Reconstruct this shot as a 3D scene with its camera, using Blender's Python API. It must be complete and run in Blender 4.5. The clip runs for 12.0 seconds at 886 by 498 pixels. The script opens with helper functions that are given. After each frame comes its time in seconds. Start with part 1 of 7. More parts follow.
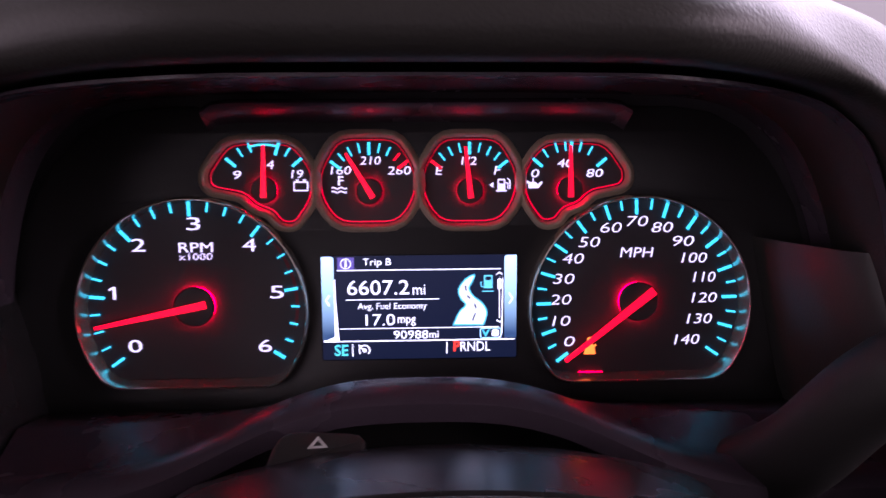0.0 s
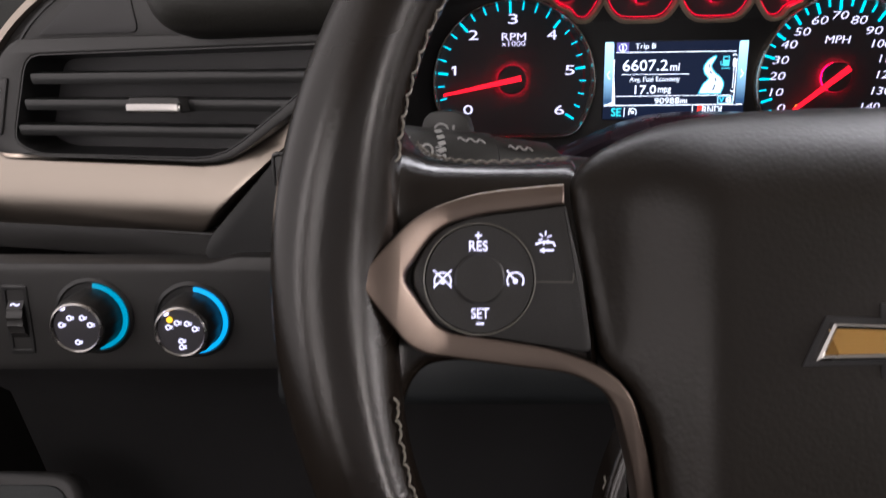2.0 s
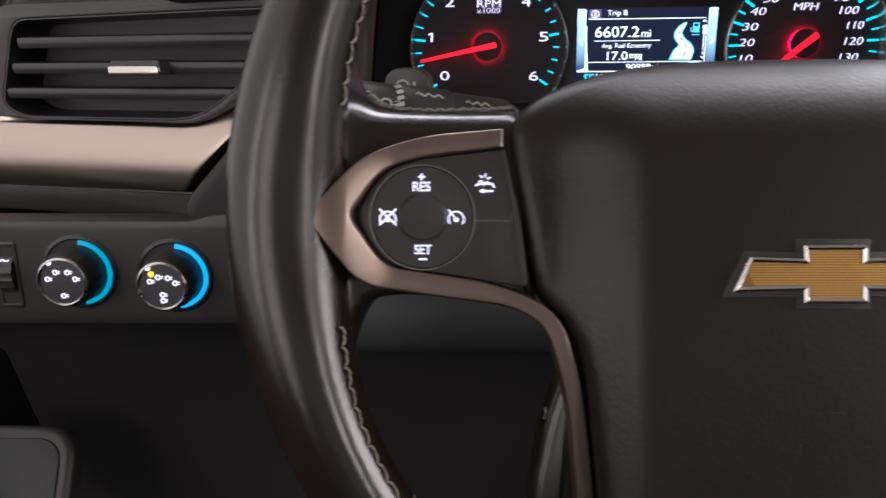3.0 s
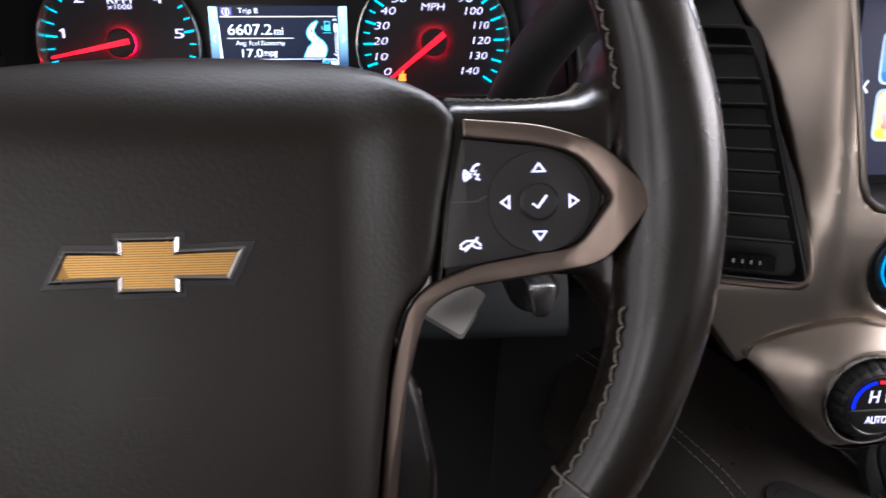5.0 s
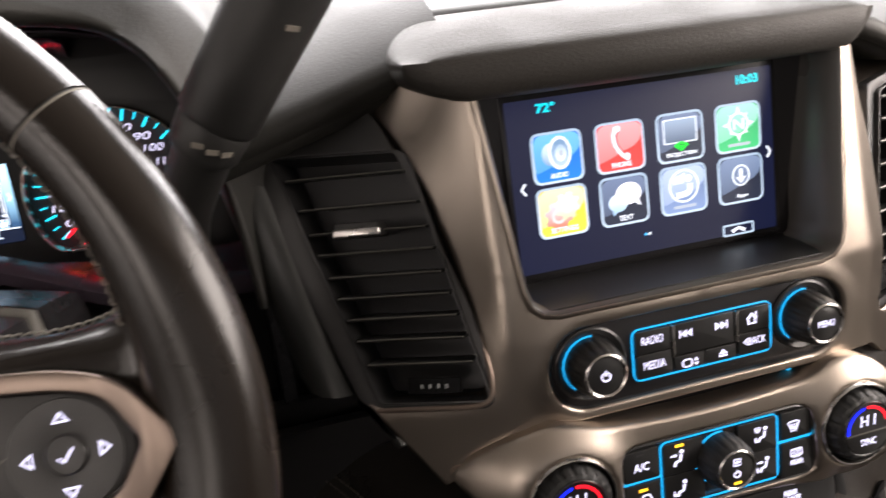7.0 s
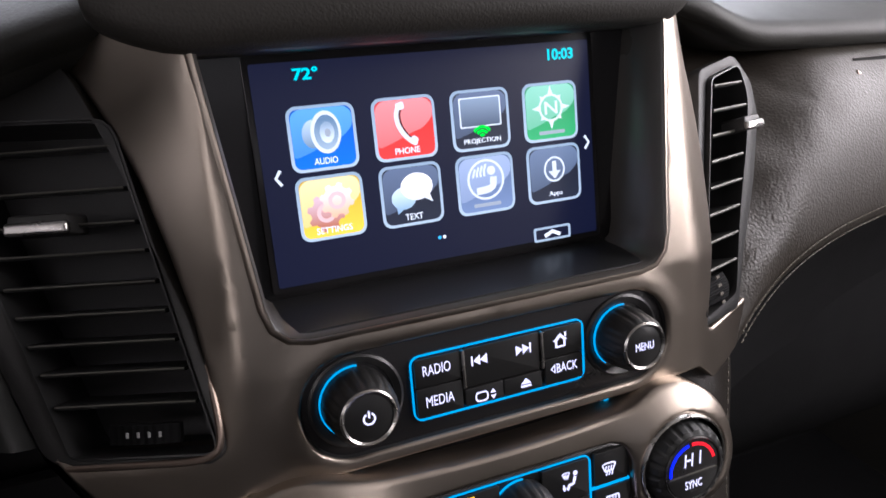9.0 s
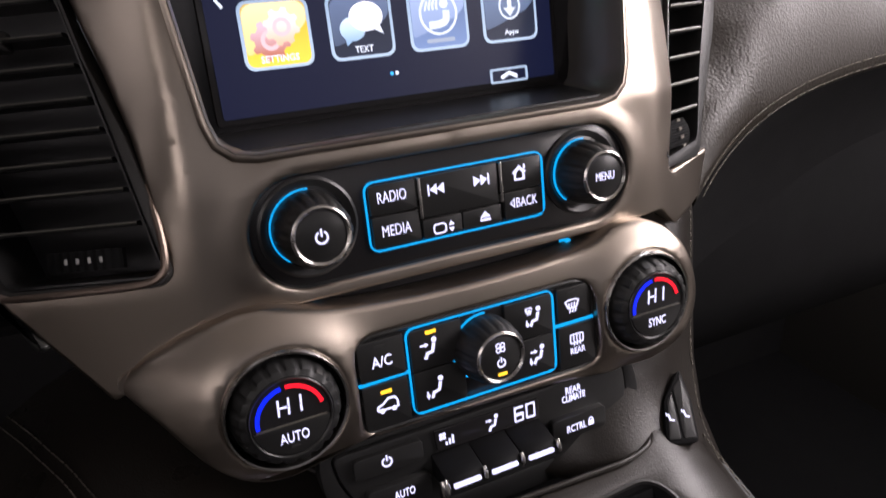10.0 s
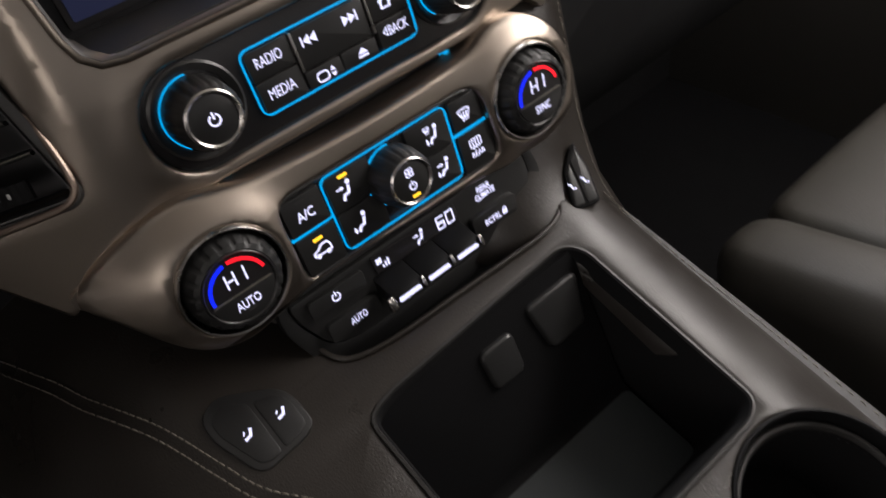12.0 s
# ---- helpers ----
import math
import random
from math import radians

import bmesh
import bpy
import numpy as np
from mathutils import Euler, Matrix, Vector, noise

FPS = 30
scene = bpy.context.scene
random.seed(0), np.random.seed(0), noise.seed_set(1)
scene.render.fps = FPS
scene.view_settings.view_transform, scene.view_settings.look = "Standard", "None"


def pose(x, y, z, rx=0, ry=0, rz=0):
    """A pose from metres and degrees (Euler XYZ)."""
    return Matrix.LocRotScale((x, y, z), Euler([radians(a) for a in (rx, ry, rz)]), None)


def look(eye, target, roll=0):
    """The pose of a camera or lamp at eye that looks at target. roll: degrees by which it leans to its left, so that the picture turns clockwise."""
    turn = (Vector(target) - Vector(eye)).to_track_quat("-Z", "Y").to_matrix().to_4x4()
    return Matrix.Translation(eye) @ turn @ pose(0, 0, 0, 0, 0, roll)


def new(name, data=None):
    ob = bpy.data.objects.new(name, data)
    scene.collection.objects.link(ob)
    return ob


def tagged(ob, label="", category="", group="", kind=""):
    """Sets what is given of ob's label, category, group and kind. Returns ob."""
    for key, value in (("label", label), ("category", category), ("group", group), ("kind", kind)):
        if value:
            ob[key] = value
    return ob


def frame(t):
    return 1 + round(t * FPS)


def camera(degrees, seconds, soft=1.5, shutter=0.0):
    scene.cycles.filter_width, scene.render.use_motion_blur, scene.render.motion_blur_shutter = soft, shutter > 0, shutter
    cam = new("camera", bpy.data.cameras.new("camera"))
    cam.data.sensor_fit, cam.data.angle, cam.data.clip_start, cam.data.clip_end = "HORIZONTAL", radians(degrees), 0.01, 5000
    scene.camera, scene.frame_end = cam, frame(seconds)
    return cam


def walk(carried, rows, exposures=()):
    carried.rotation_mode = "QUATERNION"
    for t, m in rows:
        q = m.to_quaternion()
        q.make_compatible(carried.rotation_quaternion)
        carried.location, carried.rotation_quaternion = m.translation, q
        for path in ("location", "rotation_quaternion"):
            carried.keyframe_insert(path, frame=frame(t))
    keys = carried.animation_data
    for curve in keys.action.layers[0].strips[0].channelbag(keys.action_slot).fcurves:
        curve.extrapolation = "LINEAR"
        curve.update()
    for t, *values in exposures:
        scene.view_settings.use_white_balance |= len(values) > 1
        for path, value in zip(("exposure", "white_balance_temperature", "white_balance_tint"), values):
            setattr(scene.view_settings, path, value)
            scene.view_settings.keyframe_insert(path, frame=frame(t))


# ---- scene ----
cam = camera(61.8, 12.0, shutter=0.35)

PATH = [
    (0, (-0.0042, -0.3379, 0.9081), (0.0131, 0.0458, 0.7962), 0.09),
    (0.5, (-0.0325, -0.3762, 0.9215), (-0.0199, 0.0047, 0.7999), -0.40),
    (1, (-0.0828, -0.4311, 0.9242), (-0.0794, -0.0552, 0.7873), -0.85),
    (1.5, (-0.1190, -0.4799, 0.9123), (-0.1255, -0.1103, 0.7594), -1.14),
    (2, (-0.1395, -0.5019, 0.8828), (-0.1515, -0.1369, 0.7196), -1.10),
    (2.5, (-0.1408, -0.5135, 0.8736), (-0.1558, -0.1513, 0.7044), -1.04),
    (3, (-0.1193, -0.5213, 0.8761), (-0.1342, -0.1603, 0.7044), -1.17),
    (3.5, (-0.0660, -0.5240, 0.8780), (-0.0761, -0.1641, 0.7038), -1.35),
    (3.7, (-0.0432, -0.5233, 0.8760), (-0.0496, -0.1635, 0.7012), -1.31),
    (5.3, (0.0916, -0.5338, 0.8778), (0.1261, -0.1751, 0.7042), 0.82),
    (5.5, (0.1013, -0.5323, 0.8776), (0.1390, -0.1740, 0.7037), 0.85),
    (6, (0.1058, -0.5302, 0.8770), (0.1543, -0.1709, 0.7079), -0.43),
    (6.5, (0.1351, -0.5253, 0.9030), (0.2021, -0.1663, 0.7397), -2.93),
    (7, (0.1977, -0.5111, 0.9235), (0.2864, -0.1557, 0.7628), -4.90),
    (7.5, (0.2527, -0.4907, 0.9139), (0.3609, -0.1402, 0.7542), -4.75),
    (7.7, (0.2720, -0.4778, 0.9034), (0.3861, -0.1285, 0.7453), -4.12),
    (9.3, (0.2846, -0.4555, 0.8680), (0.4327, -0.1207, 0.7068), -0.77),
    (9.5, (0.2805, -0.4653, 0.8534), (0.4300, -0.1328, 0.6887), -1.10),
    (10, (0.2824, -0.4718, 0.8200), (0.4389, -0.1475, 0.6458), -1.41),
    (10.5, (0.2845, -0.4581, 0.8029), (0.4444, -0.1411, 0.6187), -2.04),
    (11, (0.2849, -0.4536, 0.8016), (0.4418, -0.1490, 0.5952), -4.90),
    (11.5, (0.2795, -0.4648, 0.8298), (0.4334, -0.1810, 0.5937), -9.58),
    (12, (0.2822, -0.4842, 0.8484), (0.4341, -0.2320, 0.5776), -13.33),
]
# the camera's own exposure and white balance along the way
LIGHT = [(0, 0.68, 5850, 47), (0.5, 0.92, 5950, 20), (1, 0.75, 5950, 14), (1.5, 0.8, 5950, 15), (2, 0.74, 5850, 16), (2.5, 0.70, 5800, 16), (3.5, 0.97, 5850, 17), (5.5, 1.05, 5550, 15), (6, 1.08, 5600, 15), (6.5, 1.34, 5750, 14),
         (7, 1.05, 6250, 15), (7.5, 0.55, 6100, 14), (9.5, 0.56, 5600, 18), (10, 0.66, 5850, 19), (10.5, 0.6, 6050, 18), (11, 0.68, 6150, 15), (12, 0.46, 5950, 12)]
walk(cam, [(t, look(eye, target, roll)) for t, eye, target, roll in PATH], LIGHT)

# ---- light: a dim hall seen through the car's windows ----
world = bpy.data.worlds.new("hall")
scene.world = world
world.use_nodes = True
bg = world.node_tree.nodes["Background"]
bg.inputs[0].default_value = (1.0, 0.92, 0.83, 1)
bg.inputs[1].default_value = 0.31


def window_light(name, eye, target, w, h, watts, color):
    """Soft rectangular light, in the opening of a window unless noted."""
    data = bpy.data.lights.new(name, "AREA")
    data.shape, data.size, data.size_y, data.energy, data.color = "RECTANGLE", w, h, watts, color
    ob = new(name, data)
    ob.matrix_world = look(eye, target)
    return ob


window_light("windscreen_light", (0.52, 0.50, 1.30), (0.40, -0.25, 0.80), 1.6, 0.75, 23.5, (1.0, 0.96, 0.90))
window_light("driver_window_light", (-0.62, -0.44, 1.04), (0.1, -0.33, 0.74), 1.0, 0.66, 1.15, (1.0, 0.87, 0.74))
window_light("passenger_window_light", (1.36, -0.45, 1.15), (0.3, -0.3, 0.68), 1.0, 0.45, 10.5, (1.0, 0.89, 0.77))
# added fill from the left rear; the left wall has no opening there
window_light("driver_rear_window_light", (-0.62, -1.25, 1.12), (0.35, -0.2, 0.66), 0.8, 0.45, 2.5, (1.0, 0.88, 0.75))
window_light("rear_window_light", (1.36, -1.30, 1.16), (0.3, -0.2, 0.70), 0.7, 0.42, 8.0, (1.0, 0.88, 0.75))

# ---- helpers; lengths below are millimetres in the frame of the dashboard ----
MM = 0.001
W = Matrix.Translation((0, 0, 0.78)) @ Matrix.Rotation(radians(-10), 4, "X")


def face(x, y, z, tilt=0, yaw=0, roll=0):
    """A frame on the dashboard: local x right, y up along the face, z towards the driver."""
    return (W @ Matrix.Translation(Vector((x, y, z)) * MM) @ Matrix.Rotation(radians(yaw), 4, "Z")
            @ Matrix.Rotation(radians(90 - tilt), 4, "X") @ Matrix.Rotation(radians(roll), 4, "Z"))


def dash(x=0, y=0, z=0):
    """A frame whose axes are right, ahead and up of the dashboard."""
    return W @ Matrix.Translation(Vector((x, y, z)) * MM)


def thing(name, m, label, category, group="", kind=""):
    ob = new(name)
    ob.empty_display_size = 0.02
    ob.matrix_world = m
    return tagged(ob, label, category, group, kind)


def mesh_of(bm, material, angle=35):
    for v in bm.verts:
        v.co *= MM
    bmesh.ops.recalc_face_normals(bm, faces=bm.faces)
    me = bpy.data.meshes.new("mesh")
    bm.to_mesh(me)
    bm.free()
    me.materials.append(material)
    me.polygons.foreach_set("use_smooth", [True] * len(me.polygons))
    me.set_sharp_from_angle(angle=radians(angle))
    return me


def part(name, bm, material, parent, label="", m=None, angle=35):
    ob = new(name, mesh_of(bm, material, angle))
    ob.parent = parent
    if m is not None:
        ob.matrix_local = m
    if label:
        ob["label"] = label
    return ob


def solo(name, bm, material, m, label, category, group="", kind="", angle=35):
    ob = new(name, mesh_of(bm, material, angle))
    ob.matrix_world = m
    return tagged(ob, label, category, group, kind)


def here(x=0, y=0, z=0, rx=0, ry=0, rz=0):
    return pose(x * MM, y * MM, z * MM, rx, ry, rz)


def B():
    return bmesh.new()


def circ(cx, cy, r, n=48, a0=0.0, a1=360.0, ry=None):
    full = abs(a1 - a0) >= 359.9
    k = n if full else n - 1
    return [(cx + r * math.cos(radians(a0 + (a1 - a0) * i / k)), cy + (ry or r) * math.sin(radians(a0 + (a1 - a0) * i / k)))
            for i in range(n)]


def rrect(cx, cy, w, h, r, n=5):
    out = []
    for sx, sy, a in ((1, 1, 0), (-1, 1, 90), (-1, -1, 180), (1, -1, 270)):
        for i in range(n):
            b = radians(a + 90 * i / (n - 1))
            out.append((cx + sx * (w / 2 - r) + r * math.cos(b), cy + sy * (h / 2 - r) + r * math.sin(b)))
    return out


def rounded(pts, r, n=4):
    """A polygon with its corners rounded."""
    out, k = [], len(pts)
    for i in range(k):
        a, b, c = Vector(pts[i - 1]), Vector(pts[i]), Vector(pts[(i + 1) % k])
        rr = r[i] if isinstance(r, (list, tuple)) else r
        d1, d2 = (a - b), (c - b)
        t = min(rr, d1.length * 0.48, d2.length * 0.48)
        p, q = b + d1.normalized() * t, b + d2.normalized() * t
        for j in range(n):
            s = j / (n - 1)
            out.append(tuple((1 - s) ** 2 * p + 2 * s * (1 - s) * b + s * s * q))
    return out


def curve(pts, n=6, closed=False):
    """Catmull-Rom through the points."""
    P, out = [Vector(p) for p in pts], []
    k = len(P)
    for i in range(k if closed else k - 1):
        p0 = P[(i - 1) % k] if closed or i else P[0]
        p1, p2 = P[i], P[(i + 1) % k]
        p3 = P[(i + 2) % k] if closed or i + 2 < k else P[-1]
        for j in range(n):
            t = j / n
            out.append(tuple(0.5 * (2 * p1 + (p2 - p0) * t + (2 * p0 - 5 * p1 + 4 * p2 - p3) * t * t + (3 * p1 - p0 - 3 * p2 + p3) * t ** 3)))
    if not closed:
        out.append(tuple(P[-1]))
    return out


def area(pts):
    return 0.5 * sum(pts[i - 1][0] * pts[i][1] - pts[i][0] * pts[i - 1][1] for i in range(len(pts)))


def ccw(pts):
    return list(pts) if area(pts) > 0 else list(pts)[::-1]


def shrink(pts, d):
    """Moves the outline of a counter-clockwise polygon inwards by d."""
    out, k = [], len(pts)
    for i in range(k):
        a, b, c = (Vector(pts[j % k]) for j in (i - 1, i, i + 1))
        e1, e2 = (b - a), (c - b)
        if e1.length < 1e-6 or e2.length < 1e-6:
            e1 = e2 = (c - a)
        n1, n2 = Vector((-e1.y, e1.x)).normalized(), Vector((-e2.y, e2.x)).normalized()
        m = n1 + n2
        m = m / max(m.length_squared, 0.5) * 2
        out.append(tuple(b + m * d))
    return out


def loop(bm, pts, z):
    return [bm.verts.new((p[0], p[1], z)) for p in pts]


def bridge(bm, a, b):
    k = len(a)
    for i in range(k):
        bm.faces.new((a[i], a[(i + 1) % k], b[(i + 1) % k], b[i]))


def prism(bm, pts, z0, z1, bev=0.0, seg=2, flare=0.0):
    """An outline raised from z0 to z1, with a rounded front edge."""
    pts = ccw(pts)
    base = loop(bm, shrink(pts, -flare) if flare else pts, z0)
    last = base
    if bev > 0:
        for i in range(seg + 1):
            a = math.pi / 2 * i / seg
            now = loop(bm, shrink(pts, bev * (1 - math.cos(a))), z1 - bev + bev * math.sin(a))
            bridge(bm, last, now)
            last = now
    else:
        now = loop(bm, pts, z1)
        bridge(bm, last, now)
        last = now
    bm.faces.new(last)
    bm.faces.new(base[::-1])
    return bm


def plate(bm, outer, holes, z0, z1, bev=0.0):
    """A plate with holes through it."""
    from mathutils.geometry import tessellate_polygon
    loops = []
    for n, pts in enumerate([outer] + list(holes)):
        pts = ccw(pts)
        base = loop(bm, pts, z0)
        last = base
        sign = 1 if n == 0 else -1
        for i in range(3 if bev else 1):
            a = math.pi / 2 * i / 2
            z = z1 - bev + bev * math.sin(a) if bev else z1
            now = loop(bm, shrink(pts, sign * bev * (1 - math.cos(a))) if bev else pts, z)
            bridge(bm, last, now)
            last = now
        loops.append((base, last))
    for side in (0, 1):
        flat = [v for pair in loops for v in pair[side]]
        for tri in tessellate_polygon([[v.co.copy() for v in pair[side]] for pair in loops]):
            try:
                bm.faces.new([flat[i] for i in tri])
            except ValueError:
                pass
    return bm


def cut(bm, xs=(), ys=()):
    for axis, places in ((0, xs), (1, ys)):
        for c in places:
            no, co = [0, 0, 0], [0, 0, 0]
            no[axis], co[axis] = 1, c
            bmesh.ops.bisect_plane(bm, geom=bm.verts[:] + bm.edges[:] + bm.faces[:], dist=1e-4, plane_co=co, plane_no=no)
    return bm


def bend(bm, f):
    for v in bm.verts:
        v.co.z += f(v.co.x, v.co.y)
    return bm


def lathe(bm, prof, n=48, cx=0.0, cy=0.0, wob=None, cap=True):
    """Turns a profile of (radius, z) about the z axis. wob(angle, row): a change of radius."""
    rows = []
    for k, (r, z) in enumerate(prof):
        row = []
        for i in range(n):
            a = 2 * math.pi * i / n
            rr = r + (wob(a, k) if wob else 0)
            row.append(bm.verts.new((cx + rr * math.cos(a), cy + rr * math.sin(a), z)))
        rows.append(row)
    for a, b in zip(rows, rows[1:]):
        bridge(bm, a, b)
    if cap:
        bm.faces.new(rows[0][::-1])
        bm.faces.new(rows[-1])
    return bm


def ring(bm, prof, n=64, cx=0.0, cy=0.0):
    """Turns a closed profile of (radius, z) about the z axis."""
    rows = [[bm.verts.new((cx + r * math.cos(2 * math.pi * i / n), cy + r * math.sin(2 * math.pi * i / n), z)) for i in range(n)]
            for r, z in prof]
    for a, b in zip(rows, rows[1:] + rows[:1]):
        bridge(bm, a, b)
    return bm


def hoop(bm, pts, steps):
    """A closed ring along an outline: steps are (offset inwards, z)."""
    pts = ccw(pts)
    rows = [loop(bm, shrink(pts, d), z) for d, z in steps]
    for a, b in zip(rows, rows[1:] + rows[:1]):
        bridge(bm, a, b)
    return bm


def bar(bm, x0, y0, x1, y1, w, z0, z1, w1=None):
    d = Vector((x1 - x0, y1 - y0)).normalized()
    n = Vector((-d.y, d.x))
    a, b = n * w / 2, n * (w if w1 is None else w1) / 2
    prism(bm, [(x0 - a.x, y0 - a.y), (x1 - b.x, y1 - b.y), (x1 + b.x, y1 + b.y), (x0 + a.x, y0 + a.y)], z0, z1)
    return bm


def arc(bm, cx, cy, r0, r1, a0, a1, z0, z1, n=24):
    prism(bm, circ(cx, cy, r1, n, a0, a1) + circ(cx, cy, r0, n, a1, a0), z0, z1) if abs(a1 - a0) < 359 else plate(bm, circ(cx, cy, r1, n), [circ(cx, cy, r0, n)], z0, z1)
    return bm


def line(bm, pts, w, z0, z1):
    """A drawn line of constant width, open."""
    P = [Vector(p[:2]) for p in pts]
    left, right = [], []
    for i, p in enumerate(P):
        d = (P[min(i + 1, len(P) - 1)] - P[max(i - 1, 0)]).normalized()
        n = Vector((-d.y, d.x)) * w / 2
        left.append(tuple(p + n)), right.append(tuple(p - n))
    prism(bm, right + left[::-1], z0, z1)
    return bm


def tube(bm, path, r, n=8, closed=False, flat=1.0, caps=True):
    """A round bar along a path; r may be a number or a function of 0..1."""
    P = [Vector(p) for p in path]
    k = len(P)
    up = None
    rows = []
    for i in range(k):
        a, b = (P[i - 1], P[(i + 1) % k]) if closed else (P[max(i - 1, 0)], P[min(i + 1, k - 1)])
        d = (b - a).normalized()
        if up is None:
            up = d.orthogonal().normalized()
        up = (up - d * up.dot(d)).normalized()
        side = d.cross(up)
        rr = r(i / (k - 1)) if callable(r) else r
        rows.append([bm.verts.new(P[i] + (up * math.cos(2 * math.pi * j / n) + side * flat * math.sin(2 * math.pi * j / n)) * rr) for j in range(n)])
    for a, b in zip(rows, rows[1:] + (rows[:1] if closed else [])):
        bridge(bm, a, b)
    if not closed and caps:
        bm.faces.new(rows[0][::-1])
        bm.faces.new(rows[-1])
    return bm


def sheet(bm, rows, thick=None, direction=(0, 0, -1)):
    """A surface through rows of points; with thick it is closed behind, that far along the direction."""
    V = [[bm.verts.new(p) for p in row] for row in rows]
    m, n = len(V), len(V[0])
    for i in range(m - 1):
        for j in range(n - 1):
            bm.faces.new((V[i][j], V[i][j + 1], V[i + 1][j + 1], V[i + 1][j]))
    if thick:
        d = Vector(direction).normalized() * thick
        U = [[bm.verts.new(v.co + d) for v in row] for row in V]
        for i in range(m - 1):
            for j in range(n - 1):
                bm.faces.new((U[i][j], U[i + 1][j], U[i + 1][j + 1], U[i][j + 1]))
        for j in range(n - 1):
            bm.faces.new((V[0][j], U[0][j], U[0][j + 1], V[0][j + 1]))
            bm.faces.new((V[-1][j], V[-1][j + 1], U[-1][j + 1], U[-1][j]))
        for i in range(m - 1):
            bm.faces.new((V[i][0], V[i + 1][0], U[i + 1][0], U[i][0]))
            bm.faces.new((V[i][-1], U[i][-1], U[i + 1][-1], V[i + 1][-1]))
    return bm


def loft(bm, rows, closed=True, caps=True):
    """Joins outlines of equal length, one after another."""
    V = [[bm.verts.new(p) for p in row] for row in rows]
    n = len(V[0])
    for a, b in zip(V, V[1:]):
        for i in range(n if closed else n - 1):
            bm.faces.new((a[i], a[(i + 1) % n], b[(i + 1) % n], b[i]))
    if caps and closed:
        bm.faces.new(V[0][::-1])
        bm.faces.new(V[-1])
    return bm


def letters(bm, s, cx, cy, w, h, z0, z1, bold=0.0, slant=0.0):
    """Writing in the built-in font, fitted into a box w wide and h high round (cx, cy)."""
    c = bpy.data.curves.new("letters", "FONT")
    c.body, c.size, c.extrude, c.offset, c.resolution_u, c.shear = s, 1.0, 0.01, bold, 3, slant
    ob = bpy.data.objects.new("letters", c)
    me = bpy.data.meshes.new_from_object(ob)
    xs, ys = [v.co.x for v in me.vertices], [v.co.y for v in me.vertices]
    x0, x1, y0, y1 = min(xs), max(xs), min(ys), max(ys)
    for v in me.vertices:
        v.co = (cx + ((v.co.x - x0) / max(x1 - x0, 1e-6) - 0.5) * w, cy + ((v.co.y - y0) / max(y1 - y0, 1e-6) - 0.5) * h,
                z1 if v.co.z > 0 else z0)
    bm.from_mesh(me)
    bmesh.ops.remove_doubles(bm, verts=bm.verts, dist=0.004)
    bpy.data.objects.remove(ob)
    bpy.data.meshes.remove(me)
    bpy.data.curves.remove(c)
    return bm


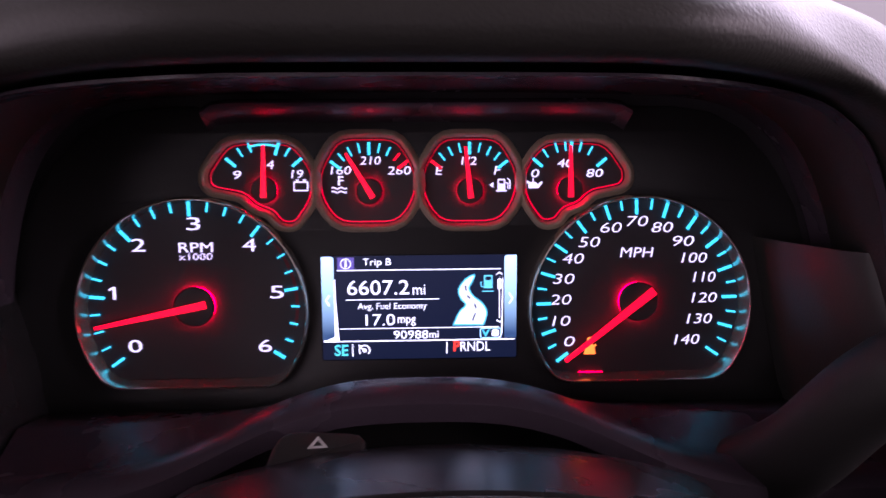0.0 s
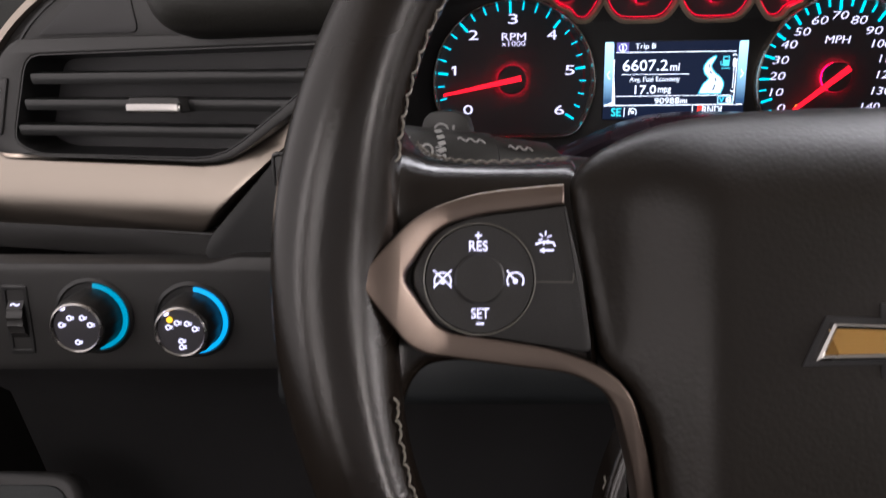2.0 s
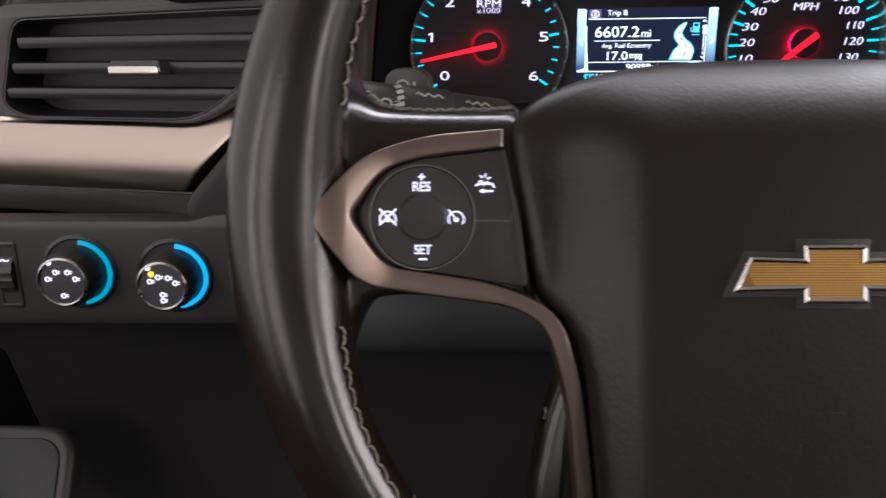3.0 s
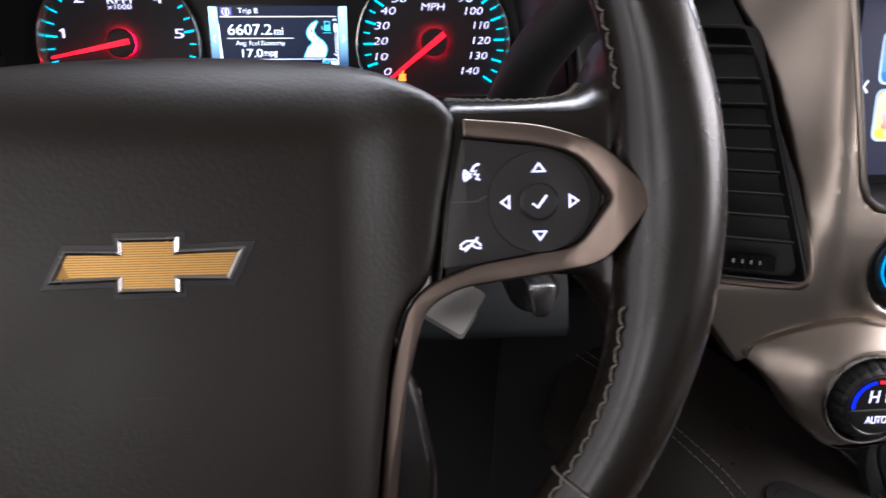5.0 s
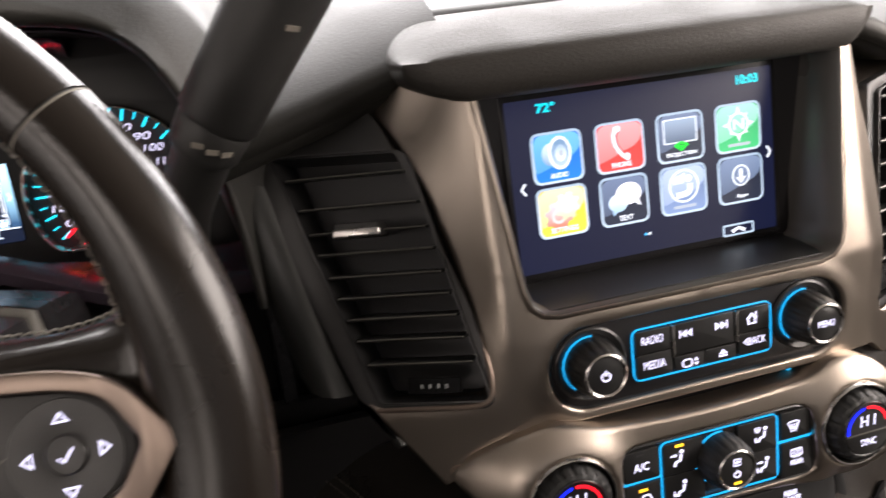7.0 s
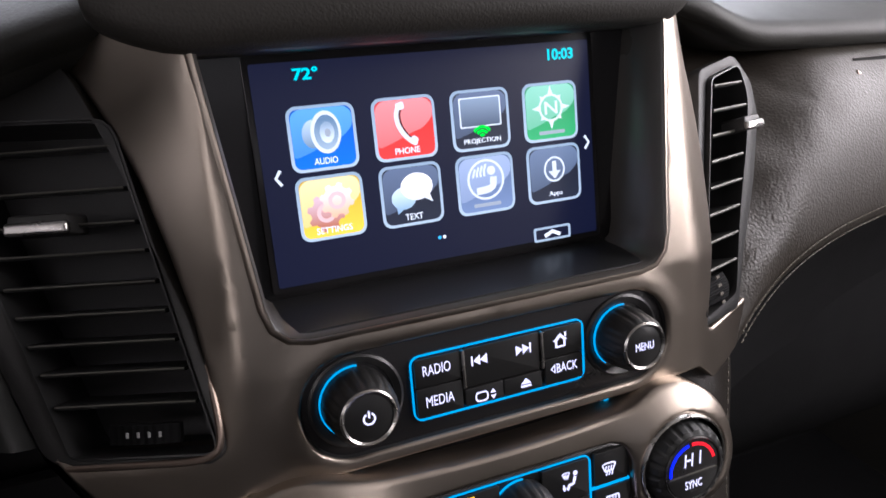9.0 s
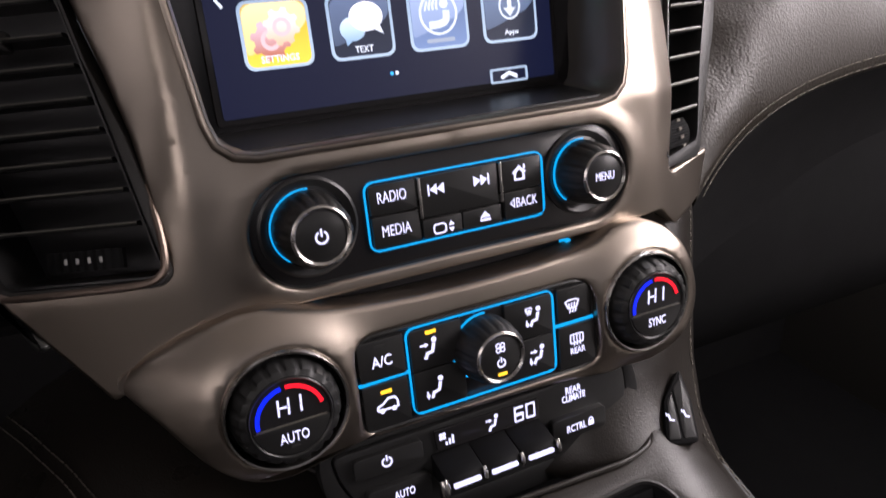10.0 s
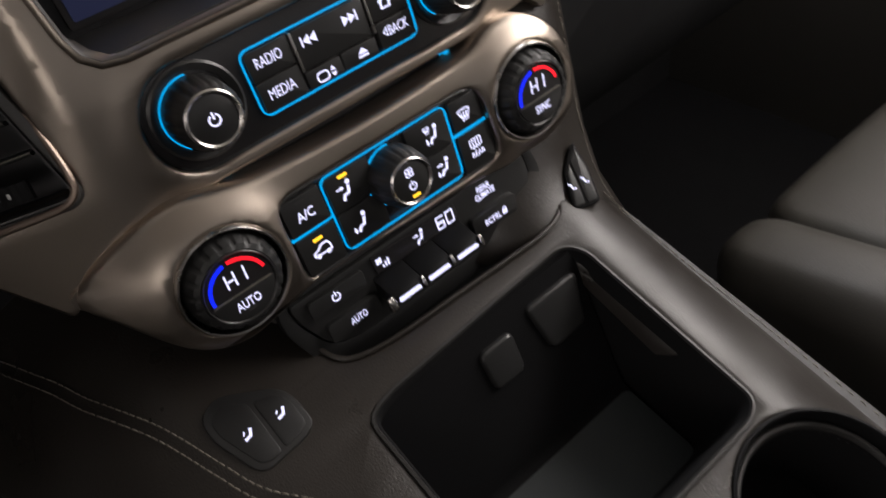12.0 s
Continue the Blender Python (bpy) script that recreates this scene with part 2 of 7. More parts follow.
# ---- materials ----
def surface(name, color, rough=0.5, metal=0.0, grain="", scale=1000.0, bump=0.2, var=0.15, wear=0.1, coat=0.0, spec=0.5, depth=0.0004):
    """A surface with fine grain, uneven gloss and slight stains. scale: grains in a metre."""
    m = bpy.data.materials.new(name)
    m.use_nodes = True
    nt = m.node_tree
    n, l = nt.nodes, nt.links
    b = n["Principled BSDF"]
    b.inputs["Metallic"].default_value = metal
    b.inputs["Coat Weight"].default_value = coat
    b.inputs["Specular IOR Level"].default_value = spec
    co = n.new("ShaderNodeTexCoord")
    big = n.new("ShaderNodeTexNoise")
    big.inputs["Scale"].default_value, big.inputs["Detail"].default_value = 18.0, 5.0
    l.new(co.outputs["Object"], big.inputs["Vector"])
    fine = n.new("ShaderNodeTexNoise")
    fine.inputs["Scale"].default_value, fine.inputs["Detail"].default_value = scale * 0.7, 3.0
    l.new(co.outputs["Object"], fine.inputs["Vector"])
    mix = n.new("ShaderNodeMix")
    mix.data_type = "RGBA"
    mix.inputs[6].default_value = (*[c * (1 - var) for c in color], 1)
    mix.inputs[7].default_value = (*[min(1, c * (1 + var)) for c in color], 1)
    both = n.new("ShaderNodeMath")
    both.operation = "MULTIPLY_ADD"
    both.inputs[1].default_value, both.inputs[2].default_value = 0.45, 0.0
    add = n.new("ShaderNodeMath")
    add.operation = "MULTIPLY_ADD"
    add.inputs[1].default_value = 0.55
    l.new(big.outputs[0], both.inputs[0])
    l.new(fine.outputs[0], add.inputs[0])
    l.new(both.outputs[0], add.inputs[2])
    l.new(add.outputs[0], mix.inputs[0])
    l.new(mix.outputs[2], b.inputs["Base Color"])
    rr = n.new("ShaderNodeMapRange")
    rr.inputs[1].default_value, rr.inputs[2].default_value = 0.3, 0.7
    rr.inputs[3].default_value, rr.inputs[4].default_value = max(0.02, rough * (1 - wear)), min(1, rough * (1 + wear))
    l.new(big.outputs[0], rr.inputs[0])
    l.new(rr.outputs[0], b.inputs["Roughness"])
    if grain:
        if grain == "leather":
            g = n.new("ShaderNodeTexVoronoi")
            g.feature = "SMOOTH_F1"
            g.inputs["Scale"].default_value = scale
            warp = n.new("ShaderNodeMixRGB")
            warp.inputs[0].default_value = 0.0012
            l.new(co.outputs["Object"], warp.inputs[1])
            l.new(fine.outputs[1], warp.inputs[2])
            l.new(warp.outputs[0], g.inputs["Vector"])
            h = g.outputs["Distance"]
        else:
            g = n.new("ShaderNodeTexNoise")
            g.inputs["Scale"].default_value, g.inputs["Detail"].default_value = scale, 2.0
            l.new(co.outputs["Object"], g.inputs["Vector"])
            h = g.outputs[0]
        bp = n.new("ShaderNodeBump")
        bp.inputs["Strength"].default_value, bp.inputs["Distance"].default_value = bump, depth
        l.new(h, bp.inputs["Height"])
        l.new(bp.outputs[0], b.inputs["Normal"])
    return m


def glow(name, color, strength=1.0):
    """A lit mark, such as backlit writing."""
    m = bpy.data.materials.new(name)
    m.use_nodes = True
    b = m.node_tree.nodes["Principled BSDF"]
    b.inputs["Base Color"].default_value = (*[c * 0.3 for c in color], 1)
    b.inputs["Roughness"].default_value = 0.4
    b.inputs["Emission Color"].default_value = (*color, 1)
    b.inputs["Emission Strength"].default_value = strength
    return m


def screen_ramp(name, y0, low_c, y1, high_c):
    """A lit picture whose colour runs from low_c at the height y0 to high_c at y1, in millimetres."""
    m = glow(name, high_c)
    n, l = m.node_tree.nodes, m.node_tree.links
    co, sep, ramp, mix = (n.new("ShaderNode" + k) for k in ("TexCoord", "SeparateXYZ", "MapRange", "Mix"))
    mix.data_type = "RGBA"
    ramp.inputs[1].default_value, ramp.inputs[2].default_value = y0 * 0.001, y1 * 0.001
    mix.inputs[6].default_value, mix.inputs[7].default_value = (*low_c, 1), (*high_c, 1)
    l.new(co.outputs["Object"], sep.inputs[0])
    l.new(sep.outputs[1], ramp.inputs[0])
    l.new(ramp.outputs[0], mix.inputs[0])
    l.new(mix.outputs[2], n["Principled BSDF"].inputs["Emission Color"])
    return m


SLAT = surface("slat_plastic", (0.020, 0.0202, 0.0198), 0.36, grain="noise", scale=2200, bump=0.08, var=0.15)
STALK = surface("stalk_plastic", (0.045, 0.045, 0.042), 0.45, grain="noise", scale=1600, bump=0.2, var=0.15)
LEVER = surface("lever_plastic", (0.013, 0.013, 0.013), 0.48, grain="noise", scale=1700, bump=0.25, var=0.2)
CONSOLE = surface("console_leather", (0.020, 0.0168, 0.014), 0.35, grain="leather", scale=1150, bump=0.36, var=0.3, wear=0.3)
PANEL_LEATHER = surface("panel_leather", (0.031, 0.0255, 0.0195), 0.50, grain="leather", scale=650, bump=0.62, var=0.3, wear=0.25, depth=0.0005)
RIM_LEATHER = surface("rim_leather", (0.0125, 0.0092, 0.0068), 0.24, grain="leather", scale=900, bump=0.12, var=0.25, wear=0.25, spec=0.48)
HUB_LEATHER = surface("airbag_cover", (0.0135, 0.0103, 0.0076), 0.42, grain="leather", scale=620, bump=0.16, var=0.2, wear=0.15, spec=0.34, depth=0.0005)
PAD = surface("dash_pad", (0.024, 0.0232, 0.020), 0.54, grain="leather", scale=800, bump=0.3, var=0.2, spec=0.34)
FLANK = surface("flank_plastic", (0.030, 0.031, 0.029), 0.40, grain="leather", scale=1000, bump=0.15)
PLASTIC = surface("black_plastic", (0.027, 0.026, 0.025), 0.42, grain="noise", scale=1600, bump=0.25, var=0.2)
BINNACLE = surface("binnacle_plastic", (0.058, 0.044, 0.058), 0.27, grain="noise", scale=1400, bump=0.2, var=0.15)
SHROUD = surface("shroud_plastic", (0.020, 0.019, 0.020), 0.27, grain="noise", scale=1400, bump=0.15, var=0.15)
DARK = surface("dark_plastic", (0.032, 0.031, 0.032), 0.5, grain="noise", scale=1500, bump=0.2, var=0.2)
SATIN_BLACK = surface("satin_black", (0.022, 0.022, 0.022), 0.32, grain="noise", scale=2200, bump=0.1, var=0.15)
GLOSS = surface("gloss_black", (0.020, 0.019, 0.020), 0.18, var=0.2, wear=0.4)
DIAL = surface("dial_black", (0.036, 0.032, 0.037), 0.55, grain="noise", scale=2500, bump=0.1, var=0.2)
BRONZE = surface("bronze_ring", (0.46, 0.37, 0.27), 0.36, metal=0.15, grain="noise", scale=3000, bump=0.05, var=0.15, wear=0.3)
SILVER = surface("satin_silver", (0.39, 0.338, 0.288), 0.35, metal=1.0, grain="noise", scale=3500, bump=0.06, var=0.06, wear=0.12)

SILVER_DARK = surface("smoked_silver", (0.22, 0.172, 0.142), 0.36, metal=0.9, grain="noise", scale=3500, bump=0.05, var=0.08, wear=0.14)
CHROME = surface("chrome", (0.52, 0.50, 0.48), 0.28, metal=1.0, var=0.05, wear=0.3)
CAP = surface("smoked_cap", (0.060, 0.058, 0.066), 0.34, var=0.2)
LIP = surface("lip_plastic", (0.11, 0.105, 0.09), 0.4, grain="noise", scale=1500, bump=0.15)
GOLD_DARK = surface("gold_ground", (0.30, 0.16, 0.035), 0.4, metal=0.55)
RING = surface("gauge_ring", (0.50, 0.45, 0.38), 0.20, metal=0.85, var=0.08, wear=0.4)
GOLD = surface("gold_mesh", (0.62, 0.36, 0.10), 0.35, metal=0.55, grain="noise", scale=2500, bump=0.1, var=0.1)
THREAD = surface("pale_thread", (0.24, 0.22, 0.185), 0.8, grain="noise", scale=4000, bump=0.3, var=0.25)
DULL_THREAD = surface("grey_thread", (0.16, 0.145, 0.12), 0.8, grain="noise", scale=4000, bump=0.3, var=0.25)
PAINT = surface("grey_print", (0.50, 0.50, 0.49), 0.6, var=0.12)
DOOR = surface("door_trim", (0.07, 0.066, 0.06), 0.6, grain="leather", scale=500, bump=0.3, spec=0.3)
CLOTH = surface("headliner", (0.24, 0.225, 0.205), 0.9, grain="noise", scale=900, bump=0.3)
CARPET = surface("carpet", (0.007, 0.007, 0.0075), 0.95, grain="noise", scale=600, bump=0.8, var=0.4, spec=0.1)
SEAT = surface("seat_leather", (0.040, 0.037, 0.031), 0.48, grain="leather", scale=900, bump=0.3, var=0.2)
PAPER = surface("pale_card", (0.72, 0.70, 0.66), 0.6, var=0.05)
WHITE = glow("white_backlight", (0.80, 0.76, 1.0), 0.95)
CYAN = glow("cyan_backlight", (0.012, 0.36, 0.72), 0.8)
TICK = glow("cyan_tick", (0.01, 0.60, 0.80), 1.2)
RED = glow("red_needle", (1.0, 0.006, 0.016), 1.5)
RED_RING = glow("red_halo", (1.0, 0.0, 0.03), 0.9)
RED_DIM = glow("red_halo_dim", (0.8, 0.0, 0.02), 0.5)
RED_LAMP = glow("red_lamp", (1.0, 0.0, 0.02), 20.0)
# near-black colour that holds the shade of gaps, recesses and the footwell
SHADE = surface("matt_black_shade", (0.009, 0.009, 0.0095), 0.9, grain="noise", scale=900, bump=0.3, var=0.3, spec=0.15)
AMBER = glow("amber_light", (1.0, 0.55, 0.02), 1.2)
BLUE = glow("blue_mark", (0.01, 0.02, 1.0), 1.0)
HOT = glow("red_mark", (1.0, 0.01, 0.02), 1.0)

# ---- the cabin: floor, walls, roof ----
def box(bm, x0, x1, y0, y1, z0, z1):
    prism(bm, [(x0, y0), (x1, y0), (x1, y1), (x0, y1)], z0, z1)
    return bm


FLAT = Matrix.Identity(4)
solo("floor", box(B(), -700, 1450, -1700, 420, -30, 0), CARPET, FLAT, "dark carpet on the cabin floor", "floor", kind="structure")
solo("wall_front", box(B(), -700, 1450, 330, 400, 0, 780), SHADE, FLAT, "dark bulkhead behind the dashboard", "wall", kind="structure")
solo("wall_rear", plate(B(), [(-700, 0), (1450, 0), (1450, 1650), (-700, 1650)], [rounded([(-300, 1050), (1050, 1050), (1000, 1400), (-250, 1400)], 60)], 0, 60), DARK, Matrix(((1, 0, 0, 0), (0, 0, -1, -1.70), (0, 1, 0, 0), (0, 0, 0, 1))), "dark rear end of the cabin", "wall", kind="structure")
solo("wall_left", plate(B(), [(-1700, 0), (900, 0), (900, 1650), (-1700, 1650)], [rounded([(-1000, 690), (200, 690), (300, 900), (60, 1400), (-1000, 1400)], 50)], 0, 60),
     DOOR, Matrix(((0, 0, -MM * 1000, -0.64), (1, 0, 0, 0), (0, 1, 0, 0), (0, 0, 0, 1))), "grey driver's door with its window", "door", kind="structure")
solo("wall_right", plate(B(), [(-1700, 0), (900, 0), (900, 1650), (-1700, 1650)], [rounded([(-1600, 900), (330, 900), (60, 1400), (-1550, 1400)], 50)], 0, 60),
     DOOR, Matrix(((0, 0, MM * 1000, 1.39), (1, 0, 0, 0), (0, 1, 0, 0), (0, 0, 0, 1))), "grey passenger's door with its window", "door", kind="structure")
solo("ceiling", box(B(), -700, 1450, -1700, 20, 1600, 1640), CLOTH, FLAT, "pale grey cloth headliner", "ceiling", kind="structure")

# ---- instrument cluster ----
cluster = thing("instrument_cluster", face(0, 0, 0), "black instrument cluster with lit gauges and red needles", "gauge cluster")


def cut_circle(cx, cy, r, low, n=72, rnd=7):
    """A circle with a flat foot at y = low."""
    a = math.degrees(math.asin((low - cy) / r))
    pts = circ(cx, cy, r, n, a, 180 - a)
    return rounded_ends(pts, rnd)


def rounded_ends(pts, r):
    a, b = Vector(pts[0]), Vector(pts[-1])
    p1, p2 = Vector(pts[2]), Vector(pts[-3])
    first = [tuple((1 - s) ** 2 * (b + (a - b).normalized() * ((a - b).length - r)) + 2 * s * (1 - s) * a + s * s * p1) for s in (0, 0.25, 0.5, 0.75)]
    last = [tuple((1 - s) ** 2 * p2 + 2 * s * (1 - s) * b + s * s * (b + (a - b).normalized() * r)) for s in (0.25, 0.5, 0.75, 1)]
    return first + pts[2:-2] + last


TACH, SPEED = (-107.5, 2.5), (106.5, 2.0)
tach_line = cut_circle(-106.7, 0.8, 52.9, -34.6)
speed_line = cut_circle(105.8, 0.2, 53.0, -34.9)
small_lines = []
for gx0, gx1, top in ((-99.8, -48.9, 80.6), (-48.4, 0.0, 82.6), (0.2, 48.3, 82.6), (48.7, 99.4, 80.2)):
    w, c = (gx1 - gx0) / 2, (gx0 + gx1) / 2
    small_lines.append(rounded([(c - 0.62 * w, 40.5), (c + 0.62 * w, 40.5), (c + 0.97 * w, 53), (c + w, 66), (c + 0.60 * w, top), (c - 0.60 * w, top), (c - w, 66), (c - 0.97 * w, 53)], 7))
# the outer two are cut away round the large dials
for k, sx, top in ((0, -1, 80.6), (3, 1, 80.2)):
    cut_line = [(sx * x, y) for x, y in ((66, 41.2), (58.6, 40.5), (49.6, 53), (48.9, 66), (59.0, top), (89.6, top), (99.8, 66), (99.6, 60.5), (97, 57.8), (83, 55), (77.5, 49.6), (70, 46.8))]
    small_lines[k] = rounded(cut_line, [3, 7, 7, 7, 7, 7, 4, 2, 2, 3, 2, 2])

# carrier with openings for the dials
carrier = plate(B(), rounded([(-186, -62), (186, -62), (190, 40), (150, 96), (-150, 96), (-190, 40)], 30), [shrink(ccw(p), -0.2) for p in (tach_line, speed_line)] + [shrink(ccw(p), 0.3) for p in small_lines], -2, 4, 0.8)
part("carrier", carrier, LEVER, cluster)
part("backing", prism(B(), rounded([(-230, -150), (230, -150), (230, 60), (170, 128), (-170, 128), (-230, 60)], 30), -10, -2.2), DIAL, cluster)
part("ledge", loft(B(), [[(x, y - k, z) for y, z in ((88.0, 2), (91.5, 10), (95.4, 18), (96.6, 19), (98.5, 17), (99, 2))] for x, k in ((-97, 4), (-92, 1), (-84, 0), (0, 0), (84, 0), (92, 1), (97, 4))]), BINNACLE, cluster, angle=50)


def needle(parent, x, y, ang, length, tail, z, w=3.0):
    d = Vector((math.cos(radians(ang)), math.sin(radians(ang))))
    n = part("needle", bar(B(), x - d.x * tail, y - d.y * tail, x + d.x * length, y + d.y * length, w, z, z + 1.2, w * 0.45), RED, parent, "glowing red needle")
    return n


def big_gauge(name, outline, pivot, label):
    g = part(name, prism(B(), shrink(ccw(outline), 0.4), -1.6, 0), DIAL, cluster, label)
    part("chrome_ring", hoop(B(), outline, [(-1.6, 1), (-1.2, 9.6), (-0.5, 10.8), (0.1, 10.9), (0.4, 10.2), (0.9, 4), (1.5, 0.3), (0.4, 0.3)]), RING, g, "polished chrome ring")
    part("needle_hub", lathe(B(), [(9.6, 2.2), (9.6, 3.6), (8.8, 4.4), (0.5, 4.6)], 40, *pivot), DARK, g)
    part("hub_glow", ring(B(), [(8.0, 0.15), (9.3, 0.15), (9.3, 1.6), (8.0, 1.6)], 48, *pivot), RED_LAMP, g)
    return g


tach = big_gauge("tachometer", tach_line, TACH, "black tachometer dial marked to six")
speedo = big_gauge("speedometer", speed_line, SPEED, "black speedometer dial marked to 140 MPH")

for i in range(25):
    a = 215.5 - 247.5 * i / 24
    r0, r1, w = (43.0, 49.8, 1.3) if i % 4 == 0 else (45.5, 49.8, 0.75)
    c, s = math.cos(radians(a)), math.sin(radians(a))
    x, y = TACH
    k = 0.99 if a < 60 else 1.0
    part("tick", bar(B(), x + r0 * c, y + r0 * s, x + r1 * k * c, y + r1 * k * s, w, 0.1, 1.4), TICK, tach)
for s, x, y in (("0", -137.0, -16.8), ("1", -146.5, 9.1), ("2", -133.2, 32.0), ("3", -107.1, 41.9), ("4", -81.2, 31.5), ("5", -68.8, 8.6), ("6", -75.2, -17.6)):
    one = bar(bar(B(), x + 0.9, y - 3.0, x + 0.9, y + 3.0, 1.3, 0.1, 0.5), x - 1.4, y + 1.5, x + 0.6, y + 2.7, 0.9, 0.1, 0.45)
    part("numeral", one if s == "1" else letters(B(), s, x, y, 6.4, 6.1, 0.1, 0.5, -0.004), WHITE, tach)
part("caption", letters(letters(B(), "RPM", -106.4, 30.6, 16.0, 4.6, 0.1, 0.5), "x1000", -106.6, 26.2, 15.6, 3.2, 0.1, 0.5, -0.01), WHITE, tach)
part("red_zone", arc(B(), *TACH, 47.5, 49.0, -14, 43, 0.1, 0.3), surface("dim_red_print", (0.16, 0.01, 0.015), 0.6), tach)
needle(tach, *TACH, 191.5, 47, 6, 4.6, 3.6)

for i in range(29):
    a = 217.0 - 251.0 * i / 28
    r0, r1, w = (42.5, 49.6, 1.25) if i % 2 == 0 else (45.2, 49.6, 0.8)
    c, s = math.cos(radians(a)), math.sin(radians(a))
    x, y = SPEED
    part("tick", bar(B(), x + r0 * c, y + r0 * s, x + r1 * c, y + r1 * s, w, 0.1, 1.4), TICK, speedo)
SPEED_MARKS = (("0", 73.4, -17.9), ("10", 69.2, -7.6), ("20", 68.8, 3.0), ("30", 70.2, 13.3), ("40", 74.7, 23.2), ("50", 82.5, 31.2), ("60", 93.1, 38.2), ("70", 106.0, 41.2),
               ("80", 118.3, 38.1), ("90", 129.0, 31.3), ("100", 134.6, 23.0), ("110", 139.9, 13.4), ("120", 140.2, 3.1), ("130", 138.1, -7.4), ("140", 132.1, -17.8))
for s, x, y in SPEED_MARKS:
    part("numeral", letters(B(), s, x, y, {1: 5.0, 2: 10.4, 3: 14.0}[len(s)] - s.count("1") * 1.5, 4.9, 0.1, 0.5, -0.012, 0.16), WHITE, speedo)
part("caption", letters(B(), "MPH", 106.0, 25.9, 16.4, 4.7, 0.1, 0.5, -0.008, 0.12), WHITE, speedo)
needle(speedo, *SPEED, 218.5, 46, 9, 4.6, 4.0)
belt = circ(83.6, -17.4, 1.5, 14)
part("belt_warning_light", bar(prism(prism(B(), belt, 0.1, 0.5), [(80.8, -24.5), (86.4, -24.5), (85.6, -20), (83.6, -18.8), (81.6, -20)], 0.1, 0.5), 80.6, -24.2, 86.6, -19.6, 0.8, 0.5, 0.7), glow("belt_amber", (1.0, 0.20, 0.02), 1.6), speedo, "lit amber seat belt warning light")
# glowing bar stands in for the red reflection on the ring's foot
part("red_reflector", bar(B(), 78.0, -33.6, 90.0, -33.7, 0.7, 0.2, 0.8), glow("reflection_red", (1.0, 0.0, 0.02), 9.0), speedo, "painted red reflection at the foot of the dial")


def small_gauge(name, outline, pivot, ang, marks, label, ticks, red=()):
    g = part(name, prism(B(), shrink(ccw(outline), 0.6), -1.6, 0), DIAL, cluster, label)
    part("chrome_ring", hoop(B(), outline, [(-3.4, 2), (-3.1, 4.2), (-2.2, 5.6), (-0.9, 6.2), (-0.2, 5.6), (0.3, 3.2), (0.7, 1.0), (0.3, 0.3)]), BRONZE, g, "pale bronze ring")
    inner = shrink(ccw(outline), 1.7)
    cx, ym = sum(p[0] for p in inner) / len(inner), 60.0
    low = [p for p in inner if p[1] < ym + 2]
    low = sorted(low, key=lambda p: math.atan2(p[0] - cx, -(p[1] - ym - 3)))
    up = sorted([p for p in inner if p[1] > ym - 2], key=lambda p: math.atan2(-(p[0] - cx), p[1] - ym + 3))
    part("red_halo", line(B(), low, 0.42, 0.1, 0.6), RED_RING, g, "glowing red edge line")
    part("red_halo", line(B(), up, 0.42, 0.1, 0.5), RED_DIM, g, "dim red edge line")
    part("needle_hub", lathe(B(), [(6.2, 1.5), (6.2, 2.6), (5.6, 3.1), (0.5, 3.3)], 32, *pivot), DARK, g)
    part("hub_glow", ring(B(), [(5.0, 0.15), (6.0, 0.15), (6.0, 1.1), (5.0, 1.1)], 36, *pivot), RED_LAMP, g)
    x, y = pivot
    for i, a in enumerate(ticks):
        long = i in (0, len(ticks) // 2, len(ticks) - 1)
        c, s = math.cos(radians(a)), math.sin(radians(a))
        r1 = 23.2
        part("tick", bar(B(), x + (17.2 if long else 18.6) * c, y + (17.2 if long else 18.6) * s, x + r1 * c, y + r1 * s, 1.35 if long else 0.8, 0.1, 0.8), RED if i in red else TICK, g)
    for s, tx, ty, tw in marks:
        part("numeral", letters(B(), s, tx, ty, tw * 1.06, 3.9, 0.1, 0.5, 0.0, 0.12), WHITE, g)
    needle(g, x, y, ang, 21, 3.5, 3.4, 2.6)
    return g


FAN = [142 - 104 * i / 8 for i in range(9)]
g1 = small_gauge("voltmeter", small_lines[0], (-73.0, 57.6), 88.5, (("9", -85.6, 64.8, 3.4), ("14", -71.3, 69.5, 5.4), ("19", -57.6, 65.0, 5.4)), "small voltmeter dial with red halo", [140, 122, 108, 72, 58, 40])
part("green_band", arc(B(), -73.0, 57.6, 20.8, 21.8, 72, 110, 0.1, 0.6), TICK, g1)
part("battery_symbol", bar(bar(plate(B(), rrect(-56.0, 59.2, 7.0, 4.6, 0.4), [rrect(-56.0, 59.2, 5.8, 3.4, 0.3)], 0.1, 0.5), -58.4, 62.0, -57.0, 62.0, 0.9, 0.1, 0.5), -55.0, 62.0, -53.6, 62.0, 0.9, 0.1, 0.5), WHITE, g1)
g2 = small_gauge("temperature_gauge", small_lines[1], (-23.6, 56.6), 121, (("160", -37.0, 66.6, 9.2), ("210", -23.0, 71.2, 9.2), ("260", -9.4, 66.4, 10.6)), "small coolant temperature dial with red halo", FAN, (7, 8))
wave = B()
for k in range(2):
    line(wave, [(-41.5 + i * 0.9, 58.2 - k * 1.8 + 0.5 * math.sin(i * 1.6)) for i in range(9)], 0.6, 0.1, 0.5)
bar(wave, -38.0, 59.5, -38.0, 64.0, 0.8, 0.1, 0.5), bar(wave, -38.0, 63.5, -35.8, 63.5, 0.6, 0.1, 0.5), bar(wave, -38.0, 61.8, -35.8, 61.8, 0.6, 0.1, 0.5)
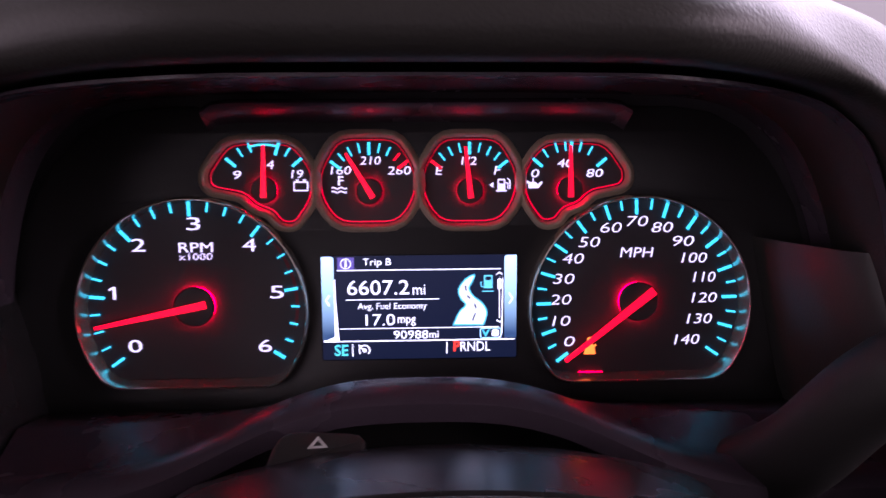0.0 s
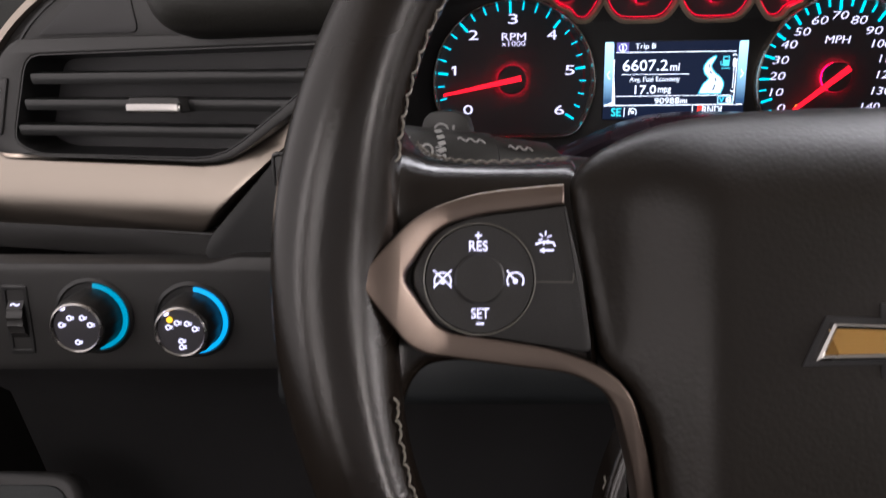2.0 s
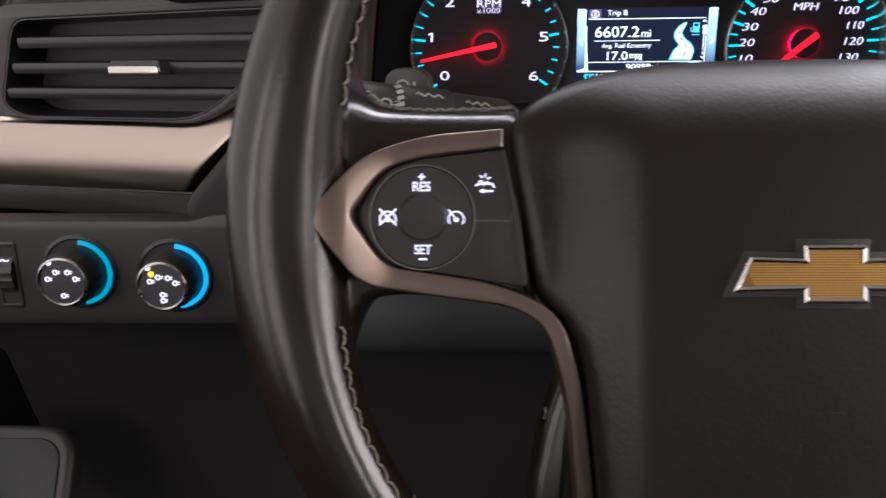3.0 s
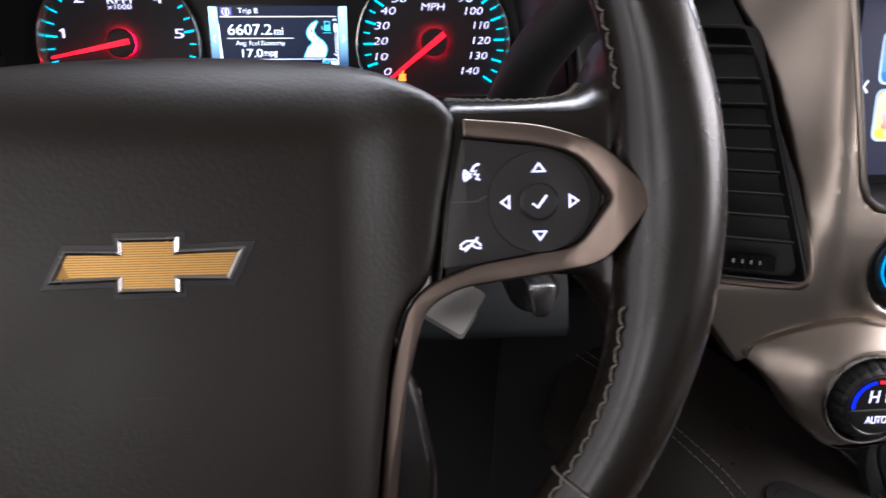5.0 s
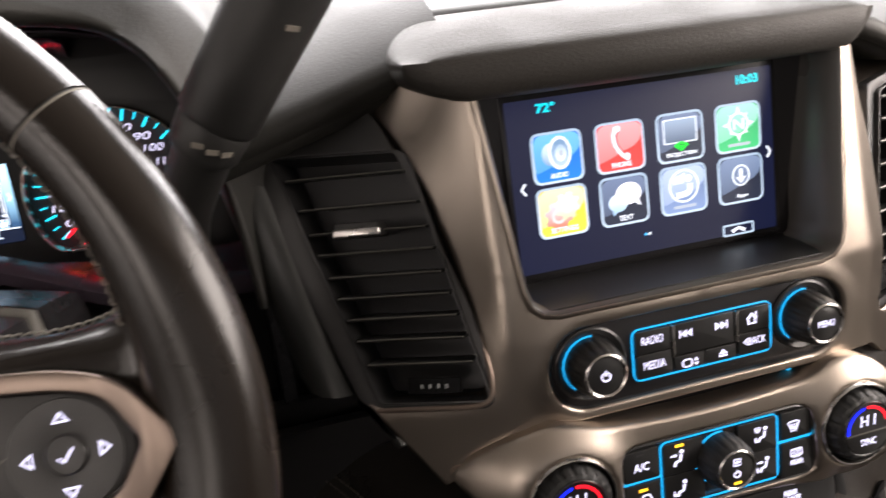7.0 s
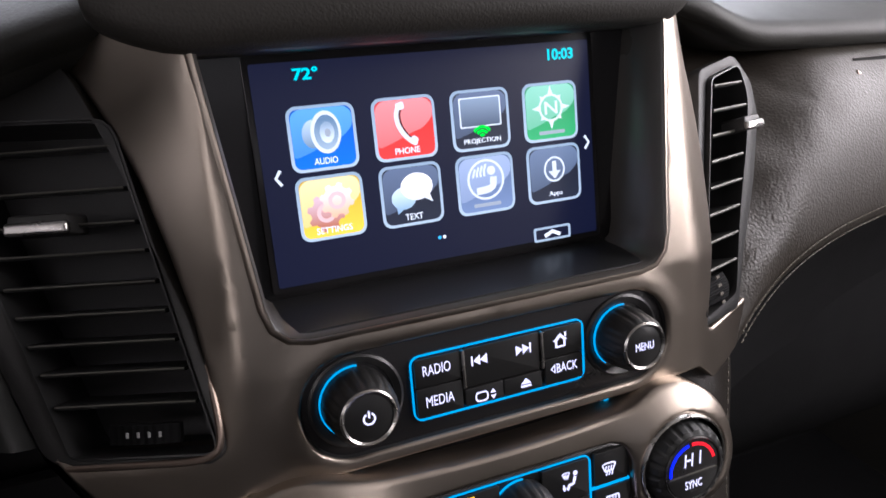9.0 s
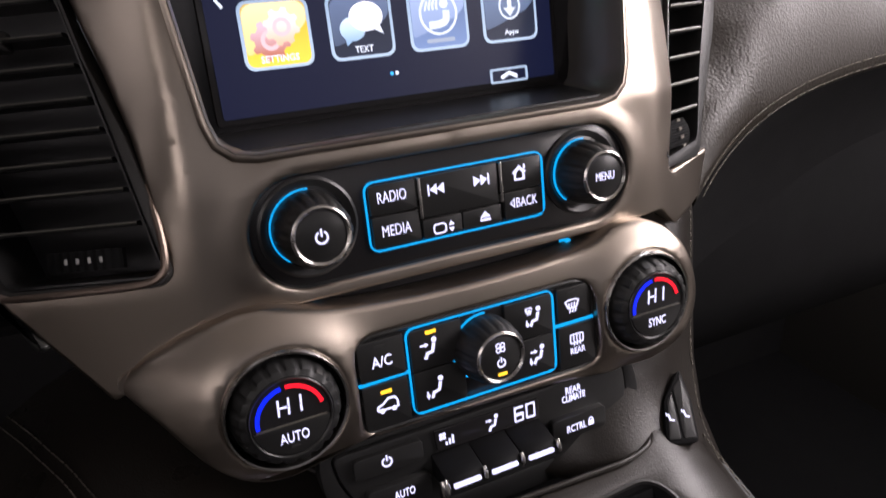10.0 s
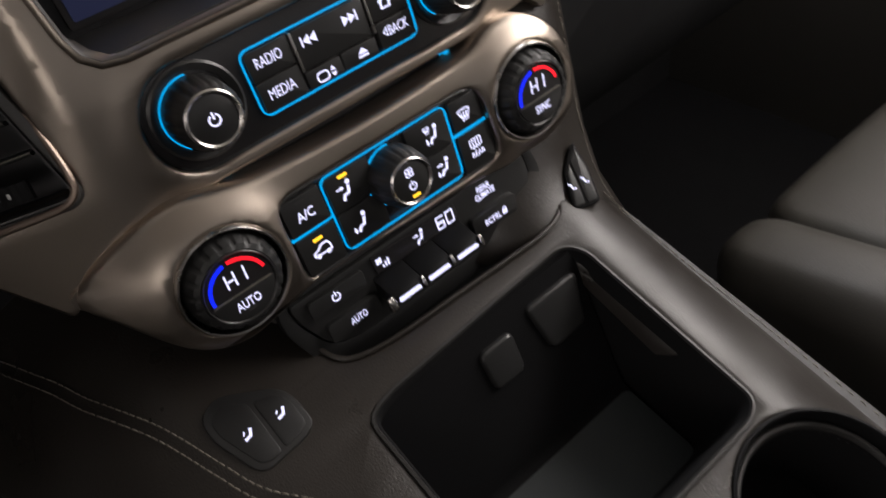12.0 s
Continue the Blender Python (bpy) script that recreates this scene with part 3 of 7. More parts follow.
part("coolant_symbol", wave, WHITE, g2)
g3 = small_gauge("fuel_gauge", small_lines[2], (24.2, 56.6), 96, (("E", 9.6, 66.2, 3.2), ("1/2", 23.8, 70.8, 6.8), ("F", 37.6, 66.2, 3.2)), "small fuel dial with red halo", FAN, (0,))
pump = plate(B(), rrect(39.5, 59.4, 3.6, 5.4, 0.4), [rrect(39.5, 60.6, 2.4, 1.6, 0.2)], 0.1, 0.5)
bar(pump, 37.0, 56.4, 42.0, 56.4, 0.7, 0.1, 0.5), line(pump, [(41.4, 60.5), (42.6, 60.0), (42.6, 57.5), (43.6, 57.5), (43.6, 61.2), (42.4, 62.3)], 0.5, 0.1, 0.5)
prism(pump, [(33.6, 59.2), (35.6, 57.8), (35.6, 60.6)], 0.1, 0.5)
part("fuel_symbol", pump, WHITE, g3)
g4 = small_gauge("oil_gauge", small_lines[3], (72.4, 56.8), 91, (("0", 55.8, 64.6, 3.6), ("40", 70.2, 69.4, 7.0), ("80", 84.6, 64.6, 7.6)), "small oil pressure dial with red halo", [140, 124, 108, 96, 88, 76, 62, 40])
oil = prism(B(), [(52.5, 57.5), (57.5, 57.5), (59.4, 60.4), (58.6, 60.8), (57.2, 59.4), (56.0, 60.4), (53.4, 60.4), (51.2, 61.6), (50.6, 60.8), (52.5, 59.6)], 0.1, 0.5)
part("oil_symbol", bar(oil, 54.8, 60.4, 54.8, 62.2, 0.6, 0.1, 0.5), WHITE, g4)

# information display
display = part("display", prism(B(), rrect(-0.3, 1.2, 94, 51, 1.5), 3.9, 5.2), GLOSS, cluster, "lit trip computer display")
NAVY = glow("display_navy", (0.004, 0.008, 0.022), 1.0)
SKY = glow("display_pale_blue", (0.30, 0.62, 0.85), 1.4)
INK = glow("display_white", (0.85, 0.92, 1.0), 1.3)
SIDE_BAR = screen_ramp("side_bar_blue", -12.0, (0.010, 0.045, 0.12), 24.0, (0.55, 1.0, 1.25))
part("screen_glass", prism(B(), rrect(-0.3, 1.2, 93, 50, 0.6), 5.3, 5.5), NAVY, display)
for side in (-1, 1):
    x = -0.3 + side * 43.6
    edge = rounded([(x - 2.9, -14.2), (x + 2.9, -14.2), (x + 2.9, 26.0), (x - 2.9, 26.0)], [0.4, 0.4, 1.6, 0.4] if side < 0 else [0.4, 0.4, 0.4, 1.6])
    part("side_bar", prism(B(), edge, 5.6, 5.7), SIDE_BAR, display)
    part("side_arrow", line(B(), [(x - side * 0.9 + side * 0.2, 7.6), (x + side * 1.0, 5.0), (x - side * 0.7, 2.4)], 0.7, 5.72, 5.8), INK, display)
rules = B()
line(rules, [(-39.5, 19.4), (38.6, 19.4)], 0.5, 5.6, 5.75)
line(rules, [(-35.5, 5.2), (9.0, 5.2)], 0.4, 5.6, 5.75)
line(rules, [(-40.6, 15), (-40.2, -12.2), (-38.8, -14.4), (-46.2, -14.4)], 0.5, 5.6, 5.75)
line(rules, [(-46.2, -14.9), (45.4, -14.9)], 0.6, 5.6, 5.75)
line(rules, [(39.6, 15), (39.2, -12.2), (37.8, -14.4)], 0.5, 5.6, 5.75)
line(rules, [(-38.6, -8.8), (37.5, -8.8)], 0.4, 5.6, 5.75)
line(rules, [(-32.6, -16.2), (-32.6, -22.4)], 0.5, 5.6, 5.75)
line(rules, [(12.6, -15.6), (12.6, -21.6)], 0.5, 5.6, 5.75)
part("rule", rules, INK, display)
part("info_badge", prism(B(), rrect(-35.2, 22.6, 7.8, 6.0, 0.3), 5.6, 5.7), glow("badge_violet", (0.10, 0.08, 0.30), 1.0), display)
part("info_mark", letters(plate(B(), circ(-35.2, 22.6, 2.6, 20), [circ(-35.2, 22.6, 2.2, 20)], 5.72, 5.8), "i", -35.2, 22.6, 0.9, 3.6, 5.72, 5.8, 0.03), INK, display)
for s, x, y, w, h in (("Trip B", -20.4, 22.8, 13.4, 4.4), ("6607.2", -20.0, 11.0, 29.4, 7.0), ("mi", -0.6, 9.8, 6.0, 4.8), ("Avg. Fuel Economy", -13.4, 1.6, 33.0, 3.9),
                      ("17.0", -19.2, -4.6, 14.0, 5.6), ("mpg", -6.6, -5.6, 8.6, 4.2), ("90988", -4.6, -12.0, 16.5, 4.0), ("mi", 6.4, -12.1, 4.4, 3.4), ("RNDL", 26.4, -18.2, 14.4, 4.6)):
    part("writing", letters(B(), s, x, y, w, h, 5.6, 5.75, 0.0), INK, display)
part("gear_letter", letters(B(), "P", 17.4, -18.0, 3.2, 5.2, 5.6, 5.75, 0.03), glow("display_red", (1.0, 0.06, 0.03), 1.0), display)
part("heading", letters(B(), "SE", -38.0, -19.2, 6.6, 5.6, 5.6, 5.75, 0.02), glow("display_teal", (0.05, 0.65, 0.70), 1.0), display)
cruise = arc(B(), -27.0, -19.4, 2.2, 2.8, -40, 220, 5.6, 5.75)
bar(cruise, -27.2, -19.8, -29.6, -16.6, 0.6, 5.6, 5.75), arc(cruise, -27.0, -19.4, 0.1, 1.0, 0, 359.95, 5.6, 5.75, 10)
part("cruise_symbol", cruise, INK, display)
road = prism(B(), curve([(16.4, -7.2), (19.0, -1.5), (22.2, 2.0), (19.6, 5.6), (18.8, 9.6), (21.6, 14.0), (25.6, 16.2), (24.6, 13.6), (23.0, 10.0), (25.2, 6.0), (29.6, 2.4), (31.6, -2.0), (30.0, -7.4)], 4), 5.6, 5.7)
part("road_edge", prism(B(), shrink(ccw(curve([(16.4, -7.2), (19.0, -1.5), (22.2, 2.0), (19.6, 5.6), (18.8, 9.6), (21.6, 14.0), (25.6, 16.2), (24.6, 13.6), (23.0, 10.0), (25.2, 6.0), (29.6, 2.4), (31.6, -2.0), (30.0, -7.4)], 4)), -0.7), 5.56, 5.62), glow("display_cyan", (0.05, 0.55, 0.72), 1.0), display)
part("road_picture", road, glow("road_pale", (0.72, 0.82, 0.92), 1.0), display)
dashes = B()
for p in (((22.0, 9.0), (21.6, 11.4)), ((22.4, 6.6), (24.0, 5.2)), ((26.0, 2.6), (26.8, 0.2)), ((26.4, -2.0), (25.0, -5.6))):
    bar(dashes, *p[0], *p[1], 0.7, 5.72, 5.78)
part("lane_dash", dashes, NAVY, display)
pumpd = plate(B(), rrect(32.6, 13.2, 4.2, 6.4, 0.3), [rrect(32.6, 14.8, 2.8, 1.8, 0.2)], 5.6, 5.75)
line(pumpd, [(30.4, 10.8), (29.4, 10.8), (29.0, 12.6), (29.6, 13.2)], 0.6, 5.6, 5.75), bar(pumpd, 29.8, 8.6, 35.2, 8.6, 0.5, 5.6, 5.75)
part("pump_symbol", pumpd, glow("display_cyan_2", (0.10, 0.62, 0.75), 1.0), display)
scrollb = line(line(line(B(), [(38.0 - 1.4, 16.6), (38.0, 17.8), (38.0 + 1.4, 16.6)], 0.6, 5.6, 5.75), [(36.6, -5.4), (38.0, -6.6), (39.4, -5.4)], 0.6, 5.6, 5.75), [(38.0, 15.4), (38.0, -4.4)], 0.4, 5.6, 5.75)
prism(scrollb, rrect(38.0, 12.0, 1.8, 5.0, 0.3), 5.72, 5.8)
part("scroll_bar", scrollb, INK, display)
part("engine_badge", plate(B(), rrect(33.8, -11.8, 10.4, 5.2, 1.2), [rrect(33.8, -11.8, 9.4, 4.2, 0.9)], 5.6, 5.75), SKY, display)
part("engine_letter", letters(B(), "V", 31.4, -11.8, 3.9, 3.4, 5.6, 5.75, 0.03), glow("display_cyan_3", (0.05, 0.60, 0.75), 1.0), display)
part("engine_numeral", letters(B(), "8", 36.0, -11.8, 3.8, 3.4, 5.6, 5.75, 0.03), INK, display)

# ---- steering wheel ----
wheel = thing("steering_wheel", face(-5, -284.0, -53.0, 15.5), "black leather steering wheel with silver spoke trim and stitched seams", "steering wheel")


def rim_half(a):
    """Half width of the rim at an angle; the grips beside the spokes are thicker."""
    return 14.5 + 4.8 * near_spoke(a)


def near_spoke(a):
    d = min(abs((a + 180) % 360 - 180), abs(a % 360 - 180))
    return math.exp(-(d / 19.0) ** 2)


def rim_mid(a):
    """The middle line of the rim."""
    return 177.4 - 3.0 * near_spoke(a)


def rim_z(s):
    """The rim stands nearer to the driver than the hub."""
    return 13.0 + 12.0 * s


def rim_flat(a):
    return 0.98 - 0.16 * near_spoke(a)


def spoke_z(x):
    u = min(1.0, max(0.0, (abs(x) - 152) / 20.0))
    return panel_z(x) + 11.0 * u * u * (3 - 2 * u)


def spoke_roll(x, y):
    """The upper edge of a spoke rolls away from the driver."""
    return 0.10 * max(0.0, y - 28.5) ** 2 * min(1.0, max(0.0, (160 - abs(x)) / 14.0))


def panel_z(x):
    """The spokes lean a little towards the driver."""
    return 0.105 * max(0.0, abs(x) - 106)


def rim_part(name, a0, a1, mat, n, grow=0.0, label=""):
    rows = []
    for i in range(n + 1):
        a = a0 + (a1 - a0) * i / n
        h = rim_half(a) + grow
        c, s = math.cos(radians(a)), math.sin(radians(a))
        RC = rim_mid(a)
        rows.append([((RC + h * math.cos(t)) * c, (RC + h * math.cos(t)) * s, rim_flat(a) * h * math.sin(t) + rim_z(s) - 6.5 * near_spoke(a) ** 2 * (0.5 - 0.5 * math.cos(t))) for t in (2 * math.pi * j / 28 for j in range(28))])
    return part(name, loft(B(), rows), mat, wheel, label, angle=60)


for a0, a1 in ((145.1, 215), (215.4, 324.6), (325, 394.9), (35.3, 144.7)):
    rim_part("rim_leather", a0, a1, RIM_LEATHER, 60)
rim_part("rim_core", 0, 360, DARK, 120, -0.9)
for a in (144.9, 35.1, 215.2, 324.8):
    rim_part("rim_seam", a - 0.32, a - 0.12, THREAD, 1, 0.12, "pale folded seam across the rim")


def stitches(parent, path, size, mat, tilt=35):
    """Short slanting stitches along a path of points in space with normals."""
    bm = B()
    for i, (p, d, nrm) in enumerate(path):
        p, d, nrm = Vector(p), Vector(d).normalized(), Vector(nrm).normalized()
        s = d.cross(nrm)
        v = (d * math.cos(radians(tilt)) + s * math.sin(radians(tilt)) * (1 if i % 2 else -1)).normalized()
        tube(bm, [p - v * size, p - v * size * 0.4 + nrm * 0.5, p + v * size * 0.4 + nrm * 0.5, p + v * size], 0.42, 5)
    return tagged(part("stitching", bm, mat, parent, "pale zigzag stitching"), kind="stuff")


path = []
for a in np.arange(0, 360, 1.15):
    if 36 < a < 144 or abs((a - 0 + 180) % 360 - 180) < 13 or abs((a - 180 + 180) % 360 - 180) < 13:
        continue
    h = rim_half(a)
    c, s = math.cos(radians(a)), math.sin(radians(a))
    th = radians(180 - 14 - 18 * min(1.0, max(0.0, -2.5 * s)))
    r = rim_mid(a) + h * math.cos(th)
    path.append(((r * c, r * s, rim_flat(a) * h * math.sin(th) + rim_z(s)), (-s, c, 0), (-c, -s, 0.3)))
stitches(wheel, path, 1.7, THREAD)

# spokes: padded leather arms
for sx in (-1, 1):
    def mx(pts):
        return [(sx * x, y) for x, y in pts]
    top = curve([(98, 40), (112, 39), (130, 38.2), (145, 40.6), (153.5, 48), (159, 63)], 6)
    low = curve([(92, -30), (120, -27), (140, -26), (150, -30), (156, -44), (158, -60)], 6)
    arm = ccw(mx(top + [(172, 62), (174, 0), (172, -58)] + low[::-1]))
    part("spoke", bend(cut(prism(B(), arm, -24, 2.0, 4, 4), xs=[sx * v for v in range(100, 172, 4)], ys=[29, 31, 33, 35, 37, 39, 41]), lambda x, y: spoke_z(x) - spoke_roll(x, y)), RIM_LEATHER, wheel, "leather wrapped spoke")
    edge, pts = [], curve([(100, 40), (112, 39.2), (130, 38.4), (144, 40.6), (151, 46)], 9)
    for i in range(len(pts) - 1):
        d = Vector((sx * (pts[i + 1][0] - pts[i][0]), pts[i + 1][1] - pts[i][1], 0))
        edge.append(((sx * pts[i][0], pts[i][1] + 0.6, -4.5 + spoke_z(pts[i][0]) - spoke_roll(pts[i][0], pts[i][1])), d, (0, 0.7, 0.7)))
    stitches(wheel, edge, 1.6, THREAD)
    # silver trim from the spoke down to the foot of the wheel
    outer = [(103.4, 29.6), (131, 26.9), (148.5, 20.8), (166.8, 0), (149.6, -22.6), (120, -27), (100, -29.8), (88.6, -37), (81.6, -64), (79.4, -85), (75, -128)]
    inner = [(103.4, 23.2), (131, 19.8), (143.4, 15.8), (153.6, 0.5), (142.6, -16.2), (127, -18.5), (104, -22.3), (84, -31.5), (77, -58), (74.2, -78), (69, -128)]
    ring_pts = rounded(outer + inner[::-1], [0.5, 16, 14, 4, 7, 12, 14, 14, 14, 14, 0.5, 0.5, 14, 14, 14, 14, 12, 6, 3, 8, 12, 0.5], 6)
    trim = cut(prism(B(), ccw(mx(ring_pts)), -6, 6.4, 1.0, 3), xs=[sx * v for v in range(110, 166, 5)])
    for v in trim.verts:
        if v.co.z > 0:
            u = min(1.0, max(0.0, (abs(v.co.x) - 138) / 24.0))
            v.co.z += 1.15 * panel_z(v.co.x) + 7.5 * u * u * (3 - 2 * u)
        v.co.z -= 12.0 * min(1.0, max(0.0, (-44 - v.co.y) / 80.0))
    part("spoke_trim", trim, SILVER_DARK, wheel, "smoked satin silver trim")
    # switch panel
    panel = rounded(shrink(ccw(inner[:7] + [(94.5, -24.0), (97.5, 0), (102.5, 23)]), 0.4), [0.5, 1, 3, 8, 6, 12, 8, 8, 1, 1][::1], 4)
    pad = part("switch_panel", cut(prism(B(), ccw(mx(panel)), -6, 5.2, 0.8), xs=[sx * x for x in (106, 112, 118, 124, 130, 136, 142, 148)]), PLASTIC, wheel)
    if sx < 0:
        cx = -130.0
        part("switch_ring", ring(B(), [(17.0, 4.8), (17.0, 6.0), (17.5, 6.2), (17.5, 4.8)], 56, cx, 0), LIP, pad)
        part("switch_dish", lathe(B(), [(17.0, 5.0), (16.6, 6.0), (9.0, 5.8), (8.2, 5.6)], 48, cx, 0), PLASTIC, pad)
        part("switch_button", lathe(B(), [(8.0, 5.0), (8.0, 5.9), (7.2, 6.5), (0.4, 5.9)], 40, cx, 0), PLASTIC, pad)
        part("button_edge", line(B(), [(-113.4, 4.5), (-112.6, -1.0), (-101, -1.2), (-100.6, 1.5)], 0.45, 5.0, 5.7), LIP, pad)
        part("writing", letters(letters(B(), "RES", cx - 0.4, 10.2, 5.8, 3.2, 5.9, 6.3, 0.01), "+", cx - 0.4, 13.4, 2.2, 2.2, 5.9, 6.3, 0.02), WHITE, pad)
        part("writing", bar(letters(B(), "SET", cx, -10.6, 5.6, 3.2, 5.9, 6.3, 0.01), cx - 1.2, -13.8, cx + 1.2, -13.8, 0.6, 5.9, 6.3), WHITE, pad)
        for x, crossed in ((-141.5, True), (-119, False)):
            sym = arc(B(), x, -0.6, 2.3, 2.8, -35, 215, 5.9, 6.3)
            bar(sym, x, -0.8, x - 2.6, 2.6, 0.5, 5.9, 6.3) if not crossed else bar(bar(sym, x - 2.8, 2.8, x + 2.8, -2.6, 0.5, 5.9, 6.3), x - 2.8, -2.6, x + 2.8, 2.8, 0.5, 5.9, 6.3)
            arc(sym, x, -0.8, 0.05, 0.8, 0, 359.95, 5.9, 6.3, 10)
            part("cruise_symbol", sym, WHITE, pad)
        sym = B()
        for k in range(6):
            a = radians(k * 60 + 20)
            bar(sym, -109.6 + 0.8 * math.cos(a), 12.6 + 0.8 * math.sin(a), -109.6 + 2.2 * math.cos(a), 12.6 + 2.2 * math.sin(a), 0.4, 5.2, 5.6)
        line(sym, [(-112.6, 10.6), (-110.6, 11.4), (-107.0, 11.2), (-106.4, 10.0)], 0.6, 5.2, 5.6), bar(sym, -111.0, 8.8, -106.8, 8.8, 0.6, 5.2, 5.6), prism(sym, [(-111.4, 8.8), (-109.8, 7.9), (-109.8, 9.7)], 5.2, 5.6)
        part("collision_symbol", sym, WHITE, pad)
    else:
        cx = 129.4
        part("switch_dish", lathe(B(), [(18.0, 4.9), (17.6, 5.7), (8.0, 5.8), (6.8, 5.4)], 48, cx, 0), PLASTIC, pad)
        part("switch_button", lathe(B(), [(6.6, 5.0), (6.6, 5.9), (5.8, 6.6), (0.4, 6.3)], 40, cx, 0), PLASTIC, pad)
        sym = line(B(), [(cx - 2.4, -0.6), (cx - 0.8, -2.2), (cx + 2.4, 2.0)], 0.7, 6.4, 6.7)
        part("tick_symbol", sym, WHITE, pad)
        for a in range(4):
            q = [(0, 2.0), (-2.6, -1.6), (2.6, -1.6)]
            c, s = math.cos(radians(90 * a)), math.sin(radians(90 * a))
            tri = [(x * c - y * s, x * s + y * c) for x, y in q]
            ox, oy = cx - 11.8 * s, 11.8 * c
            tri = [(x + ox, y + oy) for x, y in tri]
            part("arrow_symbol", plate(B(), tri, [shrink(ccw(tri), 0.55)], 5.8, 6.2), WHITE, pad)
        part("voice_button", lathe(B(), [(4.6, 4.6), (4.4, 5.2), (3.6, 5.5), (0.3, 5.6)], 32, 106.3, 11.0), PLASTIC, pad)
        talk = line(B(), [(108.9, 13.7), (107.2, 13.1), (106.0, 11.1), (107.7, 11.3), (107.0, 10.0), (108.5, 10.1), (107.7, 8.5), (109.0, 8.2)], 0.75, 5.6, 6.0)
        for k in range(3):
            arc(talk, 107.4, 9.7, 1.5 + k * 1.1, 2.15 + k * 1.1, 150, 212, 5.6, 6.0, 8)
        part("voice_symbol", talk, WHITE, pad)
        hang = bar(line(B(), [(101.9, -16.0), (101.8, -14.6), (103.6, -13.2), (106.8, -13.1), (108.7, -14.4), (108.7, -15.9), (106.9, -15.6), (106.2, -14.8), (104.2, -14.9), (103.5, -15.8), (101.9, -16.0)], 0.6, 5.2, 5.8), 103.2, -16.8, 107.8, -12.0, 0.6, 5.2, 5.9)
        part("hang_up_symbol", hang, WHITE, pad)
        part("button_edge", line(B(), [(99, 0.4), (108, 0.6), (111.5, 2.6)], 0.45, 5.0, 5.7), LIP, pad)

for ob in wheel.children:
    if ob.name.startswith("switch_panel"):
        for piece in [ob] + list(ob.children):
            for v in piece.data.vertices:
                v.co.z += panel_z(v.co.x * 1000) * MM

for sx in (-1, 1):
    core = [(sx * x, y) for x, y in curve([(78, -50), (86, -68), (90, -84), (93, -104), (88, -128), (66, -128), (70, -90), (74, -56)], 4, True)]
    foot = part("lower_spoke", prism(B(), ccw(core), -34, -15, 4, 3), RIM_LEATHER, wheel, "leather backed lower spoke")
    edge = [((sx * (86.5 + 0.14 * k), -70.0 - 1.5 * k, -20), (sx * 0.1, -1, 0), (sx, 0, 0.6)) for k in range(36)]
    stitches(wheel, edge, 1.6, THREAD)

# airbag cover
hub_line = curve([(0, 58), (37, 56.5), (68, 51.2), (90, 41.8), (100, 32), (100.5, 22), (96.5, 0), (91.6, -24), (82, -37), (76.5, -52), (73, -80), (69, -108), (58, -124), (30, -130), (0, -131),
                  (-30, -130), (-58, -124), (-69, -108), (-73, -80), (-76.5, -52), (-82, -37), (-91.6, -24), (-96.5, 0), (-100.5, 22), (-100, 32), (-90, 41.8), (-68, 51.2), (-37, 56.5)], 4, True)


def hub_height(x, y):
    """The pad is highest round the badge, falls away at the sides and rolls back at the top."""
    side = min(1.0, max(0.0, (abs(x) - 57) / 30.0))
    roll = max(0.0, (y - 16) / 46.0)
    return (-10.5 * side * side * (3 - 2 * side)) * max(0.0, 1 - roll) - 40.0 * roll ** 2.3


hub = cut(prism(B(), hub_line, -40, 16, 5.0, 4), xs=range(-98, 99, 4), ys=list(range(-126, 16, 6)) + list(range(16, 62, 3)))
for v in hub.verts:
    if v.co.z > 0:
        v.co.z = max(-34.0, v.co.z + hub_height(v.co.x, v.co.y))
part("airbag_cover", hub, HUB_LEATHER, wheel, "grained black airbag cover", angle=80)
part("embossed_writing", letters(B(), "AIRBAG", -1.0, -74.6, 23.5, 4.4, 15.9, 16.15, 0.0), HUB_LEATHER, wheel)
part("embossed_bar", prism(B(), rrect(-1.0, -63.0, 9, 1.8, 0.8), 15.9, 16.12), HUB_LEATHER, wheel)
bow = [(-32.9, -22.9), (-27.4, -11.6), (-10.9, -12.2), (-10.9, -8.0), (8.9, -8.0), (8.9, -12.2), (30.6, -11.6), (25.2, -22.9), (8.9, -22.4), (8.9, -26.4), (-10.9, -26.4), (-10.9, -22.4)]
bow = [(x, y - 1.4) for x, y in bow]
emblem = part("emblem", prism(B(), shrink(ccw(bow), -1.8), 15.6, 16.6, 0.4), DARK, wheel, "gold emblem with a chrome edge")
part("emblem_edge", hoop(B(), bow, [(0, 16.2), (0.2, 18.6), (0.9, 19.2), (1.7, 18.6), (1.9, 16.6)]), CHROME, emblem, "chrome edge")
gold = shrink(ccw(bow), 1.7)
part("emblem_field", prism(B(), gold, 16.4, 17.9), GOLD_DARK, emblem, "ribbed gold field")
ribs = B()
for k in range(20):
    y = -9.9 - k * 0.8
    x0, x1 = (-9.0, 7.0) if y > -13.6 or y < -20.8 else (-28.6 - (y + 14) * 0.42 * -1 * -1, 27.2 + (y + 14) * 0.45)
    bar(ribs, x0, y - 1.4, x1, y - 1.4, 0.5, 17.9, 18.3)
part("emblem_rib", ribs, GOLD, emblem)

# ---- steering column, stalk, gear lever ----
column = thing("steering_column", dash(-5, -190, -60), "black plastic steering column shroud with hazard switch", "steering column")
on_wheel = dash(-5, -190, -60).inverted() @ face(-5, -284.0, -53.0, 15.5)


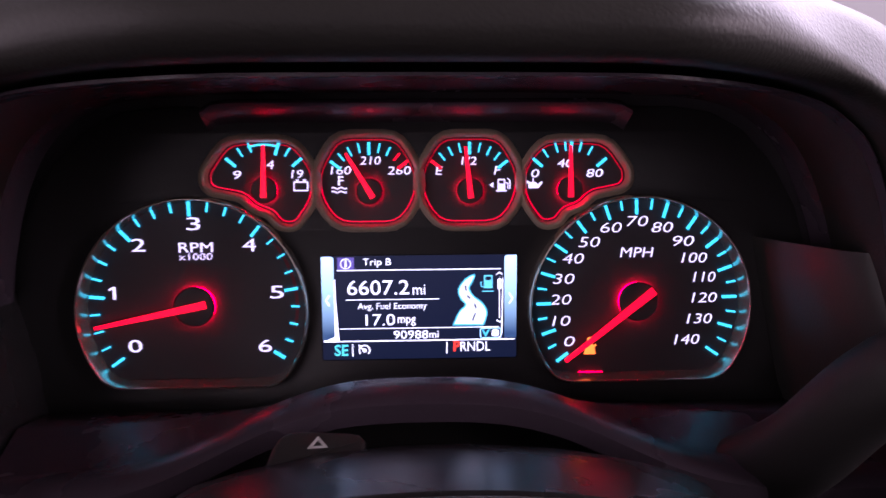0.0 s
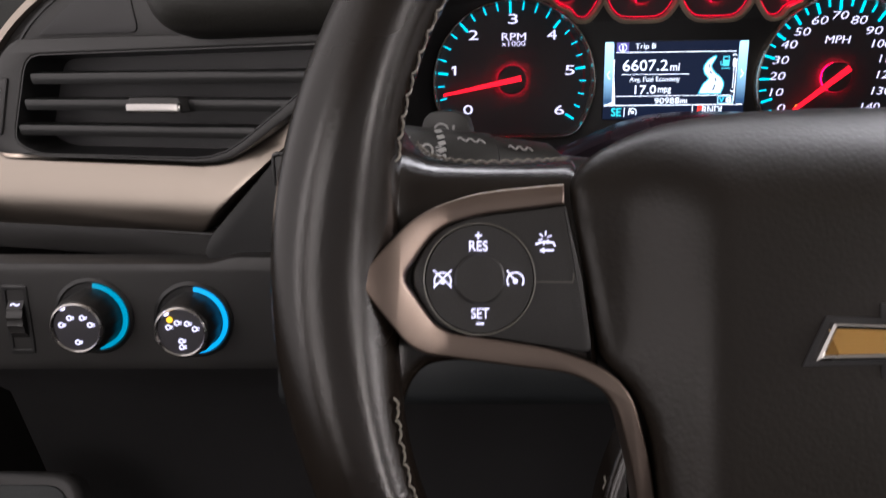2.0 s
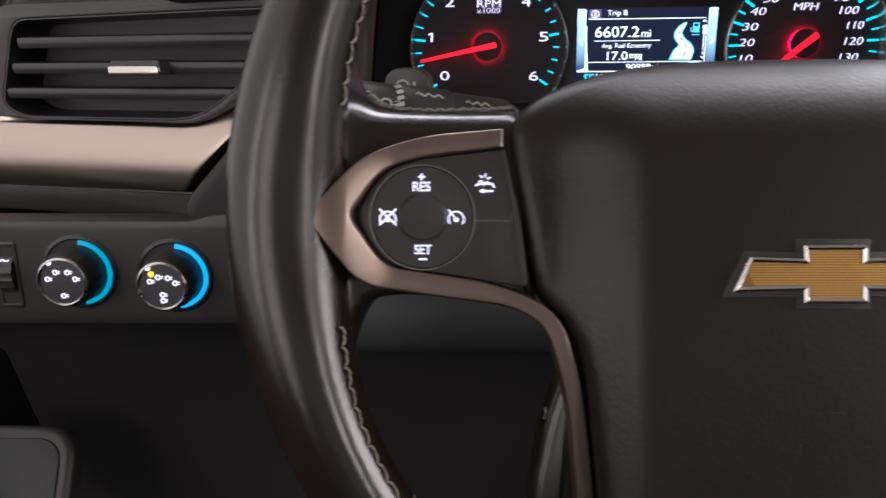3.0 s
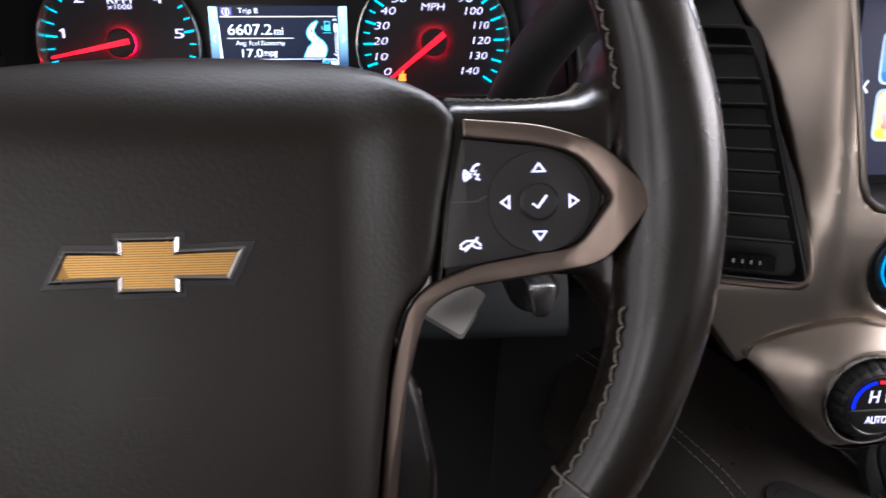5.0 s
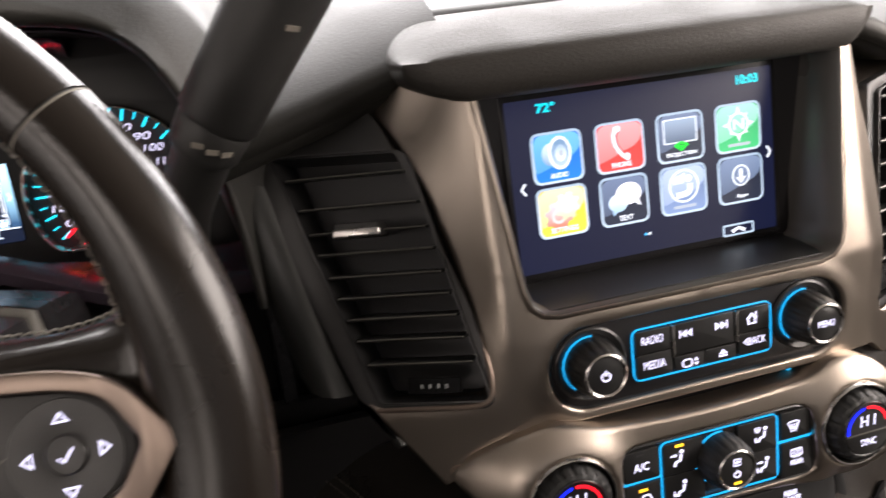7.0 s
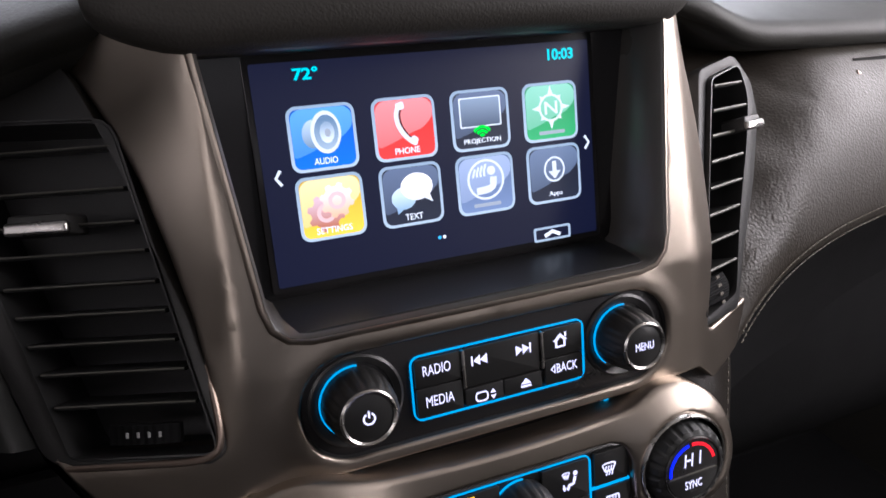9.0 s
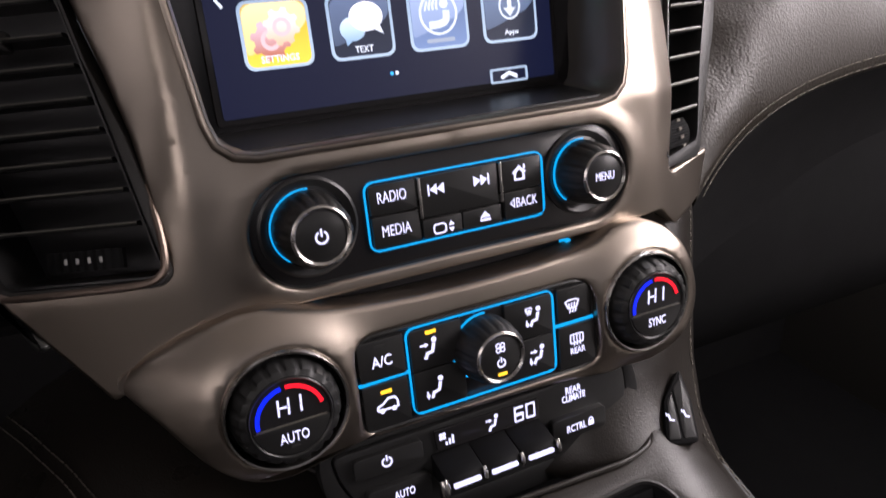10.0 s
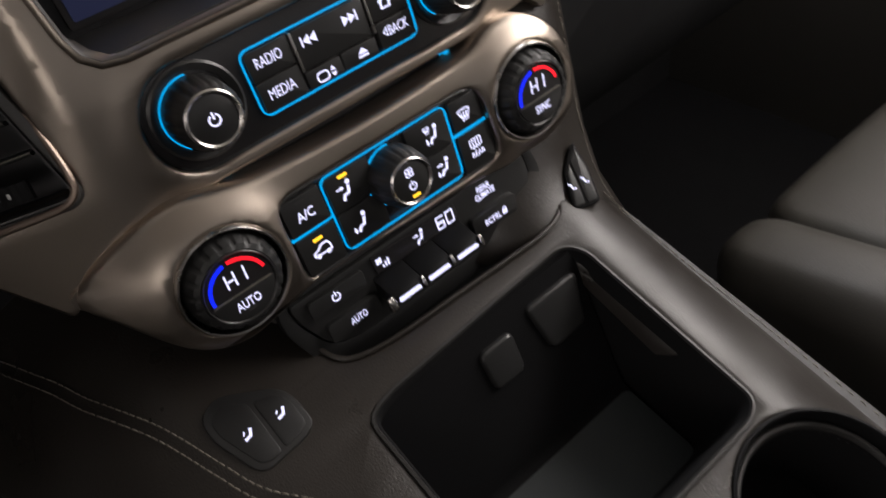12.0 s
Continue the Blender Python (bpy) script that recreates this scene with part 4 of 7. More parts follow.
def dome(crest, half, cx=11.0):
    """The outline of the shroud: a flat arch with round shoulders."""
    top = [(cx + half * math.sin(radians(a)), crest - 13.0 * abs(math.sin(radians(a))) ** 2.2) for a in range(-76, 77, 8)]
    return curve([(cx - half, crest - 46), (cx - half * 0.995, crest - 22)], 3) + top + curve([(cx + half * 0.995, crest - 22), (cx + half, crest - 46), (cx + half * 0.7, crest - 112), (cx - half * 0.7, crest - 112)], 3)


rows = [[(x, y, w) for x, y in dome(c, h)] for w, c, h in ((-225, 49, 84), (-200, 61.5, 86), (-182, 68, 88), (-168, 71, 89), (-150, 70.4, 89), (-125, 66.4, 87), (-112, 64, 86))]
part("shroud", loft(B(), rows), SHROUD, column, "smooth black shroud behind the wheel", m=on_wheel, angle=50)
rows = [[(x, y, w) for x, y in dome(c, h)] for w, c, h in ((-111.5, 61.8, 85.4), (-109, 63.0, 86), (-105.5, 63.2, 86), (-103.4, 62.0, 85), (-102.4, 60.0, 83.4))]
part("shroud_lip", loft(B(), rows), LIP, column, "raised lip of the shroud", m=on_wheel, angle=60)
rows = [[(x, y, w) for x, y in dome(c, h)] for w, c, h in ((-102.2, 60.2, 83), (-80, 55.5, 80), (-55, 50.0, 76), (-36, 46, 72))]
part("collar", loft(B(), rows), SHROUD, column, m=on_wheel, angle=50)
haz = prism(B(), rounded([(-15, -14), (20, -13), (22, 2), (-10, 6)], [3, 7, 8, 8]), -6, 3, 2.4, 3)
hz = part("hazard_switch", haz, PLASTIC, column, "oval hazard switch", m=dash(-5, -190, -60).inverted() @ face(-42, -97, -31, 60, 0, 3))
part("hazard_symbol", plate(B(), [(0.4, -4.2), (7.6, -4.2), (4, 1.2)], [[(2.2, -3.3), (5.8, -3.3), (4, -0.5)]], 2.9, 3.3), PAINT, hz)

stalk = thing("turn_signal_stalk", dash(-92, -178, -36), "black stalk with white lamp and wiper symbols", "stalk")
p0, p1 = Vector((0, 0, 0)), Vector((-94, -34, 14))
d = (p1 - p0).normalized()
along = d.to_track_quat("Z", "Y").to_matrix().to_4x4()


def turned(prof, n=36):
    return lathe(B(), prof, n)


base = here(0, 0, 0) @ along
part("stem", turned([(9, -40), (9, 6), (13.5, 14), (14, 40), (14.2, 41)]), STALK, stalk, m=base)
part("twist_ring", turned([(14.6, 41.4), (14.9, 43), (14.9, 64), (14.4, 65)]), STALK, stalk, m=base)
part("end_cap", turned([(14.2, 65.4), (14.6, 66), (14.8, 96), (12.5, 100), (1, 101)]), STALK, stalk, m=base)
part("thumb_tab", prism(B(), rounded([(-4, -12), (26, -12), (23, 13), (-1, 13)], 9), -3, 3, 1.5), STALK, stalk, m=here(-55, -12, 21, 90, 0, -18) @ Matrix.Scale(0.86, 4) @ here(-11, -2, 0))
# printed symbols on the side that faces the driver
right = -d
out = Vector((0, -1, 0.35))
out = (out - right * out.dot(right)).normalized()
up = out.cross(right)
show = Matrix((right, up, out)).transposed().to_4x4()
def wrap(bm):
    return bend(bm, lambda x, y: math.sqrt(max(0.0, 15.1 ** 2 - y * y)) - 15.1 + 0.2)


def lamp_mark(u, v, r=2.4):
    bm = plate(B(), circ(u, v, r, 14), [circ(u, v, r * 0.68, 14)], 14.6, 15.1)
    for k in (-1, 0, 1):
        bar(bm, u + r * 1.3, v + k * r * 0.55, u + r * 2.2, v + k * r * 0.7, 0.5, 14.6, 15.1)
    return wrap(bm)


def wave_mark(u, v, w):
    return wrap(line(B(), [(u - w / 2 + w * i / 10, v + 0.9 * math.sin(i * 1.7)) for i in range(11)], 0.8, 14.6, 15.1))


for u, v, r in ((-86, 5, 2.8), (-53, -9, 2.6), (-73, 2, 2.8)):
    part("lamp_mark", lamp_mark(u, v, r), PAINT, stalk, m=show)
for u, v, w in ((-31, 7, 11), (-53, 8.5, 12), (-86, -3.5, 12), (-46, -9.5, 9), (-74, -6, 9), (-73, -11, 8), (-96, 2, 7)):
    part("wave_mark", wave_mark(u, v, w), PAINT, stalk, m=show)
for v in range(-10, 13, 3):
    part("ring_mark", wrap(bar(B(), -68.0, v, -65.0, v + 1.2, 1.7, 14.6, 15.1)), PAINT, stalk, m=show)
tab_m = here(-55, -12, 21, 90, 0, -18) @ Matrix.Scale(0.86, 4) @ here(-11, -2, 0)
part("wiper_mark", bar(plate(B(), circ(9, 3, 4.2, 20), [circ(9, 3, 3.2, 20)], 2.8, 3.3), 15.5, -1, 15.5, 6, 1.2, 2.8, 3.3), PAINT, stalk, m=tab_m)

lever = thing("gear_lever", dash(144, -80, -45), "black column gear lever with a long grip", "gear lever")
GEAR = surface("gear_lever_plastic", (0.019, 0.0185, 0.0175), 0.5, grain="noise", scale=1700, bump=0.25, var=0.2)
q1 = Vector((37, -17, 51)).normalized()
along2 = here(40, -92, 85) @ q1.to_track_quat("Z", "Y").to_matrix().to_4x4()
arm = curve([(-10, 40, -34), (-4, 18, -16), (2, -6, 4), (11, -34, 36), (25, -64, 62), (42, -94, 88)], 8)
part("stem", tube(B(), arm, lambda u: 20.5 - 6 * math.sin(min(1.0, u * 1.25) * math.pi / 2), 28), GEAR, lever, angle=60)
part("collar", turned([(13.5, -18), (16.5, -14), (17.4, -2), (17.0, 0)]), GEAR, lever, m=along2)
part("grip", turned([(17.4, 0.5), (19.0, 3), (19.6, 30), (21.0, 70), (20.8, 82)]), GEAR, lever, m=along2)
part("grip_ring", turned([(20.9, 82.3), (21.4, 83), (21.4, 85.4), (20.9, 86)]), GEAR, lever, m=along2)
part("end_cap", turned([(20.6, 86.3), (20.6, 92), (18.5, 100), (12, 105), (1, 106)]), GEAR, lever, m=along2)
for turn, y, w in ((-78, -9, 5), (-56, -9, 5), (-34, -8, 5), (-38, 56, 6)):
    mark = bend(bar(B(), -w / 2, y, w / 2, y + 1.6, 2.4, 0.2, 0.8), lambda x, q: math.sqrt(17.5 ** 2 - x * x) + (3.0 if q > 0 else 0.0))
    part("printed_mark", mark, DULL_THREAD, lever, m=along2 @ here(0, 0, 0, 0, 0, turn) @ here(0, 0, 0, 90, 0, 0))
# ---- dashboard body ----
dashboard = thing("dashboard", dash(0, 0, 0), "black padded dashboard with stitched leather", "dashboard")


def hood_arch(k):
    """The edge of the hood over the cluster, left foot to right foot, as x and z."""
    return curve([(-176 * k, -70), (-174 * k, -20), (-169 * k, 25), (-160 * k, 60), (-146 * k, 81), (-122 * k, 91), (-66 * k, 93.5), (0, 94), (66 * k, 93.5), (122 * k, 91), (146 * k, 81), (161 * k, 60), (173 * k, 25), (181 * k, -20), (185 * k, -70)], 6)


front = hood_arch(1.0)
rows = []
for i, (x, z) in enumerate(front):
    a, b = front[max(i - 1, 0)], front[min(i + 1, len(front) - 1)]
    t = Vector((b[0] - a[0], b[1] - a[1])).normalized()
    o = Vector((-t.y, t.x))
    sec = [(-8, 11), (-60, 11), (-120, 6), (-166, 0), (-173, 0.4), (-178.5, 4), (-180, 9), (-177, 15), (-167, 22), (-150, 30), (-120, 40), (-40, 56), (40, 66), (120, 70), (120, 60), (20, 16), (-8, 14)]
    thin = 1.0 - 0.62 * min(1.0, max(0.0, (abs(x) - 92) / 50.0))
    low = min(1.0, max(0.0, (78 - z) / 66.0))
    side = min(1.0, max(0.0, (abs(x) - 55) / 95.0))
    back = 1 - (0.27 if x > 0 else 0.17) * side * side * (3 - 2 * side) - 0.12 * low
    rows.append([(x * (1.06 if yy > -100 else 1.0) + o.x * min(d, 30) * (thin if yy < -10 and d < 28 else 1), yy * back if yy < 0 else yy, z + o.y * d * (thin if yy < -10 and d < 20 else 1) + (0.5 * (1 - o.y) * (d - 20) if d > 28 else 0)) for yy, d in sec])
part("hood", loft(B(), rows, closed=True, caps=True), PAD, dashboard, "padded hood over the gauges", angle=70)
# added sheet under the hood; its paler purple lifts the dark there
lift_rows = []
for i, (x, z) in enumerate(front):
    a, b = front[max(i - 1, 0)], front[min(i + 1, len(front) - 1)]
    o = Vector((a[1] - b[1], b[0] - a[0])).normalized()
    side = min(1.0, max(0.0, (abs(x) - 55) / 95.0))
    back = 1 - (0.27 if x > 0 else 0.17) * side * side * (3 - 2 * side) - 0.12 * min(1.0, max(0.0, (78 - z) / 66.0))
    lift_rows.append([(x * k + o.x * d, y * back, z + o.y * d) for y, d, k in ((-10, 9.0, 1.05), (-60, 9.0, 1.05), (-100, 5.5, 1.02), (-150, -0.6, 1.0))])
part("hood_lining", sheet(B(), lift_rows, 1), BINNACLE, dashboard, "added purple-black sheet that lifts the dark under the hood", angle=60)
# floor and sides of the binnacle
low = B()
rows, under = [], []
for k in range(49):
    x = -176 + 362 * k / 48
    z0 = -52 + 37 * math.exp(-abs(x / 88.0) ** 3)
    rows.append([(x, -6, -47), (x, -36, -44 + 0.35 * (z0 + 52)), (x, -58, z0 - 3), (x, -70, z0), (x, -84, z0 - 2.5), (x, -87, z0 - 5), (x, -86, z0 - 8)])
    under.append([(x, -85.5, z0 - 8.4), (x, -70, z0 - 14), (x, -58, z0 - 30), (x, -56, -140)])
sheet(low, rows, 6, (0, 0.5, -1))
part("binnacle_floor", low, BINNACLE, dashboard, angle=60)
part("binnacle_front", sheet(B(), under, 4, (0, 1, 0)), LEVER, dashboard, angle=60)
for sx in (-1, 1):
    side = sheet(B(), [[(sx * (176 + out + (9 if sx > 0 else 0) + 0.16 * max(0, -y - 60)), y, z) for out, z in ((0, -140), (0, -80), (2, -45), (6, -20), (14, 10))] for y in ((-104 if sx < 0 else -84), -70, -40, 0)], 8, (sx, 0, 0))
    part("binnacle_side", side, SHROUD, dashboard)

# top of the dashboard under the windscreen
top = B()
rows = []
for k in range(31):
    x = -560 + 1850 * k / 30
    rows.append([(x, 20, 24), (x, 40, 44), (x, 70, 62), (x, 120, 92), (x, 250, 126), (x, 420, 150)])
sheet(top, rows, 12)
part("top_pad", top, PAD, dashboard, angle=60)


def pad_brow(name, x0, x1, prof, mat, label, end=26, n=14, sag=None):
    """A padded brow with rounded ends: prof is the section (y, z), front first."""
    rows = []
    cy, cz = sum(p[0] for p in prof) / len(prof), sum(p[1] for p in prof) / len(prof)
    xs = []
    for i in range(7):
        t = i / 6
        xs.append((x0 + end * t, max(0.08, math.sqrt(1 - (1 - t) ** 2))))
    mid = [(x0 + end + (x1 - x0 - 2 * end) * i / n, 1.0) for i in range(1, n)]
    xs = xs + mid + [(x0 + x1 - x, s) for x, s in xs[::-1]]
    for x, s in xs:
        f = sag(x) if sag else (0, 0)
        rows.append([(x, cy + (y - cy) * (0.55 + 0.45 * s) + f[0], cz + (z - cz) * s + f[1]) for y, z in prof])
    return part(name, loft(B(), rows), mat, dashboard, label, angle=70)


pad_brow("left_brow", -304, -186, curve([(-140, 58), (-146, 46), (-140, 34), (-122, 29), (-60, 27), (40, 26), (60, 60), (0, 112), (-70, 104), (-118, 82)], 4, True), PAD, "padded brow over the side vent", 26,
         sag=lambda x: ((-0.0012 * (x + 200) ** 2) * -0.4, 0))
rows = []
for k in range(21):
    x = 179 + 129 * k / 20
    zl = 47 + (x - 277) * 0.29
    rows.append([(x, y, z) for y, z in ((-30, zl - 12), (-100, zl - 11), (-118, zl - 9), (-127, zl - 4), (-130.5, zl + 1), (-129, zl + 6), (-123, zl + 12), (-108, zl + 24), (-84, zl + 38), (-50, 0.86 * zl + 58), (0, 0.6 * zl + 80), (60, 0.4 * zl + 96), (110, 122))])
part("middle_brow", sheet(B(), rows, 8, (0, 0.8, -0.6)), PAD, dashboard, "padded dashboard edge beside the gauges", angle=70)
rows = []
for k in range(41):
    u = 1 - math.cos(math.pi * k / 40)
    x = 275 + 139 * u
    e = min(1.0, min((x - 275) / 30.0, (553 - x) / 15.0))
    lift, drop = math.sqrt(max(0.0, 1 - (1 - e) ** 2)), math.sqrt(e)
    zb, zf, zt = 51 - 19 * drop, 54.2 + 1.8 * e, 58 + 22 * lift
    back = 0.0009 * (x - 414) ** 2
    sec = [(-170, zb), (-176, zb + 2.5 * e), (-179.5, zb + 0.4 * (zf - zb)), (-180, zf - 3 * e), (-177.5, zf + 0.2), (-170, zf + 0.16 * (zt - zf)), (-150, zf + 0.52 * (zt - zf)), (-125, zf + 0.82 * (zt - zf)), (-104, zt - 0.4 * e), (-96, zt), (-90, zt - 3 * e), (-86, zb + 0.5 * (zt - zb)), (-84, zb)]
    rows.append([(x, y + back, z) for y, z in sec])
part("screen_brow", loft(B(), rows), surface("brow_leather", (0.034, 0.031, 0.027), 0.62, grain="leather", scale=900, bump=0.5, var=0.25, wear=0.15, spec=0.4), dashboard, "grained leather hood over the touchscreen", angle=60)
# black block painted in for the shade under the screen hood
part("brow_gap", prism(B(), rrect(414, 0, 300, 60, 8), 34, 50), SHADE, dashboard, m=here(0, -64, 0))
rows = [[(x, y, z) for y, z in ((-92, 76), (-89, 82), (-80, 85), (-40, 92), (20, 103), (80, 114), (120, 118))] for x in np.linspace(296, 600, 12)]
part("upper_pad", sheet(B(), rows, 6), PAD, dashboard, "pale-lit dashboard top behind the screen hood", angle=60)
rows = []
for x in [565 + 9 * k for k in range(16)] + list(range(720, 1301, 40)):
    zb = float(np.interp(x, [565, 580, 610, 642, 660, 700, 760, 840, 1300], [47, 42, 31, 17.5, 14.5, 13, 11, 9, 5]))
    yb = float(np.interp(x, [565, 610, 650, 700, 800, 1300], [-104, -108, -104, -96, -90, -86]))
    rows.append([(x, yb + dy, zb + dz) for dy, dz in ((80, 4), (16, 0), (4, 0.3), (0, 3), (-0.5, 9), (2, 13.5), (9, 18))] + [(x, -40, zb + 0.34 * (96 - zb) + 8), (x, 20, zb + 0.62 * (96 - zb) + 6), (x, 80, 98), (x, 130, 108)])
part("right_brow", sheet(B(), rows, 6, (0, 1, -0.3)), PAD, dashboard, "padded dashboard edge on the passenger's side", angle=60)
part("dash_strip", tube(B(), curve([(742, -99, -8), (756, -98.5, -12.5), (790, -97, -13.5), (900, -92, -14), (1250, -84, -15)], 6), 3.2, 12), SILVER_DARK, dashboard, "thin silver strip under the dashboard edge")
part("dash_grille", sheet(B(), [[(x, -97 + 0.02 * (x - 700), 2), (x, -95 + 0.02 * (x - 700), -12)] for x in range(745, 1250, 30)], 4, (0, 1, 0)), SLAT, dashboard, "black slotted strip above the silver strip")

# passenger's side panel of stitched leather
def seam_at(x):
    """Height and depth of the seam across the passenger's panel."""
    u = max(0.0, x - 592)
    return -161 + 63 * (1 - math.exp(-u / 75.0)), -150 + 32 * (1 - math.exp(-u / 90.0))


def tuck(x, z):
    """The leather draws back beside the vent."""
    u = min(1.0, max(0.0, 1 - (x - 572 - 0.78 * (z + 120)) / 34.0))
    return 34.0 * u * u * (3 - 2 * u) if z > -118 else 0.0


rows, under = [], []
for k in range(33):
    x = 592 + 660 * (k / 32) ** 1.6
    zs, ys = seam_at(x)
    h = 24 - zs
    rows.append([(x, ys + a + tuck(x, zs + h * t), zs + h * t) for a, t in ((72, 1.0), (52, 0.97), (30, 0.84), (14, 0.66), (4, 0.45), (-2, 0.25), (-2, 0.1), (0, 0.03), (4, 0.0))])
    under.append([(x, ys + a, zs + h * t) for a, t in ((5, 0.0), (14, -0.06), (36, -0.22), (60, -0.5), (76, -0.9))])
part("passenger_panel", sheet(B(), rows, 10, (0, 1, 0)), PANEL_LEATHER, dashboard, "stitched leather panel before the passenger", angle=60)
# the shade under the seam is put into this part's colour
part("lower_panel", sheet(B(), under, 8, (0, 1, 0)), SHADE, dashboard, "lower part of the panel, coloured as in shade", angle=60)
rows = []
for k in range(11):
    x = 600 + 650 * k / 10
    rows.append([(x, -60, -150), (x, -50, -210), (x, -30, -290), (x, 20, -360)])
# near-black colour stands in for the footwell's shade
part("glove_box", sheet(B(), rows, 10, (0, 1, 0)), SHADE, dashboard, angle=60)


def seam(parent, pts, mat, nrm, size=1.5, gap=4.2, r=0.45):
    """A row of single stitches along a path."""
    bm = B()
    P = [Vector(p) for p in curve(pts, 24)]
    left = 0.0
    for a, b in zip(P, P[1:]):
        left += (b - a).length
        if left >= gap:
            left -= gap
            d = (b - a).normalized()
            n = Vector(nrm)
            tube(bm, [b - d * size, b - d * size * 0.4 + n * 0.5, b + d * size * 0.4 + n * 0.5, b + d * size], r, 5)
    return tagged(part("stitching", bm, mat, parent, "row of grey stitches"), kind="stuff")


for off, back in ((4, -1.2), (10, -2.0)):
    seam(dashboard, [(x, seam_at(x)[1] - 1.5 + back * 0.3, seam_at(x)[0] + off) for x in (594, 604, 616, 632, 652, 680, 720, 780, 880, 1000)], DULL_THREAD, (0, -1, 0.1))

# driver's side: knee panel with the switches
knee = plate(B(), rounded([(-150, -38), (150, -38), (150, 30), (30, 31), (18, 27), (-150, 28)], 8), [], -20, 0, 3)
part("switch_fascia", knee, PLASTIC, dashboard, m=here(-300, -115, -120, 90))
part("knee_bolster", sheet(B(), [[(x, y, z) for y, z in ((-108, -96), (-140, -104), (-158, -128), (-163, -150), (-158, -158), (-120, -168))] for x in (-236, -150, -50, 0, 50, 110, 170)], 8, (0, 1, 0)), surface("bolster_plastic", (0.034, 0.038, 0.040), 0.5, grain="noise", scale=1500, bump=0.2), dashboard, "padded panel under the steering column", angle=60)
part("lower_fascia", sheet(B(), [[(x, y, z) for y, z in ((-104, -152), (-70, -168), (-10, -220), (50, -400), (80, -520))] for x in (-480, -300, -150, 0, 150, 300)], 10, (0, 1, 0)), DARK, dashboard, angle=60)
part("column_filler", prism(B(), rounded([(-232, -22), (-196, 8), (-177, 8), (-177, -160), (-232, -160), (-290, -90), (-285, -80)], 6), 0, 14, 2), LEVER, dashboard, m=here(0, -92, 0, 90))
part("right_filler", prism(B(), rounded([(188, 30), (300, 30), (300, -176), (188, -190)], 6), 0, 10, 2), PLASTIC, dashboard, m=here(0, -50, 0, 90))
rows = []
for k in range(13):
    t = -0.16 + 1.14 * k / 12
    x, y, z = 209 + 32 * t, -108 - 48 * t, 12 - 135 * t
    x, y = x - 14, y + 16
    rows.append([(x + 6, y + 4, z), (x - 2, y - 1, z), (x - 9, y, z), (x - 16, y + 5, z), (x - 22, y + 16, z), (x - 26, y + 44, z), (x - 30, y + 100, z)])
part("vent_flank", sheet(B(), rows, 6, (0, 1, 0)), FLANK, dashboard, "smooth dark panel beside the air vent", angle=70)
part("right_lower_filler", sheet(B(), [[(x, y, z) for y, z in ((-88, -140), (-60, -200), (-40, -260), (-20, -340))] for x in (150, 220, 300)], 10, (0, 1, 0)), DARK, dashboard, angle=60)

# rotary switches
def rotary(x, z, name, label, lit):
    k = thing(name, face(x, -115, z), label, "switch", "light and drive switches")
    part("collar", lathe(B(), [(23, -3), (23, 0.6), (21, 1.6), (20, 0.8)], 48), SATIN_BLACK, k)
    part("glow_ring", arc(B(), 0, 0, 17.4, 19.9, -84, 84, 0.8, 2.0, 40), lit, k, "cyan light ring")
    part("grip", lathe(B(), [(16.8, 0.5), (16.4, 14), (15.2, 19.5), (14.6, 20)], 48, wob=lambda a, r: 0.35 * math.cos(14 * a) if r < 2 else 0), PLASTIC, k)
    part("bezel", ring(B(), [(14.8, 18.8), (14.6, 21.0), (13.6, 21.6), (12.8, 20.8), (13.0, 18.8)], 48), CHROME, k, "bright metal ring")
    part("cap", lathe(B(), [(13.2, 18), (13.0, 20.2), (0.4, 20.8)], 40), CAP, k)
    return k


DIM_CYAN = glow("dim_cyan", (0.0, 0.20, 0.30), 1.0)
light = rotary(-352.5, -124, "headlamp_switch", "round black headlamp switch with a dim cyan ring", DIM_CYAN)
drive = rotary(-295, -126.5, "drive_mode_switch", "round black drive mode switch with a bright cyan ring", CYAN)
for k, symbols in ((light, ((-8, 2), (-3, 6), (4, 6), (8, 2), (0, -8))), (drive, ((-6.5, 3), (-1.5, 5.5), (4, 5), (8, 2), (0, -5), (0, -8.5)))):
    for x, y in symbols:
        sym = plate(B(), circ(x, y, 1.6, 12), [circ(x, y, 0.9, 12)], 20.7, 21.1)
        bar(sym, x + 1.2, y + 0.4, x + 2.8, y + 0.6, 0.5, 20.7, 21.1), bar(sym, x + 1.2, y - 0.6, x + 2.6, y - 0.6, 0.5, 20.7, 21.1)
        part("symbol", sym, WHITE, k)
part("pointer", prism(B(), circ(-6, 11.5, 1.4, 12), 20.6, 21.2), WHITE, light)
part("pointer", prism(B(), circ(-7, 11.0, 1.6, 12), 20.6, 21.2), WHITE, drive)
part("mode_lamp", prism(B(), circ(-5.2, 7.4, 1.7, 12), 20.7, 21.3), AMBER, drive)
trac = thing("traction_button", face(-230, -107, -43), "black button with a lit sliding car symbol", "switch", "light and drive switches")
part("bezel", plate(B(), rrect(0, 0, 32, 22, 3), [rrect(0, 0, 28.5, 18.5, 2.4)], -3, 0.6, 0.4), SATIN_BLACK, trac)
part("key", prism(B(), rrect(0, 0, 28, 18, 2.2), -3, 1.6, 1.0), PLASTIC, trac)
skid = plate(B(), rounded([(3.4, -3.2), (4.2, 0.6), (6.0, 2.6), (10.0, 2.6), (11.6, 0.4), (12.2, -3.2)], 1), [rounded([(5.4, -0.2), (6.6, 1.6), (9.4, 1.6), (10.4, -0.2)], 0.5)], 1.6, 2.0)
